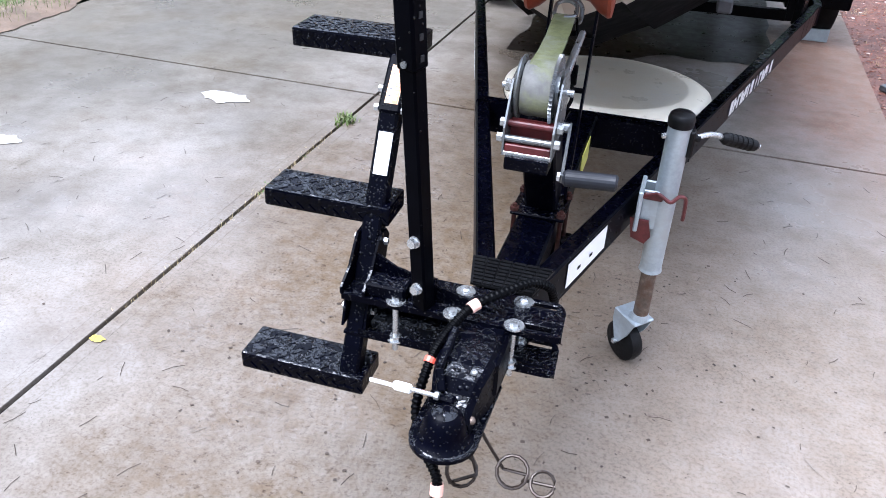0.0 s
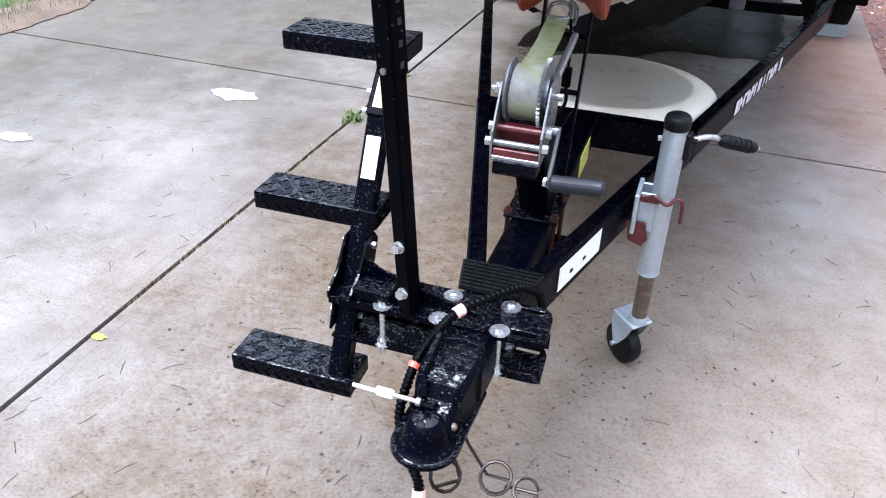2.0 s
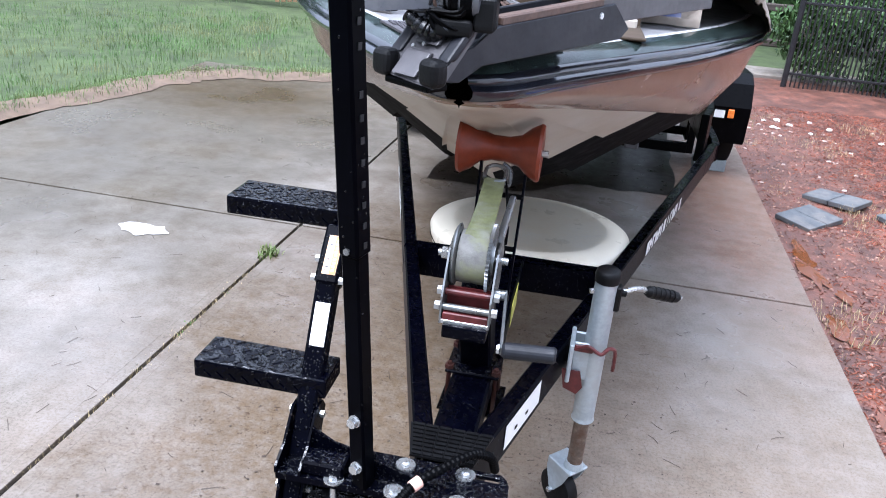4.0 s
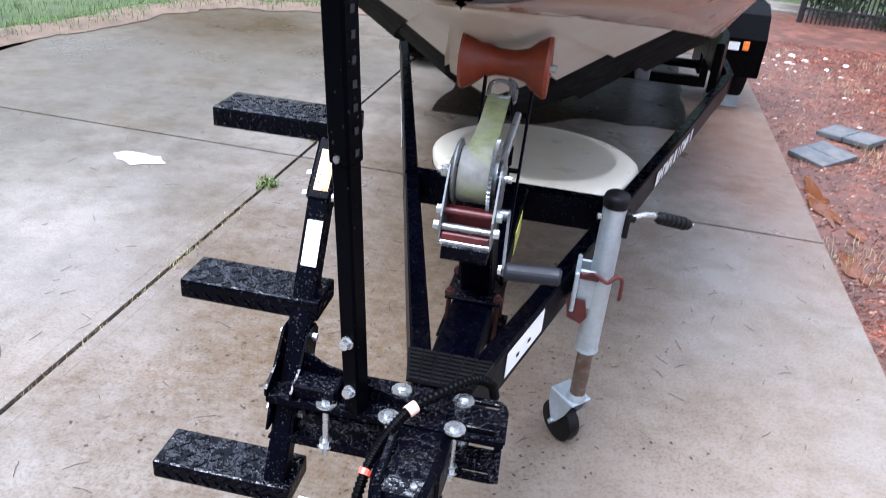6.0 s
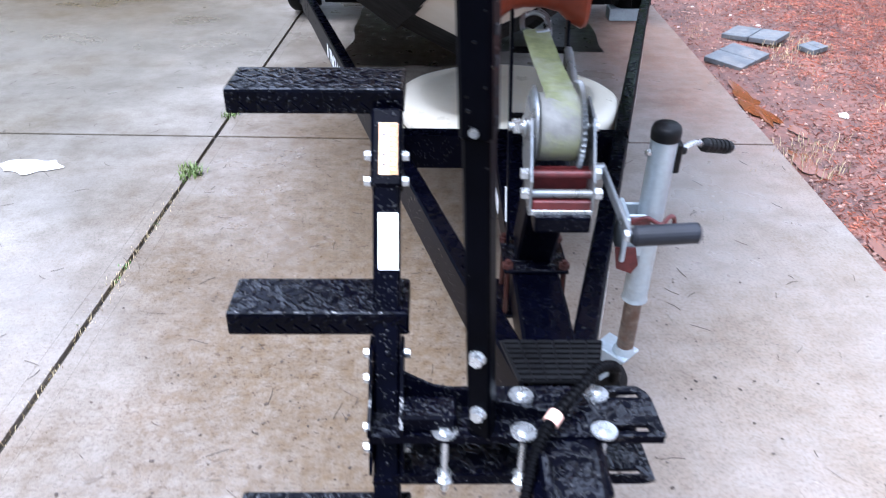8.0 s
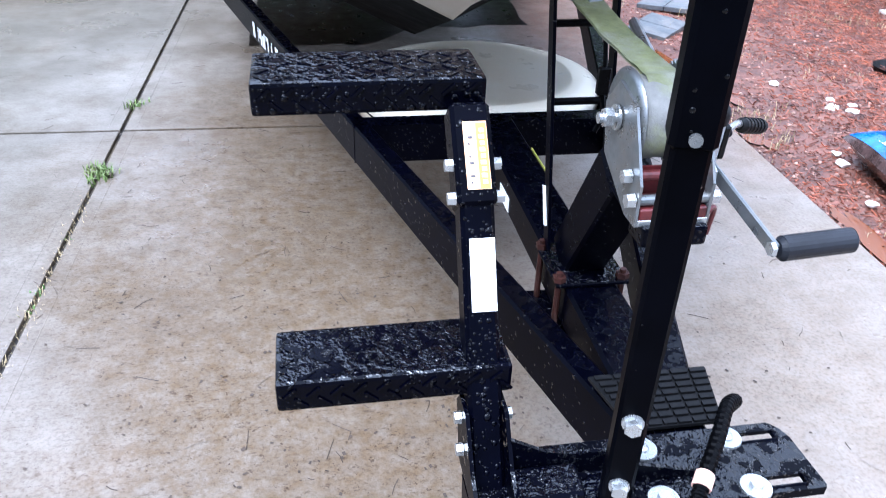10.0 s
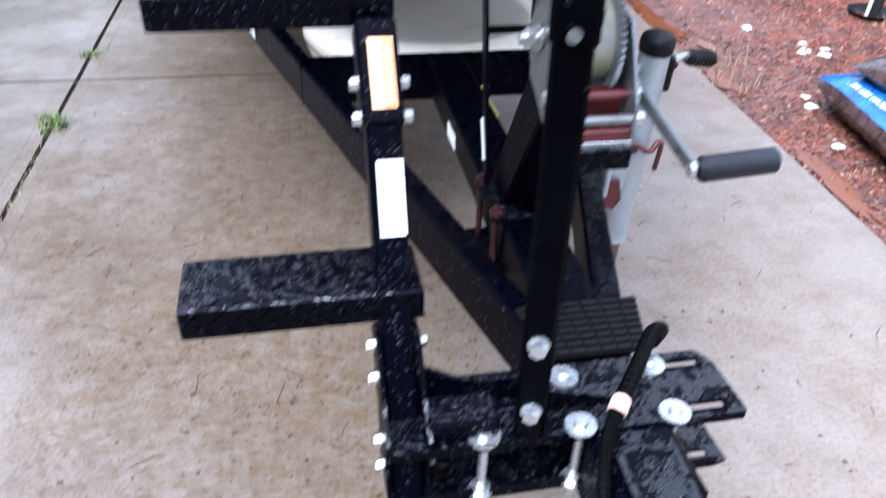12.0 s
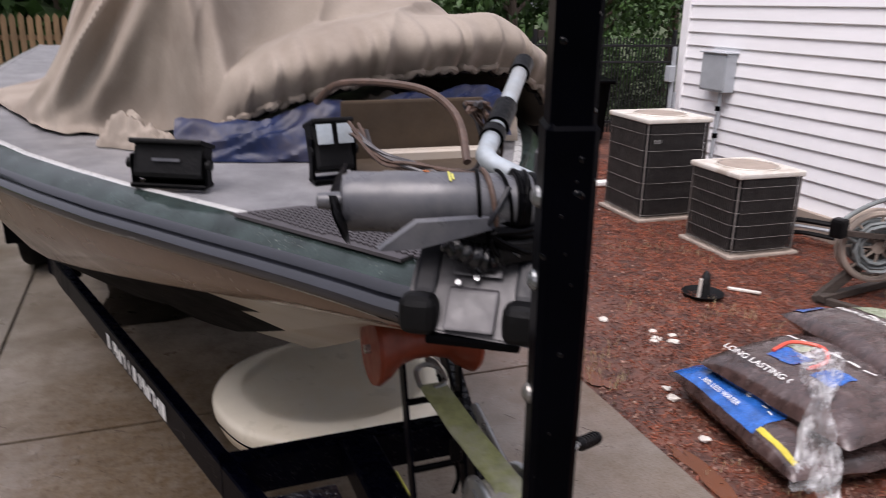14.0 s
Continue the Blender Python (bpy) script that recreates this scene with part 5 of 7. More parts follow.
shaft = shape("shaft", bm, "galv", tm, "grey steel shaft", smooth=True)
bm = B()
for a, c in (((0.066, 0.615, 1.657), (0.082, 0.637, 1.664)), ((0.095, 0.653, 1.670), (0.15, 0.731, 1.695)), ((0.25, 0.872, 1.742), (0.285, 0.92, 1.759))):
    bm = B()
    rod(bm, a, c, 0.022, seg=18)
    shape("shaft_collar", bm, "black_dry", shaft)
bm = B()
rod(bm, (0.088, 0.432, 1.614), (0.112, 0.424, 1.602), 0.022, 0.024, 18)
shape("shaft_collar", bm, "black_dry", shaft)
bm = B()                                              # wiring bunch round the motor head
rnd = random.Random(4)
for k in range(9):
    bm = B()
    o = Vector((rnd.uniform(-0.01, 0.01), rnd.uniform(-0.012, 0.012), rnd.uniform(-0.012, 0.012)))
    path_tube(bm, curve_points([Vector((0.115, 0.44, 1.60)) + o, Vector((0.062 + 0.01 * rnd.random(), 0.405, 1.61 + 0.02 * rnd.random())) + o, Vector((0.035, 0.40, 1.575 - 0.02 * rnd.random())) + o,
                               Vector((-0.03, 0.402, 1.562)) + o, Vector((-0.02 + 0.05 * rnd.random(), 0.40, 1.53)) + o, Vector((0.045, 0.41, 1.535)) + o], 5), 0.0042, 6)
    shape("wire", bm, "black_dry", tm)
bm = B()
for c, s in (((0.02, 0.42, 1.528), (0.085, 0.06, 0.040)), ((0.085, 0.43, 1.56), (0.05, 0.07, 0.075))):
    box(bm, c, s, pose(0, 0, 0), 0.014, 3)
shape("clamp_block", bm, "rubber", tm)
for k in range(5):                                    # leads wound round the motor's head
    bm = B()
    z0 = 0.012 + 0.011 * k
    path_tube(bm, [MA @ Vector((0.0445 * math.cos(a), 0.0445 * math.sin(a), z0 + 0.012 * math.sin(a * 0.7 + k))) for a in [math.radians(-190 + 14 * i) for i in range(15)]], 0.0030 + 0.0012 * (k % 2), 7)
    shape("wire", bm, "cable" if k == 1 else "black_dry", tm)
bm = B()
path_tube(bm, curve_points([MA @ Vector(p) for p in ((0.026, -0.036, -0.075), (0.034, -0.032, -0.03), (0.030, -0.036, 0.005), (0.0, -0.047, 0.022), (-0.030, -0.034, 0.040))], 6), 0.0042, 8)
shape("wire", bm, "bracket_dark", tm)
bm = B()                                              # taped bundle of leads hanging under the head
run = curve_points([MA @ Vector(p) for p in ((0.045, -0.030, -0.040), (0.060, -0.030, -0.010), (0.070, -0.024, 0.020), (0.058, -0.030, 0.048), (0.044, -0.036, 0.060))], 8)
path_tube(bm, run, [0.012 + 0.010 * math.sin(math.pi * i / (len(run) - 1)) + 0.0022 * math.sin(i * 1.9) for i in range(len(run))], 14)
shape("taped_lead", bm, "tape_black", tm, "bundle of leads bound in black tape", smooth=True)
for x0, x1, r in ((0.052, 0.070, 0.052), (0.076, 0.098, 0.049)):
    bm = B()
    rod(bm, MA @ Vector((0, 0, x0)), MA @ Vector((0, 0, x1)), r, r * 0.97, seg=32)
    shape("clamp_band", bm, "black_dry", tm)
# bow bracket
MT = pose(-0.128, 0.218, 1.420, 0, 0, -33) @ Matrix.Scale(0.72, 4) @ pose(0.0015, -0.478, -1.395)   # the bracket stands askew on the bow
mount = thing("motor_bracket", MT, "grey folding motor bracket bolted on the bow", "bracket")
bm = B()
prof = [(-0.09, 1.535), (0.085, 1.53), (0.10, 1.47), (0.105, 1.36), (-0.115, 1.37), (-0.115, 1.45)]
prism(bm, [(x, z) for x, z in prof], -0.02, 0.02, Matrix.Translation((0, 0.515, 0)) @ Matrix(((1, 0, 0, 0), (0, 0, 1, 0), (0, 1, 0, 0), (0, 0, 0, 1))))
bmesh.ops.bevel(bm, geom=bm.edges[:], offset=0.005, segments=2, affect="EDGES")
LEAN = Matrix(((1, 0, 0, 0), (0, 1, 0.95, -0.95 * 1.40), (0, 0, 1, 0), (0, 0, 0, 1)))      # its sheet slopes back from the feet
bmesh.ops.transform(bm, matrix=LEAN, verts=bm.verts[:])
shape("bracket_body", bm, "bracket", mount)
bm = B()
box(bm, (0.0, 0.485, 1.485), (0.085, 0.012, 0.070), pose(0, 0, 0), 0.004, 2)
box(bm, (-0.002, 0.485, 1.405), (0.085, 0.014, 0.055), pose(0, 0, 0), 0.004, 2)
bmesh.ops.transform(bm, matrix=LEAN, verts=bm.verts[:])
shape("face_panel", bm, "bracket", mount)
for x in (-0.088, 0.085):
    bm = B()
    box(bm, (x, 0.478, 1.395), (0.066, 0.055, 0.070), None, 0.026, 4)
    shape("rubber_foot", bm, "rubber", mount)
    bm = B()
    box(bm, (x, 0.50, 1.475), (0.040, 0.03, 0.11), None, 0.008, 2)
    bmesh.ops.transform(bm, matrix=LEAN, verts=bm.verts[:])
    shape("bracket_arm", bm, "bracket_dark", mount)
bm = B()
box(bm, (0.005, 0.498, 1.355), (0.16, 0.07, 0.018), pose(0, 0, 0), 0.006, 2)
shape("bracket_lip", bm, "black_dry", mount)
for x, z in ((0.0, 1.448), (0.035, 1.505), (-0.03, 1.44)):
    bolt("bolt", LEAN @ Vector((x, 0.478, z)), (0, -1, 0.95), mount, 0.006, 0.004)
YZ = Matrix(((0, 0, 1, 0), (1, 0, 0, 0), (0, 1, 0, 0), (0, 0, 0, 1)))
for x in (-0.092, 0.090):                             # long side plates lying back over the gunwale
    bm = B()
    prism(bm, [(0.50, 1.372), (0.56, 1.366), (0.64, 1.402), (1.25, 1.440), (1.29, 1.470), (1.20, 1.545), (0.70, 1.500), (0.66, 1.490), (0.60, 1.452), (0.52, 1.436)], -0.007, 0.007, Matrix.Translation((x, 0, 0)) @ YZ)
    bmesh.ops.bevel(bm, geom=bm.edges[:], offset=0.003, segments=1, affect="EDGES")
    side = shape("side_plate", bm, "bracket_dark", mount, "dark grey side plate")
    bolt("bolt", (x + 0.007, 1.13, 1.512), (1, 0, 0), side, 0.010, 0.004)
bm = B()
beam(bm, (0.078, 0.70, 1.510), (0.078, 1.14, 1.550), 0.036, 0.024, 0.004)
shape("tray_edge", bm, "cable", mount, "weathered brown top strip")
bm = B()
beam(bm, (0.0, 0.60, 1.420), (0.0, 1.20, 1.448), 0.17, 0.010, 0.002)
shape("tray", bm, "bracket_dark", mount)
bm = B()                                              # channel that carries on towards the stern
for x in (0.030, 0.086):
    beam(bm, (x, 1.08, 1.525), (x, 1.80, 1.560), 0.008, 0.085, 0.003)
beam(bm, (0.058, 1.08, 1.490), (0.058, 1.80, 1.525), 0.056, 0.008, 0.002)
shape("channel", bm, "bracket", mount)

# fish finders
def finder(name, m, w, h, label, back=True):
    f = thing(name, DT @ m, label, "fish finder")
    bm = B()
    box(bm, (0, 0, h * 0.62), (w, 0.065, h * 0.88), pose(0, 0, 0, -18), 0.012, 2)
    shape("case", bm, "rubber", f)
    bm = B()
    box(bm, (0, -0.01, h * 1.0), (w * 1.04, 0.085, 0.012), pose(0, 0, 0, -18), 0.004, 2)
    shape("visor", bm, "rubber", f)
    bm = B()
    for s in (-1, 1):
        box(bm, (s * w * 0.53, 0.005, h * 0.42), (0.008, 0.03, h * 0.7), None, 0.003)
    box(bm, (0, 0.005, 0.006), (w * 1.1, 0.05, 0.012), None, 0.003)
    shape("bracket", bm, "black_dry", f)
    for s in (-1, 1):
        bm = B(); rod(bm, (s * w * 0.54, 0, h * 0.55), (s * w * 0.60, 0, h * 0.55), 0.013, seg=14); shape("knob", bm, "rubber", f)
    return f
f1 = finder("fish_finder", pose(-0.405, 1.27, 1.468, 0, 0, -30), 0.175, 0.105, "black fish finder turned away on the deck edge")
bm = B(); box(bm, (0.0, -0.040, 0.062), (0.07, 0.001, 0.007), pose(0, 0, 0, -18)); shape("logo_bar", bm, "motor", f1)
f2 = finder("fish_finder", pose(-0.015, 1.22, 1.466, 0, 0, 6), 0.105, 0.15, "second fish finder with pale back panels on deck")
for x in (-0.027, 0.027):
    bm = B(); box(bm, (x, -0.052, 0.115), (0.04, 0.002, 0.05), pose(0, 0, 0, -18)); shape("back_panel", bm, "galv", f2)

# canvas cover over the console
HEM = curve_points([(-1.13, 4.4, 1.39), (-1.12, 3.7, 1.40), (-1.02, 3.25, 1.465), (-0.86, 2.65, 1.478), (-0.70, 2.20, 1.476), (-0.42, 2.12, 1.476), (-0.25, 1.76, 1.53), (-0.12, 1.63, 1.60), (0.08, 1.58, 1.660),
                    (0.28, 1.57, 1.697), (0.48, 1.60, 1.712), (0.70, 1.66, 1.70), (0.90, 1.80, 1.62), (1.04, 2.0, 1.50), (1.13, 2.35, 1.40), (1.17, 3.2, 1.38), (1.17, 4.4, 1.38)], 12)
def hem_at(u):
    k = u * (len(HEM) - 1)
    i = min(int(k), len(HEM) - 2)
    return HEM[i].lerp(HEM[i + 1], k - i)
def ease(a, c, x):
    k = max(0.0, min(1.0, (x - a) / (c - a)))
    return k * k * (3 - 2 * k)
def cover_point(u, v, low=0.0):
    h = hem_at(u)
    raised = ease(1.49, 1.62, h.z)                    # where the hem is held up clear of the deck
    back = v ** 1.7
    x = h.x + (0.05 - h.x) * 0.62 * ease(0.05, 0.9, v)
    y = h.y + (7.3 - h.y) * back
    band = (0.035 + 0.125 * raised) * ease(0.0, 0.13, v)
    hump = 0.95 * (1 - math.exp(-1.5 * max(0.0, y - h.y - 0.34 * raised))) * ease(-0.88, -0.40, x) * (1 - 0.86 * ease(-0.10, 0.60, h.x) * (1 - 0.5 * ease(2.6, 4.5, y)))
    z = h.z + band + hump
    slack = ease(0.03, 0.16, v) * (1 - ease(0.75, 1.0, v)) * ease(-1.0, -0.5, x)
    q = u * 16
    across, along = x * 0.80 - y * 0.60, x * 0.60 + y * 0.80                # long folds running up from the foot to the ridge
    ridges = sum(a * math.exp(-((u - u0 - lean * v) / w) ** 2) for u0, lean, w, a in ((0.165, 0.42, 0.020, 0.12), (0.205, 0.46, 0.017, 0.15), (0.250, 0.42, 0.017, 0.15), (0.300, 0.22, 0.018, 0.13), (0.350, 0.02, 0.018, 0.13), (0.41, -0.12, 0.024, 0.07)))
    fold = slack * (1.6 * ridges + 0.4 * (0.08 * noise.noise((across * 2.0, along * 0.4, 2.0)) + 0.30 * (0.36 - abs(noise.noise((across * 3.6 + 3, along * 0.5, 7.0)))) + 0.10 * (0.38 - abs(noise.noise((across * 8.0, along * 0.9, 4.0)))) + 0.008 * noise.noise((x * 14, y * 9, z * 9))))
    z += 0.45 * fold
    y -= 0.9 * fold
    near = 1 - ease(0.02, 0.17, v)
    ruffle_wave = math.sin(u * 230 + 5 * noise.noise((u * 30, 0, 0))) * (0.5 + 0.7 * abs(noise.noise((u * 50, 2, 0))))
    out = 0.026 * ruffle_wave * near * (0.35 + 0.65 * raised) + 0.12 * raised * math.sin(math.pi * ease(0.0, 0.16, v))
    z += 0.008 * ruffle_wave * near * raised + 0.010 * noise.noise((q * 4, v * 14, 4.0)) * near
    return (x + 0.02 * slack * noise.noise((q, v * 5, 5.5)), y - out - 0.02 * near * noise.noise((u * 60, 1.0, 2.0)), max(z, 1.38) - low)
cov = thing("boat_cover", DT, "tan canvas cover draped in folds over the boat", "cover")
bm = B()
grid(bm, 480, 280, cover_point)
sheet = shape("canvas_sheet", bm, "canvas", cov, smooth=True)
sol = sheet.modifiers.new("thickness", "SOLIDIFY"); sol.thickness = 0.004
bm = B()                                              # elastic cord along the hem
pts = [Vector(cover_point(0.36 + 0.42 * k / 160, 0.0)) + Vector((0, 0.004, 0.004 * math.sin(k * 1.3))) for k in range(161)]
path_tube(bm, pts, [0.009 + 0.006 * abs(math.sin(k * 0.9 + 2 * noise.noise((k * 0.3, 3, 0)))) for k in range(161)], 8)
shape("hem_cord", bm, "canvas", cov, "gathered elastic hem", smooth=True)
# black tube stands in for the dark gap below the hem
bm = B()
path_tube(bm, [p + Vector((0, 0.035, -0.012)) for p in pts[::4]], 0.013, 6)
shape("dark_lining", bm, "black_dry", cov, "black tube filling the gap under the hem")
# crumpled blue tarpaulin and its tan end
def crumple(name, x0, y0, x1, y1, width, height, material, seed, label, category, z0=1.465):
    bm = B()
    def f(u, v):
        a = v * math.pi
        w = width * (0.75 + 0.5 * noise.noise((u * 3 + seed, 0, 0)))
        h = height * (0.7 + 0.6 * noise.noise((u * 2.5 + seed, 4, 0))) * (0.45 + 0.55 * math.sin(math.pi * min(1, u * 1.1 + 0.12)) ** 0.6)
        c = Vector((x0 + (x1 - x0) * u, y0 + (y1 - y0) * u, 0))
        d = Vector((-(y1 - y0), x1 - x0, 0)).normalized()
        n = 0.035 * noise.noise((u * 7 + seed, v * 3, 1)) + 0.016 * noise.noise((u * 18, v * 9 + seed, 2))
        return c + d * (math.cos(a) * w * (1 + n * 5)) + Vector((0, 0, z0 + max(0.0, math.sin(a)) * (h + n * 1.6)))
    grid(bm, 70, 26, f)
    return tagged(shape(name, bm, material, None, "", True, DT), label, category)
def tarp_shape(u, v):
    a = v * math.pi
    c = Vector((-0.36 + 1.0 * u, 1.66 - 0.10 * math.sin(u * 2.6), 0))
    w = 0.10 * (0.7 + 0.5 * noise.noise((u * 3, 0, 1.3)))
    lift = 0.105 * ease(0.25, 0.85, u)
    h = (0.045 + 0.055 * math.sin(math.pi * min(1, 0.18 + 0.75 * u))) * (1 + 0.35 * noise.noise((u * 4, 4, 1.3)))
    n = 0.022 * noise.noise((u * 6 + v * 2, v * 3, 1)) + 0.020 * (0.4 - abs(noise.noise((u * 9 - v * 5, v * 4, 2)))) + 0.003 * noise.noise((u * 40, v * 16, 3))
    return c + Vector((0.01 * math.cos(a * 3), math.cos(a) * -(w + n), 1.466 + lift * (0.4 + 0.6 * math.sin(a)) + max(0.0, math.sin(a)) * (h + n * 1.5)))
bm = B()
grid(bm, 110, 34, tarp_shape)
tagged(shape("tarpaulin", bm, "tarp", None, "", True, DT), "crumpled blue tarpaulin bundled on the deck", "tarpaulin")
crumple("folded_canvas", -0.54, 1.98, -0.28, 1.66, 0.07, 0.10, "canvas", 5.1, "small crumpled tan canvas bundle on deck", "canvas")
crumple("rolled_cloth", 0.20, 1.76, 0.74, 1.70, 0.06, 0.22, "canvas", 8.3, "tan cloth bundled under the cover hem", "cloth", 1.466)
# open storage hatch; its brown is darkened to stand for the shaded hollow
hatch = thing("storage_hatch", DT, "open storage hatch in the deck, coloured dark brown for its shaded hollow", "hatch")
bm = B()
box(bm, (0.29, 1.46, 1.55), (0.44, 0.02, 0.18), pose(0, 0, 0), 0.008, 2)
shape("hatch_lid", bm, "hatch", hatch)
bm = B()
box(bm, (0.29, 1.28, 1.470), (0.44, 0.34, 0.010), None, 0.003)
shape("hatch_floor", bm, "hatch", hatch)
bm = B()
box(bm, (0.25, 1.42, 1.485), (0.34, 0.05, 0.035), pose(0, 0, 0, 0, 0, -3), 0.006)
shape("hatch_ledge", bm, "hull", hatch)
# cable loom from the console to the motor
loom = thing("cable_loom", DT, "brown bundle of cables lying across the bow deck", "cable")
rnd = random.Random(9)
for k in range(10):
    o = [Vector((rnd.uniform(-1, 1) * 0.020, rnd.uniform(-1, 1) * 0.03, rnd.uniform(-0.3, 1) * 0.022)) for _ in range(8)]
    base = [(0.03, 1.16, 1.60), (0.06, 1.10, 1.545), (0.13, 1.04, 1.525), (0.20, 0.98, 1.515), (0.25, 0.90, 1.535), (0.24, 0.85, 1.60), (0.18, 0.78, 1.69), (0.14, 0.72, 1.70)]
    bm = B()
    path_tube(bm, curve_points([Vector(p) + q for p, q in zip(base, o)], 5), 0.0045 + 0.002 * (k == 0), 6)
    shape("cable", bm, "cable" if k % 4 else "bracket", loom)
bm = B()
path_tube(bm, curve_points([(0.22, 0.92, 1.56), (0.245, 1.05, 1.65), (0.20, 1.2, 1.70), (0.05, 1.35, 1.70), (0.0, 1.45, 1.64)], 6), 0.010, 8)
shape("cable", bm, "cable", loom)

# wheel chock
def chock(x, y):
    bm = B()
    box(bm, (x, y, 0.045), (0.24, 0.14, 0.09), pose(0, 0, 0, 0, 0, 1.15), 0.008, 2)
    tagged(shape("wheel_chock", bm, "chock"), "grey block wedged before the trailer wheel", "chock")
chock(1.20, AY - 0.17)

# ---- air conditioners ----
def air_conditioner(c, rz, w, h, label, core):
    ac = thing("air_conditioner", pose(c[0], c[1], -0.045, 0, 0, rz), label, "air conditioner", "air conditioners by the house")
    bm = B(); box(bm, (0, 0, 0.02), (w + 0.05, w + 0.05, 0.035), None, 0.012, 2); shape("base_pad", bm, "pad", ac)
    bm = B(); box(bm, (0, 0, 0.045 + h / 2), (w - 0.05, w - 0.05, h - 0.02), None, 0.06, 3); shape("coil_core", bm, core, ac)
    bm = B(); box(bm, (0, 0, 0.045 + h), (w + 0.01, w + 0.01, 0.045), None, 0.018, 3); lid = shape("lid", bm, "ac_top", ac)
    bm = B()
    for r in (0.07, 0.12, 0.17, 0.215):
        path_tube(bm, [(r * math.cos(k * math.tau / 36), r * math.sin(k * math.tau / 36), 0.072 + h - 0.03 * (1 - r / 0.24)) for k in range(36)], 0.003, 5, True)
    for k in range(12):
        a = k * math.tau / 12
        rod(bm, (0.03 * math.cos(a), 0.03 * math.sin(a), 0.045 + h), (0.225 * math.cos(a), 0.225 * math.sin(a), 0.072 + h), 0.003, seg=5)
    shape("fan_guard", bm, "wire", lid)
    bm = B()
    path_tube(bm, [(0.235 * math.cos(k * math.tau / 40), 0.235 * math.sin(k * math.tau / 40), 0.070 + h) for k in range(40)], 0.008, 8, True)
    shape("fan_ring", bm, "ac_top", lid)
    bm = B()
    rod(bm, (0, 0, 0.060 + h), (0, 0, 0.0705 + h), 0.228, seg=40)
    shape("fan_plate", bm, "pad", lid)
    e = w / 2
    n = 25
    for side in range(4):                             # louvred grilles, one a side
        m = pose(0, 0, 0, 0, 0, 90 * side)
        bm = B()
        for k in range(n):
            x = -e + 0.05 + k * (w - 0.10) / (n - 1)
            box(bm, (x, -e + 0.004, 0.045 + h / 2), (0.0045, 0.010, h - 0.03), m)
        grille = shape("grille", bm, "ac_grille", ac)
        bm = B()
        for k in range(6):
            z = 0.07 + (h - 0.05) * k / 5.6
            path_tube(bm, [m @ Vector(p) for p in ((-e + 0.02, -e + 0.03, z), (-e + 0.06, -e - 0.006, z), (e - 0.06, -e - 0.006, z), (e - 0.02, -e + 0.03, z))], 0.0018, 5)
        shape("wire_guard", bm, "wire", grille)
    for s, t in ((-1, -1), (1, -1), (1, 1), (-1, 1)):
        bm = B(); rod(bm, (s * (e - 0.02), t * (e - 0.02), 0.045), (s * (e - 0.02), t * (e - 0.02), 0.04 + h), 0.006, seg=6)
        shape("corner_rod", bm, "wire", ac)
    return ac
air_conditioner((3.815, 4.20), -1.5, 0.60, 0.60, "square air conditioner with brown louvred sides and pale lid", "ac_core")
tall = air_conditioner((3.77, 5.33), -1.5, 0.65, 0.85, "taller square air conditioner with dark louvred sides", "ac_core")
bm = B(); box(bm, (-0.21, -0.318, 0.72), (0.075, 0.006, 0.035), None, 0.002); plate_m = shape("name_plate", bm, "zinc", tall)

# ---- house ----
HX, HY = 4.58, 6.33
house = thing("house", None, "white house wall clad in overlapping vinyl siding", "house", kind="structure")
bm = B(); box(bm, (HX + 0.20, 1.05, 2.0), (0.2, 10.4, 4.4)); wall = shape("wall", bm, "siding", house)
bm = B(); box(bm, (HX + 0.15, 1.05, 0.0), (0.26, 10.45, 0.32)); shape("foundation", bm, "pad", house)
me_board = None
for k in range(31):
    z = 0.15 + k * 0.1275
    bm = B()
    ln = 10.3
    vs = [bm.verts.new(p) for p in ((HX + 0.076, 0, 0), (HX + 0.074, 0, 0.006), (HX + 0.082, 0, 0.064), (HX + 0.094, 0, 0.134), (HX + 0.115, 0, 0.134), (HX + 0.115, 0, 0.0))]
    we = [bm.verts.new((v.co.x, ln, v.co.z)) for v in vs]
    for a in range(6):
        bm.faces.new((vs[a], vs[(a + 1) % 6], we[(a + 1) % 6], we[a]))
    bm.faces.new(vs); bm.faces.new(we)
    if me_board is None:
        ob = shape("siding_board", bm, "siding", wall)
        me_board = ob.data
    else:
        bm.free()
        ob = new("siding_board", me_board)
        ob.parent = wall
    ob.location = (0, HY - 0.1 - ln, z)
bm = B(); box(bm, (HX + 0.09, HY - 0.045, 1.95), (0.06, 0.11, 3.9), None, 0.004); shape("corner_trim", bm, "siding", house)
bm = B(); box(bm, (HX + 0.35, HY - 0.01, 2.0), (0.55, 0.06, 4.4)); shape("end_wall", bm, "siding", house)
ebox = thing("electrical_box", None, "grey steel electrical box fixed on the siding", "electrical box")
bm = B(); box(bm, (HX + 0.02, 5.64, 1.20), (0.12, 0.36, 0.355), None, 0.006); shape("case", bm, "grey_box", ebox)
bm = B(); box(bm, (HX - 0.044, 5.64, 1.20), (0.008, 0.33, 0.32), None, 0.003); shape("door", bm, "grey_box", ebox)
bm = B(); box(bm, (HX + 0.01, 5.64, 1.383), (0.15, 0.39, 0.012), None, 0.003); shape("hood", bm, "grey_box", ebox)
bm = B()
path_tube(bm, curve_points([(HX + 0.03, 5.58, 1.03), (HX + 0.03, 5.58, 0.85), (HX + 0.02, 5.59, 0.5), (HX + 0.0, 5.59, 0.2), (HX - 0.2, 5.46, 0.06)], 5), 0.020, 10)
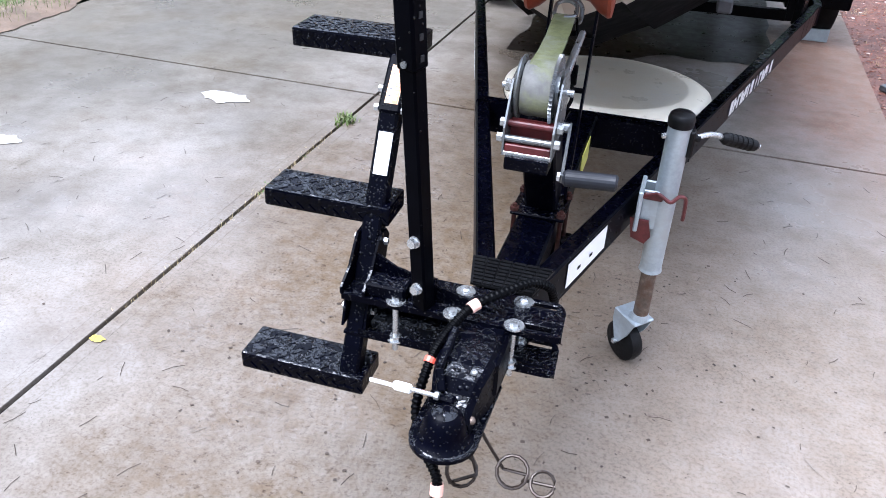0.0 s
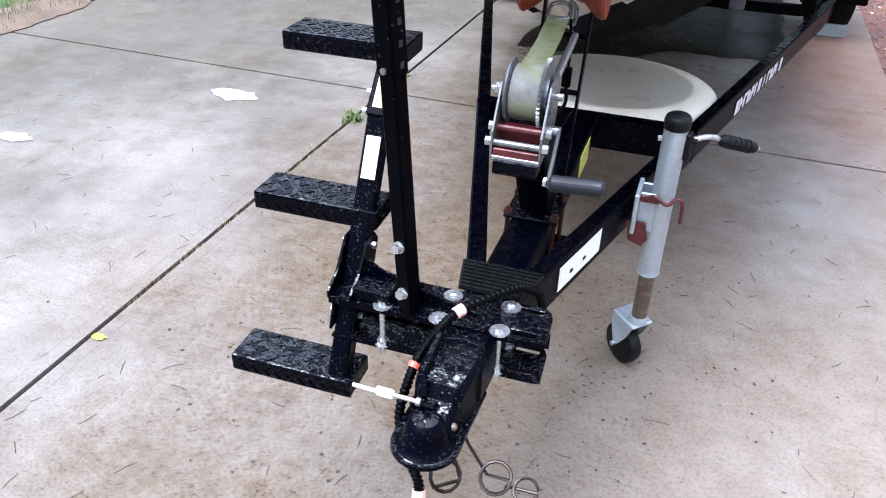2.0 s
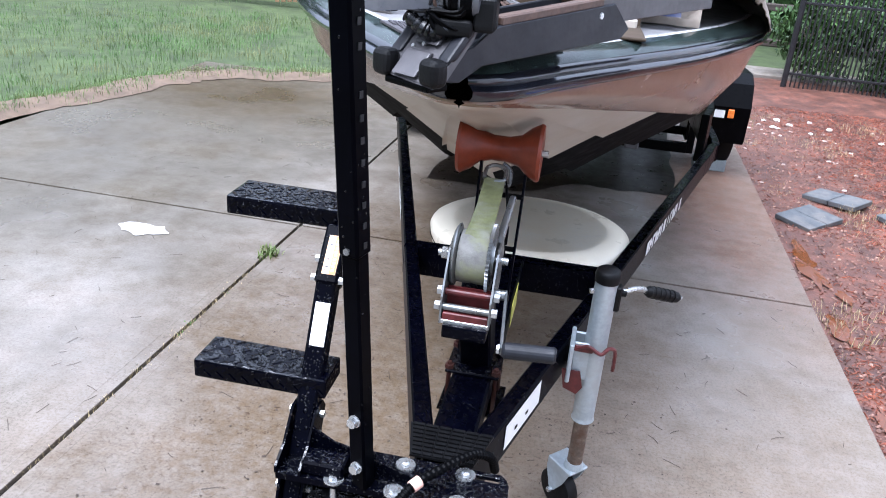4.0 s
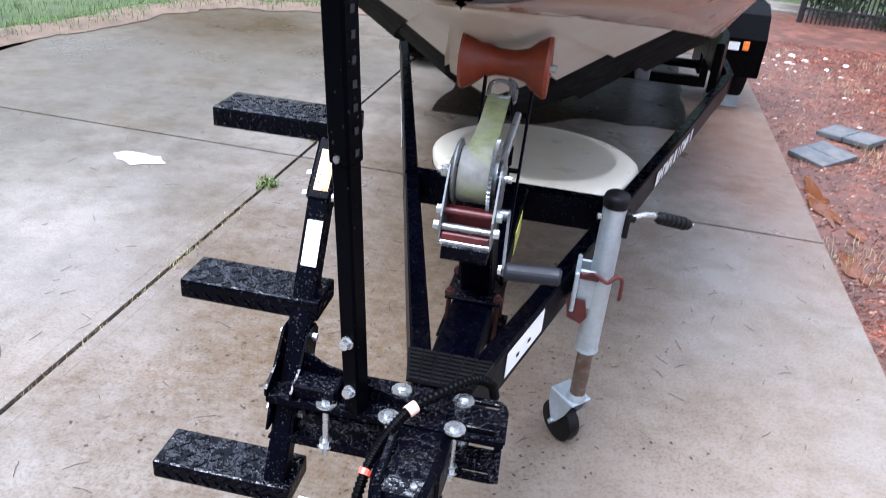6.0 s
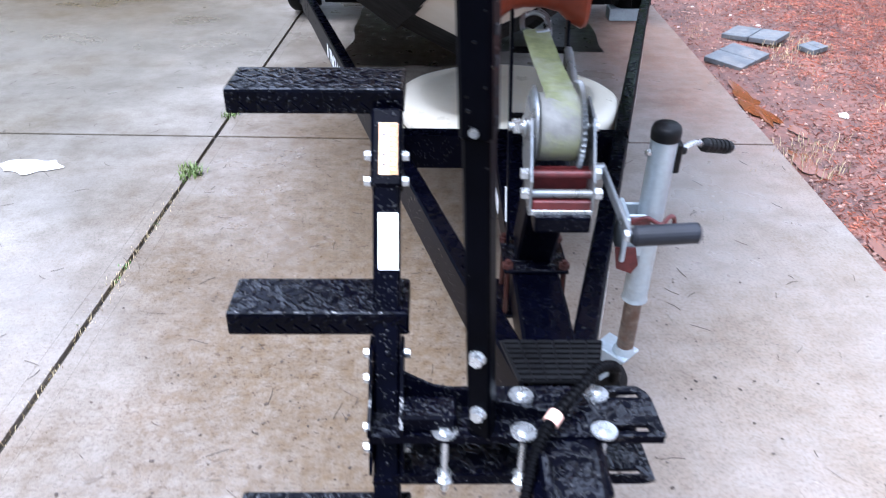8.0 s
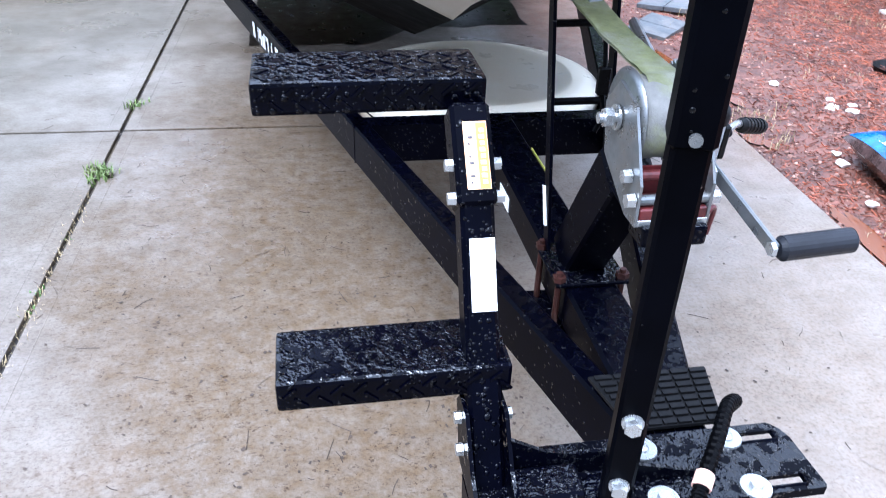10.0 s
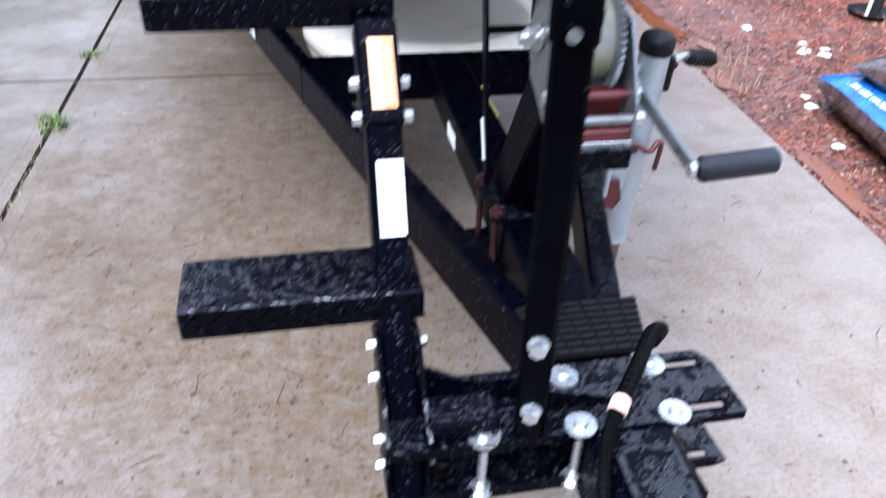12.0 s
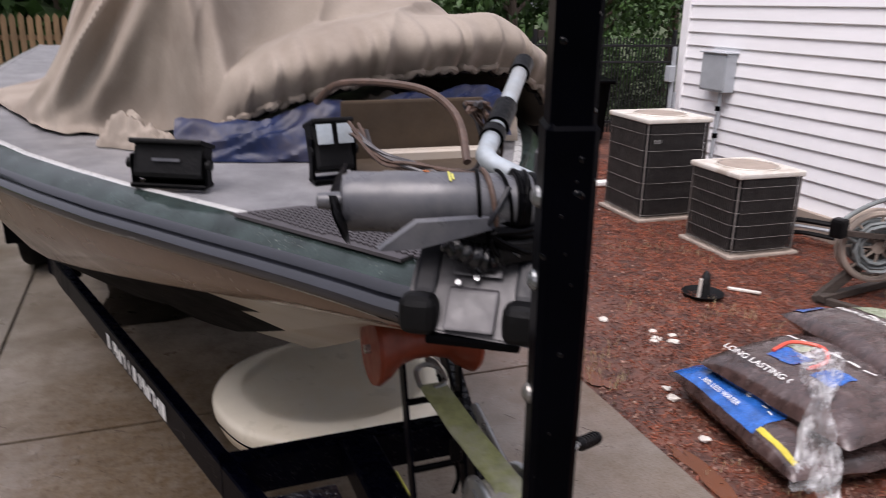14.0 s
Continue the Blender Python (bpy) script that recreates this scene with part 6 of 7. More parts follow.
shape("conduit", bm, "grey_box", ebox)
bm = B()
for z in (0.84, 0.58):
    rod(bm, (HX + 0.025, 5.585, z), (HX + 0.025, 5.585, z + 0.045), 0.026, seg=14)
shape("conduit_clamp", bm, "black_dry", ebox)
meter = thing("utility_conduit", None, "grey utility pipes running up the corner", "pipe")
bm = B()
rod(bm, (HX - 0.02, HY - 0.04, -0.05), (HX - 0.02, HY - 0.04, 1.40), 0.022, seg=12)
rod(bm, (HX - 0.02, HY - 0.11, -0.05), (HX - 0.02, HY - 0.11, 0.95), 0.014, seg=10)
shape("pipe", bm, "grey_box", meter)
bm = B(); box(bm, (HX - 0.05, HY - 0.04, 1.13), (0.07, 0.09, 0.16), None, 0.006); shape("junction", bm, "grey_box", meter)
# pipes along the foot of the wall
lines = thing("refrigerant_lines", None, "black and pale pipes along the foot of the wall", "pipe")
for k, (z, mtl, r) in enumerate(((0.10, "rubber", 0.022), (0.05, "grey_box", 0.014), (0.0, "rubber", 0.018))):
    bm = B()
    path_tube(bm, curve_points([(4.08, 4.10 - 0.05 * k, 0.10 + z), (4.32, 4.02, 0.08 + z), (HX + 0.02 - 0.03 * k, 3.6, 0.06 + z), (HX + 0.02 - 0.03 * k, 2.8, 0.05 + z), (HX + 0.02 - 0.03 * k, 1.0, 0.05 + z)], 6), r, 8)
    shape("pipe", bm, mtl, lines)

# hose reel by the wall
reel = thing("hose_reel", pose(3.84, 2.87, -0.05, 0, 0, 18) @ Matrix.Scale(0.95, 4), "dark wooden hose cart with a pale spoked wheel", "hose reel")
bm = B()
beam(bm, (-0.28, 0.30, 0.0), (0.10, -0.02, 0.52), 0.05, 0.07, 0.005); beam(bm, (-0.28, -0.30, 0.0), (0.10, -0.30, 0.50), 0.05, 0.07, 0.005)
beam(bm, (-0.34, 0.24, 0.05), (0.55, 0.10, 0.05), 0.06, 0.05, 0.005); beam(bm, (-0.30, 0.30, 0.03), (-0.26, -0.32, 0.03), 0.05, 0.05, 0.005)
beam(bm, (-0.10, -0.02, 0.50), (0.5, -0.20, 0.34), 0.04, 0.12, 0.005); beam(bm, (-0.33, 0.20, 0.53), (-0.06, 0.0, 0.50), 0.03, 0.04, 0.004)
shape("frame", bm, "grey_wood", reel)
WH = pose(-0.03, 0.08, 0.42, 90, 0, -42)
bm = B()
for z in (-0.04, 0.04):
    path_tube(bm, [WH @ Vector((0.23 * math.cos(k * math.tau / 40), 0.23 * math.sin(k * math.tau / 40), z)) for k in range(40)], 0.022, 8, True)
wheel = shape("wheel", bm, "pad", reel, "pale plastic spoked wheel")
for k in range(8):
    a = k * math.tau / 8
    bm = B()
    rod(bm, WH @ Vector((0.03 * math.cos(a), 0.03 * math.sin(a), 0.05)), WH @ Vector((0.22 * math.cos(a), 0.22 * math.sin(a), 0.04)), 0.010, seg=6)
    shape("spoke", bm, "pad", wheel)
bm = B()
lathe(bm, [(0.0, 0.06), (0.045, 0.06), (0.05, 0.0), (0.045, -0.06), (0.0, -0.06)], WH, 18)
shape("hub", bm, "pad", wheel)
bm = B()
pts = []
for k in range(150):
    a = k * 0.55
    pts.append(WH @ Vector(((0.14 + 0.03 * math.sin(k * 0.21)) * math.cos(a), (0.14 + 0.03 * math.sin(k * 0.21)) * math.sin(a), 0.10 - 0.2 * (k / 150))))
path_tube(bm, pts, 0.014, 6)
path_tube(bm, curve_points([(0.30, -0.10, 0.78), (0.05, 0.02, 0.76), (-0.18, 0.12, 0.70), (-0.33, 0.20, 0.58), (-0.22, 0.14, 0.47), (-0.05, 0.08, 0.42)], 6), 0.016, 8)
shape("hose", bm, "hosegreen", reel)
bm = B(); box(bm, (-0.33, 0.20, 0.56), (0.10, 0.09, 0.13), None, 0.02, 2); shape("nozzle_block", bm, "rubber", reel)

# ---- mulch bags ----
BG = pose(-0.125, -0.125, 0.0) @ Matrix.Scale(1.03, 4)           # where the heap of bags lies
def bag(m, w, l, h, material, seed, label, sag=0.0):
    ob = thing("mulch_bag", BG @ m, label, "mulch bag", "stacked mulch bags")
    def f(u, v, top=1):
        x, y = (u - 0.5) * w, (v - 0.5) * l
        e = max(0.0, (1 - abs(2 * u - 1) ** 3.2)) ** 0.5 * max(0.0, (1 - abs(2 * v - 1) ** 3.2)) ** 0.5
        n = 0.16 * noise.noise((x * 5 + seed, y * 5, 0)) + 0.10 * noise.noise((x * 14 + seed, y * 12, 3)) + 0.05 * noise.noise((x * 40, y * 34 + seed, 5))
        z = h * 0.5 + (h * (0.5 * e) * (1 + n) if top else -h * 0.47 * e)
        return (x * (1 + 0.03 * noise.noise((seed, y * 8, 0))), y * (1 + 0.03 * noise.noise((x * 8, seed, 0))), z + sag * (x / w) ** 2)
    bm = B()
    grid(bm, 40, 56, lambda u, v: f(u, v, 1)); grid(bm, 20, 28, lambda u, v: f(u, v, 0))
    shape("bag_body", bm, material, ob, smooth=True)
    def patch(name, u0, u1, v0, v1, mtl, lift=0.003, nm=None):
        bm = B()
        def g(a, c):
            p = Vector(f(u0 + (u1 - u0) * a, v0 + (v1 - v0) * c, 1)); p.z += lift; return p
        grid(bm, 16, 16, g)
        return shape(name, bm, mtl, ob, smooth=True)
    def text(body, u, v, size, mtl, rz, lift=0.006):
        cu = bpy.data.curves.new("lettering", "FONT"); cu.body = body; cu.size = size; cu.extrude = 0.0006; cu.align_x = "CENTER"
        t = new("lettering", cu)
        cu.materials.append(M[mtl])
        p0 = Vector(f(u, v, 1)); pu = Vector(f(min(1, u + 0.05), v, 1)); pv = Vector(f(u, min(1, v + 0.05), 1))
        n = (pu - p0).cross(pv - p0).normalized()
        along = (p0 - pv).normalized() if rz < 0 else (pv - p0).normalized()
        q = Matrix((along, n.cross(along), n)).transposed().to_4x4()
        t.parent = ob
        t.matrix_parent_inverse = Matrix()
        t.matrix_basis = Matrix.Translation(p0 + n * (lift + 0.006)) @ q
    return ob, patch, text
b1, patch, text = bag(pose(2.07, 1.85, -0.03, 0, 0, -6), 0.54, 0.90, 0.19, "bag_brown", 1.0, "brown and blue plastic mulch bag lying lowest")
patch("blue_panel", 0.03, 0.55, 0.30, 0.97, "bag_blue"); patch("green_panel", 0.30, 0.55, 0.70, 0.96, "bag_green", 0.005); patch("yellow_stripe", 0.06, 0.10, 0.05, 0.30, "bag_yellow", 0.005)
text("USE 30% LESS WATER", 0.085, 0.66, 0.037, "label_white", -90)
for k in range(9):
    patch("print_bar", 0.22 + 0.02 * (k % 3), 0.232 + 0.02 * (k % 3), 0.34 + k * 0.055, 0.37 + k * 0.055, "label_white", 0.006)
b2, patch, text = bag(pose(2.24, 1.80, 0.11, 0, -3, 4), 0.64, 0.80, 0.19, "bag_brown", 4.0, "brown plastic mulch bag with white lettering")
text("LONG LASTING COLOR", 0.13, 0.60, 0.046, "label_white", -90)
patch("blue_panel", 0.30, 0.50, 0.56, 0.74, "bag_blue"); patch("green_seal", 0.52, 0.66, 0.66, 0.80, "bag_green"); patch("blue_panel", 0.28, 0.50, 0.30, 0.44, "bag_blue")
for k in range(6):
    patch("print_bar", 0.66, 0.676, 0.30 + k * 0.1, 0.375 + k * 0.1, "label_white", 0.006)
b3, patch, text = bag(pose(2.74, 1.82, 0.16, 0, 4, -9), 0.66, 0.96, 0.20, "bag_brown", 7.0, "topmost brown plastic mulch bag with green band")
patch("green_panel", 0.50, 0.96, 0.45, 0.96, "bag_green"); patch("blue_panel", 0.60, 0.82, 0.40, 0.60, "bag_blue", 0.005); patch("blue_tip", 0.08, 0.26, 0.90, 0.99, "bag_blue", 0.005)
text("DEEP FOREST BROWN", 0.30, 0.62, 0.050, "label_white", -90)
for k in range(7):
    patch("print_bar", 0.385, 0.40, 0.20 + k * 0.09, 0.27 + k * 0.09, "label_white", 0.006)
b4, patch, text = bag(pose(2.52, 1.42, -0.03, 0, 0, -24), 0.56, 0.84, 0.19, "bag_brown", 9.0, "brown plastic mulch bag with yellow seal")
patch("yellow_seal", 0.12, 0.24, 0.70, 0.82, "bag_yellow"); patch("green_panel", 0.5, 0.9, 0.4, 0.9, "bag_green")
for k in range(7):
    patch("print_bar", 0.30, 0.315, 0.25 + k * 0.08, 0.31 + k * 0.08, "label_white", 0.006)
WRAP = curve_points([(2.27, 1.88, 0.318), (2.16, 1.76, 0.330), (2.04, 1.63, 0.310), (1.95, 1.54, 0.235), (1.88, 1.45, 0.12), (1.82, 1.38, 0.02)], 10)
def wrap_point(u, v):
    k = v * (len(WRAP) - 1)
    i = min(int(k), len(WRAP) - 2)
    c = WRAP[i].lerp(WRAP[i + 1], k - i)
    w = 0.17 - 0.10 * math.exp(-((v - 0.55) / 0.16) ** 2) + 0.03 * noise.noise((v * 4, 1, 0))
    lift = 0.05 * (0.35 - abs(noise.noise((u * 3.2 + v * 3, v * 3.4, 2)))) + 0.035 * (0.35 - abs(noise.noise((u * 7 - v * 4, v * 7, 5)))) + 0.05 * (1 - (2 * u - 1) ** 2) * math.exp(-((v - 0.55) / 0.2) ** 2)
    side = (u - 0.5) * w + 0.02 * noise.noise((v * 7, u * 2, 9))
    return BG @ Vector((c.x + 0.73 * side - 0.3 * lift, c.y - 0.69 * side - 0.3 * lift, max(0.0, c.z + lift)))
bm = B()
grid(bm, 60, 70, wrap_point)
tagged(shape("plastic_wrap", bm, "film", smooth=True), "crumpled clear plastic wrap lying over the bags", "plastic wrap")
bm = B()
path_tube(bm, curve_points([BG @ Vector(p) for p in [(2.12, 1.98, 0.300), (2.24, 2.00, 0.315), (2.33, 1.92, 0.312), (2.24, 1.80, 0.315), (2.12, 1.78, 0.305)]], 6), 0.009, 6)
tagged(shape("red_tie", bm, "red_tape"), "red tie lying in the plastic wrap", "tie")
bm = B()
lathe(bm, [(0.07, 0.0), (0.105, 0.16), (0.115, 0.165), (0.115, 0.195), (0.10, 0.195), (0.095, 0.165), (0.0, 0.12)], BG @ pose(2.16, 1.02, -0.03), 28)
tagged(shape("flower_pot", bm, "terracotta", smooth=True), "orange terracotta pot beside the mulch bags", "pot")

# saucer with stump
pot = thing("plant_saucer", pose(2.80, 3.31, -0.03), "black plastic saucer holding a dark stump", "saucer")
bm = B(); lathe(bm, [(0.0, 0.004), (0.09, 0.004), (0.125, 0.03), (0.135, 0.032), (0.13, 0.02), (0.095, -0.006), (0.0, -0.006)], None, 36); shape("saucer", bm, "rubber", pot, smooth=True)
bm = B(); lathe(bm, [(0.038, 0.0), (0.035, 0.10), (0.028, 0.14), (0.012, 0.175), (0.0, 0.18)], pose(0.01, 0, 0), 14, lambda a, z, r: 0.15 * noise.noise((math.cos(a), math.sin(a), z * 9))); shape("stump", bm, "ac_core", pot)
bm = B(); rod(bm, (-0.04, -0.01, 0.0), (-0.035, -0.01, 0.13), 0.011, seg=8); shape("white_stake", bm, "litter", pot)
# pavers
def paver(x, y, rz, w, l):
    bm = B()
    for a in (-1, 1):
        box(bm, (a * w / 4, 0, 0.012), (w / 2 - 0.006, l, 0.035), pose(x, y, -0.03, 3, -4, rz), 0.006, 2)
    tagged(shape("paver", bm, "slate"), "dark slate paver lying loose on the soil", "paver", "loose slate pavers")
paver(1.69, 4.18, 43, 0.36, 0.27)
paver(1.99, 4.72, -42, 0.40, 0.25)
paver(2.28, 4.42, 30, 0.16, 0.13)
# pale downpipes and litter on the soil
def stick(p0, p1, r, mtl, name, label):
    bm = B(); beam(bm, p0, p1, r, r * 0.8, r * 0.2); tagged(shape(name, bm, mtl), label, name.replace("_", " "))
stick((3.93, 8.0, -0.01), (4.03, 6.8, -0.01), 0.07, "label_white", "downpipe", "white downpipe lying on the soil")
stick((3.71, 6.42, -0.01), (3.985, 6.31, 0.01), 0.08, "label_white", "downpipe", "short white downpipe lying beside the bed")
stick((3.05, 3.37, -0.02), (3.20, 3.22, -0.02), 0.025, "litter", "wood_strip", "pale strip of wood on the mulch")
rnd = random.Random(21)
for x, y in [(2.16, 2.94), (2.20, 2.97), (2.32, 2.98), (2.27, 2.90), (2.24, 3.06), (1.88, 2.42), (1.85, 2.32), (2.05, 3.32), (1.75, 1.95), (2.0, 7.3), (2.2, 7.5), (2.35, 7.2), (2.6, 7.5), (2.1, 7.7), (2.45, 7.75), (1.95, 7.6), (3.2, 6.9), (3.0, 7.1)]:
    x, y = x * 0.955, y * 0.965 - 0.05
    bm = B()
    bmesh.ops.create_icosphere(bm, subdivisions=2, radius=0.022 + 0.012 * rnd.random())
    for v in bm.verts:
        v.co *= 1 + 0.5 * noise.noise(v.co * 40 + Vector((x, y, 0)))
        v.co.z *= 0.5
    tagged(shape("pebble", bm, "litter", m=pose(x, y, -0.025, 0, 0, rnd.uniform(0, 180))), "pale scrap lying on the red mulch", "pebble", "pale scraps on the mulch")

# muddy puddles along the concrete edge
for k, (x, y, a, c, rz) in enumerate([(1.53, 3.35, 0.080, 0.40, 5), (1.525, 2.56, 0.055, 0.22, 8), (1.515, 1.58, 0.050, 0.42, 2), (1.63, 2.94, 0.04, 0.10, 20)]):
    bm = B()
    def puddle_point(u, v):
        t = u * math.tau
        r = v * (0.75 + 0.45 * noise.noise((math.cos(t) * 1.5 + k * 5, math.sin(t) * 1.5, 0)) + 0.12 * noise.noise((math.cos(t) * 4, math.sin(t) * 4 + k, 7)))
        return (a * math.cos(t) * r + 0.5 * a * noise.noise((k, math.sin(t) * 2, 3)) * v, c * math.sin(t) * r, yard_z(x + a * math.cos(t) * r, y + c * math.sin(t) * r) + 0.011)
    grid(bm, 72, 3, puddle_point)
    if sum(f.normal.z for f in bm.faces) < 0:
        bmesh.ops.reverse_faces(bm, faces=bm.faces[:])
    tagged(shape("puddle", bm, "puddle", m=pose(x, y, 0.0, 0, 0, rz * 0.5)), "rusty brown puddle along the concrete edge", "puddle", kind="structure")

# dark sheet standing in for deep shade on the wet concrete under the boat
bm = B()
def under_boat_point(u, v):
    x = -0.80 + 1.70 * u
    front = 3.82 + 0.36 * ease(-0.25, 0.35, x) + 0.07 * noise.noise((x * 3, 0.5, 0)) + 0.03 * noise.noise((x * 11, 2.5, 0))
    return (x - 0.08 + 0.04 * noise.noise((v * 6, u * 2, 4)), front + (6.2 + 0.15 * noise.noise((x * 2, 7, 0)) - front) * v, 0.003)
grid(bm, 80, 30, under_boat_point)
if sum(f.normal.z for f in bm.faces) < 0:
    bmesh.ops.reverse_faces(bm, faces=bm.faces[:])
tagged(shape("puddle", bm, "dark_water"), "dark sheet laid for the shade on wet concrete under the boat", "puddle", kind="structure")

# ---- fences, bins and trees behind ----
FAR = pose(0, 0.04, 0) @ Matrix.Scale(0.872, 4)
fence = thing("metal_fence", FAR, "black metal picket fence beyond the house corner", "fence")
me_bar = None
bm = B()
for z in (0.15, 1.15, 1.42):
    beam(bm, (2.8, 11.05, z), (8.1, 10.85, z), 0.03, 0.035, 0.003)
shape("fence_rail", bm, "fence_black", fence)
for k in range(84):
    if me_bar is None:
        bm = B(); box(bm, (0, 0, 0.75), (0.020, 0.018, 1.6)); ob = shape("picket", bm, "fence_black", fence); me_bar = ob.data
    else:
        ob = new("picket", me_bar); ob.parent = fence
    ob.location = (2.85 + k * 0.0625, 11.05 - 0.2 * k * 0.0625 / 5.3, 0)
for x in (2.8, 5.3, 8.0):
    bm = B(); box(bm, (x, 11.0, 0.80), (0.06, 0.06, 1.75), None, 0.004); shape("fence_post", bm, "fence_black", fence)
def wheelie_bin(x, y, rz):
    b = thing("wheeled_bin", FAR @ pose(x, y, -0.03, 0, 0, rz), "black plastic wheeled bin by the fence", "bin", "bins by the fence")
    bm = B(); prism(bm, [(-0.24, -0.27), (0.24, -0.27), (0.24, 0.27), (-0.24, 0.27)], 0.03, 0.95)
    for v in bm.verts:
        if v.co.z > 0.5: v.co.x *= 1.2; v.co.y *= 1.2
    bmesh.ops.bevel(bm, geom=bm.edges[:], offset=0.02, segments=2, affect="EDGES"); shape("bin_body", bm, "black_dry", b)
    bm = B(); box(bm, (0, -0.02, 0.985), (0.62, 0.70, 0.06), pose(0, 0, 0, 4), 0.02, 2); shape("bin_lid", bm, "black_dry", b)
    bm = B(); rod(bm, (-0.2, 0.36, 0.95), (0.2, 0.36, 0.95), 0.015, seg=8); shape("bin_handle", bm, "black_dry", b)
    for s in (-1, 1):
        bm = B(); rod(bm, (s * 0.2, 0.28, 0.12), (s * 0.26, 0.28, 0.12), 0.12, seg=18); shape("bin_wheel", bm, "rubber", b)
wheelie_bin(5.12, 10.3, 8)
wheelie_bin(5.86, 10.25, -5)
wood = thing("wooden_fence", FAR, "tall brown wooden picket fence behind the boat", "fence")
me_bar = None
for k in range(70):
    if me_bar is None:
        bm = B(); prism(bm, [(-0.045, 0.0), (0.045, 0.0), (0.045, 1.72), (0.0, 1.78), (-0.045, 1.72)], -0.01, 0.01, Matrix(((1, 0, 0, 0), (0, 0, 1, 0), (0, 1, 0, 0), (0, 0, 0, 1)))); ob = shape("picket", bm, "wood", wood); me_bar = ob.data
    else:
        ob = new("picket", me_bar); ob.parent = wood
    ob.location = (-9.5 + k * 0.135, 14.6 + 0.006 * ((k * 7) % 5), -0.05 + 0.012 * ((k * 5) % 4))
bm = B()
for z in (0.35, 1.35):
    beam(bm, (-9.6, 14.66, z), (0.0, 14.66, z), 0.04, 0.09, 0.004)
shape("fence_rail", bm, "wood", wood)
split = thing("rail_fence", FAR, "dark split rail fence overgrown with vines", "fence")
for x in (1.2, 3.85, 6.4):
    bm = B(); box(bm, (x, 13.0, 0.75), (0.16, 0.16, 1.7), None, 0.02, 2); shape("fence_post", bm, "grey_wood", split)
for z in (0.33, 0.90):
    bm = B(); beam(bm, (-0.5, 13.03, z), (6.4, 12.97, z + 0.02), 0.06, 0.13, 0.02); shape("fence_rail", bm, "grey_wood", split)

def leaves(bm, c, r, n, size, rnd, squash=0.8):
    for _ in range(n):
        d = Vector((rnd.gauss(0, 1), rnd.gauss(0, 1), rnd.gauss(0, 1))).normalized() * r * rnd.random() ** 0.4
        d.z *= squash
        p = Vector(c) + d
        q = Euler((rnd.uniform(0, 6), rnd.uniform(0, 6), rnd.uniform(0, 6))).to_matrix()
        s = size * rnd.uniform(0.6, 1.3)
        bm.faces.new([bm.verts.new(p + q @ Vector(v) * s) for v in ((-0.5, 0, 0), (0, -0.28, 0.05), (0.55, 0, 0), (0, 0.28, 0.05))])
def tree(x, y, h, seed):
    rnd = random.Random(seed)
    t = thing("tree", FAR @ pose(x, y, -0.1), "leafy green tree behind the fence", "tree", "trees behind the fence")
    bm = B()
    tips = []
    path_tube(bm, [(0.05 * math.sin(k), 0.04 * math.cos(k * 1.3), h * 0.75 * k / 6) for k in range(7)], [0.16 * (1 - k / 8) for k in range(7)], 9)
    for k in range(11):
        a, z = rnd.uniform(0, 6.28), h * rnd.uniform(0.22, 0.72)
        l = h * rnd.uniform(0.22, 0.40)
        e = (l * math.cos(a), l * math.sin(a), z + l * rnd.uniform(0.1, 0.6))
        path_tube(bm, curve_points([(0, 0, z), (e[0] * 0.5, e[1] * 0.5, z + (e[2] - z) * 0.65), e], 4), [0.05 - 0.0045 * i for i in range(9)], 6)
        tips += [e, (e[0] * 0.6, e[1] * 0.6, z + (e[2] - z) * 0.8)]
    shape("trunk", bm, "bark", t)
    bm = B()
    for e in tips + [(0, 0, h * 0.8), (0.3, 0.2, h * 0.9)]:
        leaves(bm, e, h * rnd.uniform(0.10, 0.19), 330, 0.15, rnd)
    shape("crown", bm, "leaf", t)
for i, (x, y, h) in enumerate([(6.0, 13.5, 5.5), (8.5, 14.5, 6.5), (4.2, 16.5, 6.0), (1.5, 19.0, 7.0), (-2.5, 19.5, 7.5), (-6.5, 19.0, 7.0), (-10.0, 17.0, 6.5), (11.5, 16.0, 7.0), (-13.5, 14.0, 6.5), (-15.0, 9.0, 6.0)]):
    tree(x, y, h, 30 + i)
bm = B()
rnd = random.Random(77)
for k in range(12):
    leaves(bm, (3.55 + rnd.uniform(-0.35, 0.5), 12.85 + rnd.uniform(-0.1, 0.1), rnd.uniform(0.1, 1.5)), 0.16, 26, 0.085, rnd)
WOODS = B()
for k in range(150):                                   # the dense woods beyond the lawn
    a = rnd.uniform(0.0, 1.0)
    leaves(WOODS, (-24 + 40 * a + rnd.gauss(0, 0.6), 23 + 2.0 * math.sin(a * 9) - 9 * max(0.0, 0.22 - a) / 0.22 + rnd.gauss(0, 0.8), rnd.uniform(0.2, 6.5)), 1.7, 60, 0.75, rnd)
for k in range(130):                                   # unseen woods added round the open sides to cut low sky light
    a = k / 130
    c = (-27 + rnd.gauss(0, 0.8), 22 - 50 * a * 1.6, 0) if a < 0.62 else (-27 + 60 * (a - 0.62) / 0.38, -27 + rnd.gauss(0, 0.8), 0)
    leaves(WOODS, (c[0], c[1], rnd.uniform(0.2, 6.0)), 2.0, 60, 0.9, rnd)
tagged(shape("woods", WOODS, "leaf", m=FAR), "dense dark green woods beyond the lawn, with an unseen added ring", "woods", kind="stuff")
HEDGE = B()
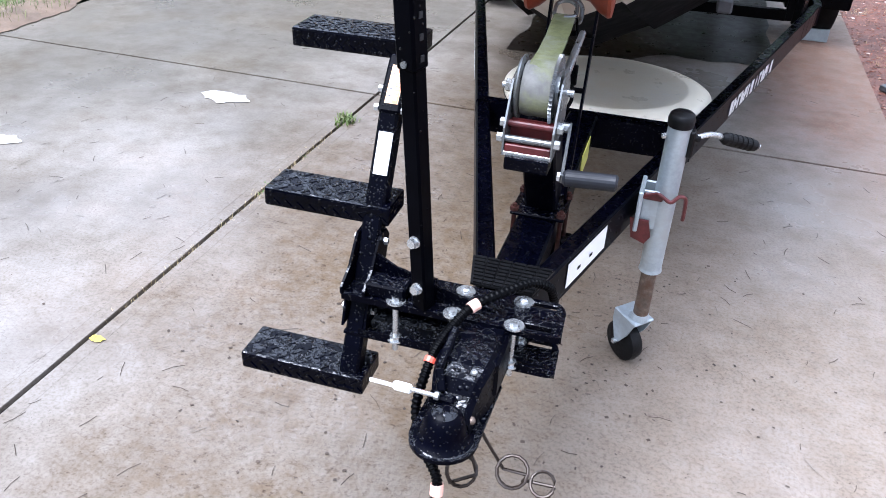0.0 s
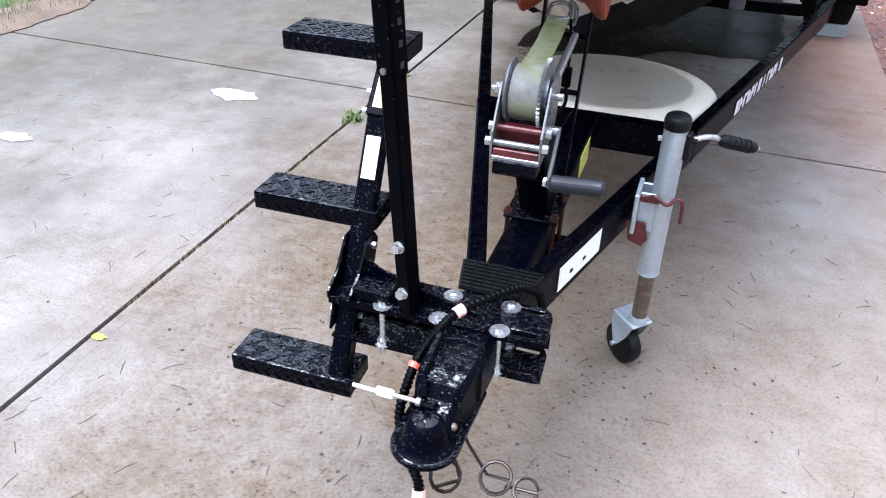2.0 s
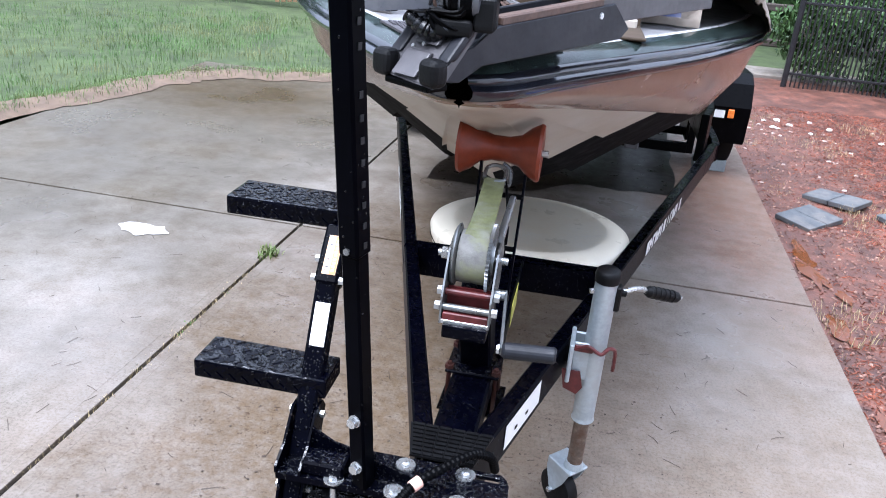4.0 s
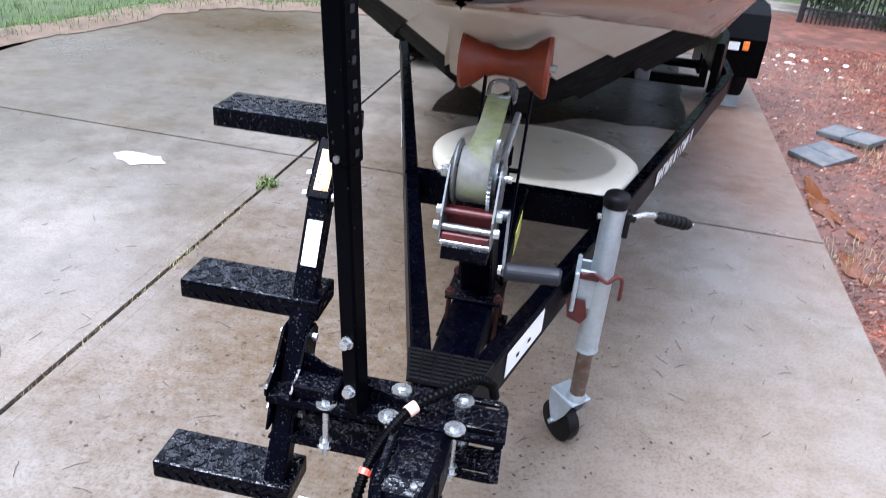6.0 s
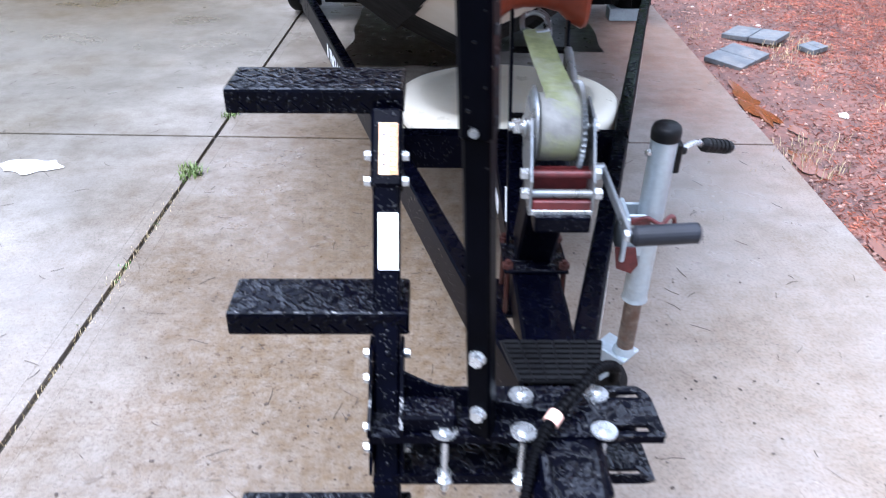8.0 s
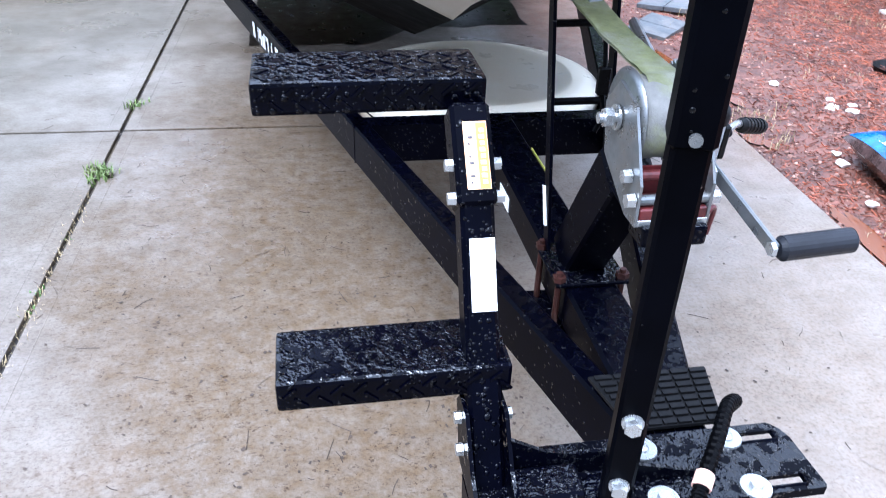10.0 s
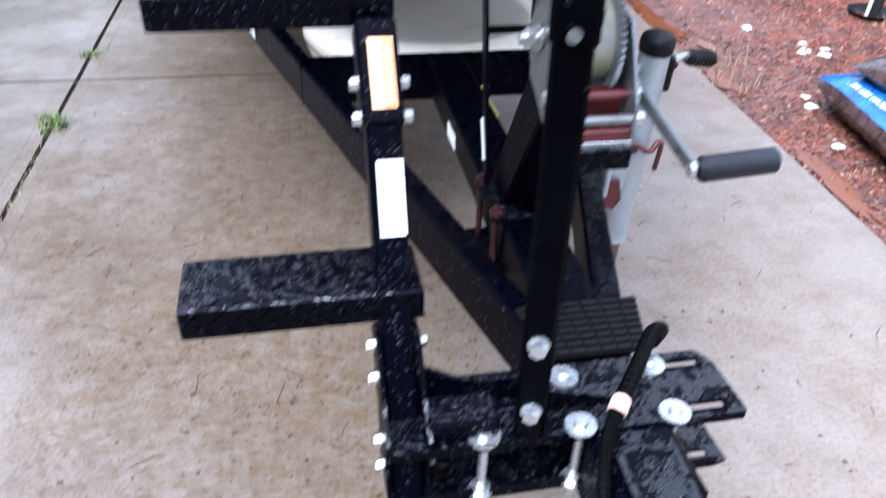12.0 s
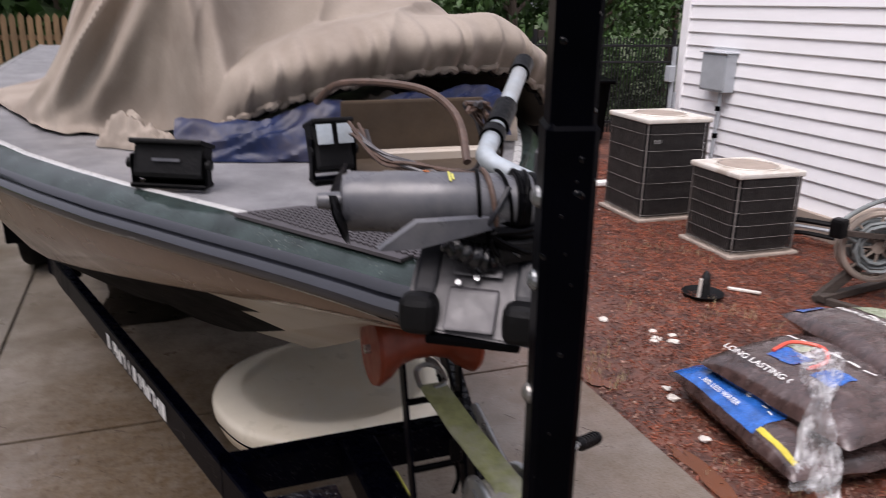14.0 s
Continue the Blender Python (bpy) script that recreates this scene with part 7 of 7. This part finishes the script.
for k in range(110):
    leaves(HEDGE, (2.7 + 5.6 * k / 110 + rnd.uniform(-0.1, 0.1), 11.6 + rnd.uniform(-0.25, 0.25), rnd.uniform(0.05, 1.5)), 0.32, 120, 0.09, rnd)
tagged(shape("hedge", HEDGE, "leaf", m=FAR), "dark green hedge behind the black fence", "hedge")
tagged(shape("vine", bm, "blade", m=FAR), "light green vine climbing the rail fence", "vine")

# ---- loose small stuff ----
def tuft(bm, x, y, z, n, h, r, rnd, leaf=1.0):
    for _ in range(n):
        a, d = rnd.uniform(0, 6.28), r * rnd.random() ** 0.5
        px, py = x + d * math.cos(a), y + d * math.sin(a)
        lean, hh, w = rnd.uniform(0.2, 1.0), h * rnd.uniform(0.5, 1.3), (0.0010 + 0.0008 * rnd.random() + h * 0.007) * leaf
        b = rnd.uniform(0, 6.28)
        dx, dy = math.cos(b) * lean * hh * 0.7, math.sin(b) * lean * hh * 0.7
        sx, sy = -math.sin(b) * w, math.cos(b) * w
        p = [(px - sx, py - sy, z), (px + sx, py + sy, z), (px + dx * 0.4 + sx * 0.7, py + dy * 0.4 + sy * 0.7, z + hh * 0.6), (px + dx * 0.4 - sx * 0.7, py + dy * 0.4 - sy * 0.7, z + hh * 0.6), (px + dx, py + dy, z + hh * (1 - 0.3 * lean))]
        v = [bm.verts.new(q) for q in p]
        bm.faces.new(v[:4]); bm.faces.new((v[3], v[2], v[4]))
rnd = random.Random(5)
bm = B()
for x, y, n in [(JX, 2.22, 26), (JX - 0.02, 2.30, 34), (JX + 0.03, 2.27, 30), (JX, 2.95, 22), (JX + 0.02, 2.99, 10), (JX, 1.79, 14), (JX - 0.01, 1.49, 22), (JX, 1.38, 20), (JX, 1.12, 8)]:
    tuft(bm, x, y, -0.01, int(n * 1.5) if y > 2 else n // 2, 0.042 if y > 2 else 0.018, 0.045 if y > 2 else 0.03, rnd, 2.6)
tagged(shape("joint_weeds", bm, "blade"), "small green weeds sprouting from the joint", "weeds", kind="stuff")
bm = B()
for k in range(200):
    tuft(bm, JX + rnd.gauss(0, 0.013), 0.35 + 1.75 * rnd.random() ** 0.7, -0.012, 2, 0.022, 0.014, rnd)
tagged(shape("joint_straw", bm, "straw"), "dry straw and moss lodged in the joint", "straw", kind="stuff")
bm = B()
for k in range(3400):                                 # lawn behind and beside the driveway
    if k % 2:
        x, y = -4.25 - abs(rnd.gauss(0, 1.6)), rnd.uniform(1.5, 11)
    else:
        x, y = rnd.uniform(-8.5, 1.6), 6.95 + abs(rnd.gauss(0, 2.2))
        if x < -2.0 and y < 6.95 + 0.1 * rnd.random(): y += 0.3
    tuft(bm, x, y, -0.06, 5, 0.10, 0.16, rnd)
for k in range(1300):                                 # thinner grass creeping over the washed soil
    p = Vector(soil_point(rnd.uniform(0.05, 0.95), 0.06 + 0.94 * rnd.random() ** 0.8))
    tuft(bm, p.x, p.y, p.z - 0.01, 5, 0.07, 0.10, rnd)
tagged(shape("lawn_grass", bm, "blade"), "uneven green lawn grass beside the driveway", "grass", kind="stuff")
bm = B()
for k in range(120):
    x, y = rnd.choice([(2.25, 4.5), (2.05, 4.3), (2.75, 3.15), (1.60, 2.62), (1.52, 2.5), (2.3, 6.2), (2.9, 7.3), (3.2, 4.2)])
    tuft(bm, x + rnd.gauss(0, 0.13), y + rnd.gauss(0, 0.13), -0.04, 5, 0.06, 0.05, rnd)
tagged(shape("dry_grass", bm, "straw"), "dry straw-coloured grass tufts in the mulch", "grass", kind="stuff")
bm = B()
verts, faces = [], []
def mulched(x, y):
    """How thickly the mulch lies: thin by the concrete and over the bare middle, thick towards the house and the bags."""
    return max(0.06, min(1.0, (x - EX - 0.35) / 1.1 + 0.5 * max(0.0, 1 - abs(y - 1.9) / 1.6) + 0.5 * noise.noise((x * 1.6, y * 1.6, 5.0))))
for k in range(120000):                                 # wood chips on the bed
    x, y = EX + 0.02 + 3.25 * rnd.random(), 0.2 + 8.0 * rnd.random() ** 1.3
    if rnd.random() > mulched(x, y): continue
    l, w, t = 0.004 + 0.022 * rnd.random() ** 2, rnd.uniform(0.0012, 0.0036), rnd.uniform(0.0008, 0.0025)
    q = Euler((rnd.gauss(0, 0.35), rnd.gauss(0, 0.35), rnd.uniform(0, 6.28))).to_matrix()
    c = Vector((x, y, yard_z(x, y) + 0.005))
    i0 = len(verts)
    verts += [c + q @ Vector((sx * l, sy * w, sz * t)) for sx, sy, sz in ((-1, -1, -1), (1, -0.8, -1), (1, 0.8, -1), (-1, 1, -1), (-0.9, -0.8, 1), (0.9, -0.7, 1), (0.9, 0.7, 1), (-0.9, 0.8, 1))]
    faces += [tuple(i0 + j for j in f) for f in ((0, 3, 2, 1), (4, 5, 6, 7), (0, 1, 5, 4), (1, 2, 6, 5), (2, 3, 7, 6), (3, 0, 4, 7))]
me = bpy.data.meshes.new("wood_chips"); me.from_pydata(verts, [], faces); me.materials.append(M["chips"]); bm.free()
tagged(new("wood_chips", me), "scattered red wood chips of the mulch bed", "wood chips", kind="stuff")
verts, faces = [], []
for k in range(9000):                                  # crumbs of clay and gravel on the bare soil
    x, y = EX + 0.01 + abs(rnd.gauss(0, 0.75)), 0.4 + 7.5 * rnd.random() ** 1.2
    if x > HX: continue
    r = 0.0025 + 0.008 * rnd.random() ** 3
    c = Vector((x, y, yard_z(x, y) + r * 0.3))
    i0, turn = len(verts), rnd.uniform(0, 6.28)
    for ring, z in ((1.0, 0.0), (0.62, 0.75)):
        for j in range(5):
            a, q = turn + j * math.tau / 5, r * ring * rnd.uniform(0.75, 1.25)
            verts.append((c.x + q * math.cos(a) * 1.2, c.y + q * math.sin(a), c.z + z * r))
    faces += [(i0 + j, i0 + (j + 1) % 5, i0 + 5 + (j + 1) % 5, i0 + 5 + j) for j in range(5)] + [tuple(i0 + 5 + j for j in range(5))]
me = bpy.data.meshes.new("soil_crumbs"); me.from_pydata(verts, [], faces); me.materials.append(M["crumbs"])
verts_p, faces_p = [], []
for k in range(75):
    cx, cy, sx, sy = ((1.95, 6.9, 0.28, 0.16), (2.9, 7.2, 0.22, 0.14), (2.3, 5.9, 0.5, 0.5))[k % 3 if k % 5 else 2]
    x, y, r = cx + rnd.gauss(0, sx), cy + rnd.gauss(0, sy), 0.005 + 0.013 * rnd.random() ** 2
    i0, turn = len(verts_p), rnd.uniform(0, 6.28)
    for ring, z in ((1.0, 0.0), (0.65, 0.55)):
        for j in range(6):
            a, q = turn + j * math.tau / 6, r * ring * rnd.uniform(0.7, 1.3)
            verts_p.append((x + q * math.cos(a) * 1.4, y + q * math.sin(a), yard_z(x, y) + z * r))
    faces_p += [(i0 + j, i0 + (j + 1) % 6, i0 + 6 + (j + 1) % 6, i0 + 6 + j) for j in range(6)] + [tuple(i0 + 6 + j for j in range(6))]
me_p = bpy.data.meshes.new("pale_chips"); me_p.from_pydata(verts_p, [], faces_p); me_p.materials.append(M["scraps"])
tagged(new("pale_chips", me_p), "pale broken chips strewn over the soil", "chips", kind="stuff")
tagged(new("soil_crumbs", me), "pinkish clay crumbs and gravel on the bare soil", "gravel", kind="stuff")
bm = B()
for k in range(700):                                   # dead grass washed over the bed
    x, y = EX + 0.1 + 2.6 * rnd.random() ** 1.3, 1.2 + 6.5 * rnd.random()
    if noise.noise((x * 1.3, y * 1.3, 8.0)) < 0.02: continue
    tuft(bm, x, y, yard_z(x, y), 5, 0.030, 0.06, rnd)
tagged(shape("straw_scatter", bm, "straw"), "dead straw strewn over the soil", "straw", kind="stuff")
verts, faces = [], []
for k in range(1050):                                 # needles and grit on the concrete
    x, y = rnd.uniform(-3.2, EX - 0.03), -1.2 + 5.2 * rnd.random() ** 1.2
    if k % 3 == 0: x, y = rnd.gauss(-0.1, 0.5), rnd.gauss(0.9, 0.6)
    if not -4.2 < x < EX - 0.03: continue
    l, w = (rnd.uniform(0.008, 0.034), 0.0008) if k % 3 else (rnd.uniform(0.003, 0.006), rnd.uniform(0.002, 0.004))
    a, bend = rnd.uniform(0, 6.28), rnd.uniform(-0.4, 0.4)
    i0 = len(verts)
    for s, off in ((-1, 0), (0, bend * l * 0.5), (1, 0)):
        for t in (-1, 1):
            u, v = s * l, t * w + off
            verts.append((x + u * math.cos(a) - v * math.sin(a), y + u * math.sin(a) + v * math.cos(a), 0.0022 if t < 0 else 0.0034))
    faces += [(i0, i0 + 2, i0 + 3, i0 + 1), (i0 + 2, i0 + 4, i0 + 5, i0 + 3)]
me = bpy.data.meshes.new("pine_needles"); me.from_pydata(verts, [], faces); me.materials.append(M["needle"])
tagged(new("pine_needles", me), "dark pine needles and grit on the concrete", "needles", kind="stuff")
def splash(name, x, y, r, mtl, seed, label, stretch=1.5):
    bm = B()
    vs = [bm.verts.new((x + r * stretch * math.cos(t) * (1 + 0.55 * noise.noise((math.cos(t) * 1.6 + seed, math.sin(t) * 1.6, 0))), y + r * math.sin(t) * (1 + 0.55 * noise.noise((math.cos(t) * 1.6, math.sin(t) * 1.6 + seed, 3))), 0.004)) for t in [i * math.tau / 40 for i in range(40)]]
    bm.faces.new(vs)
    tagged(shape(name, bm, mtl), label, name.replace("_", " "), kind="structure")
splash("paint_splash", -2.085, 2.308, 0.080, "chalk", 2.0, "white paint splash dried on the concrete")
splash("paint_splash", -2.73, 1.40, 0.045, "chalk", 6.0, "faint white smear on the concrete", 2.2)
splash("yellow_leaf", -1.310, 0.32, 0.016, "bag_yellow", 4.0, "yellow leaf lying beside the joint", 1.4)
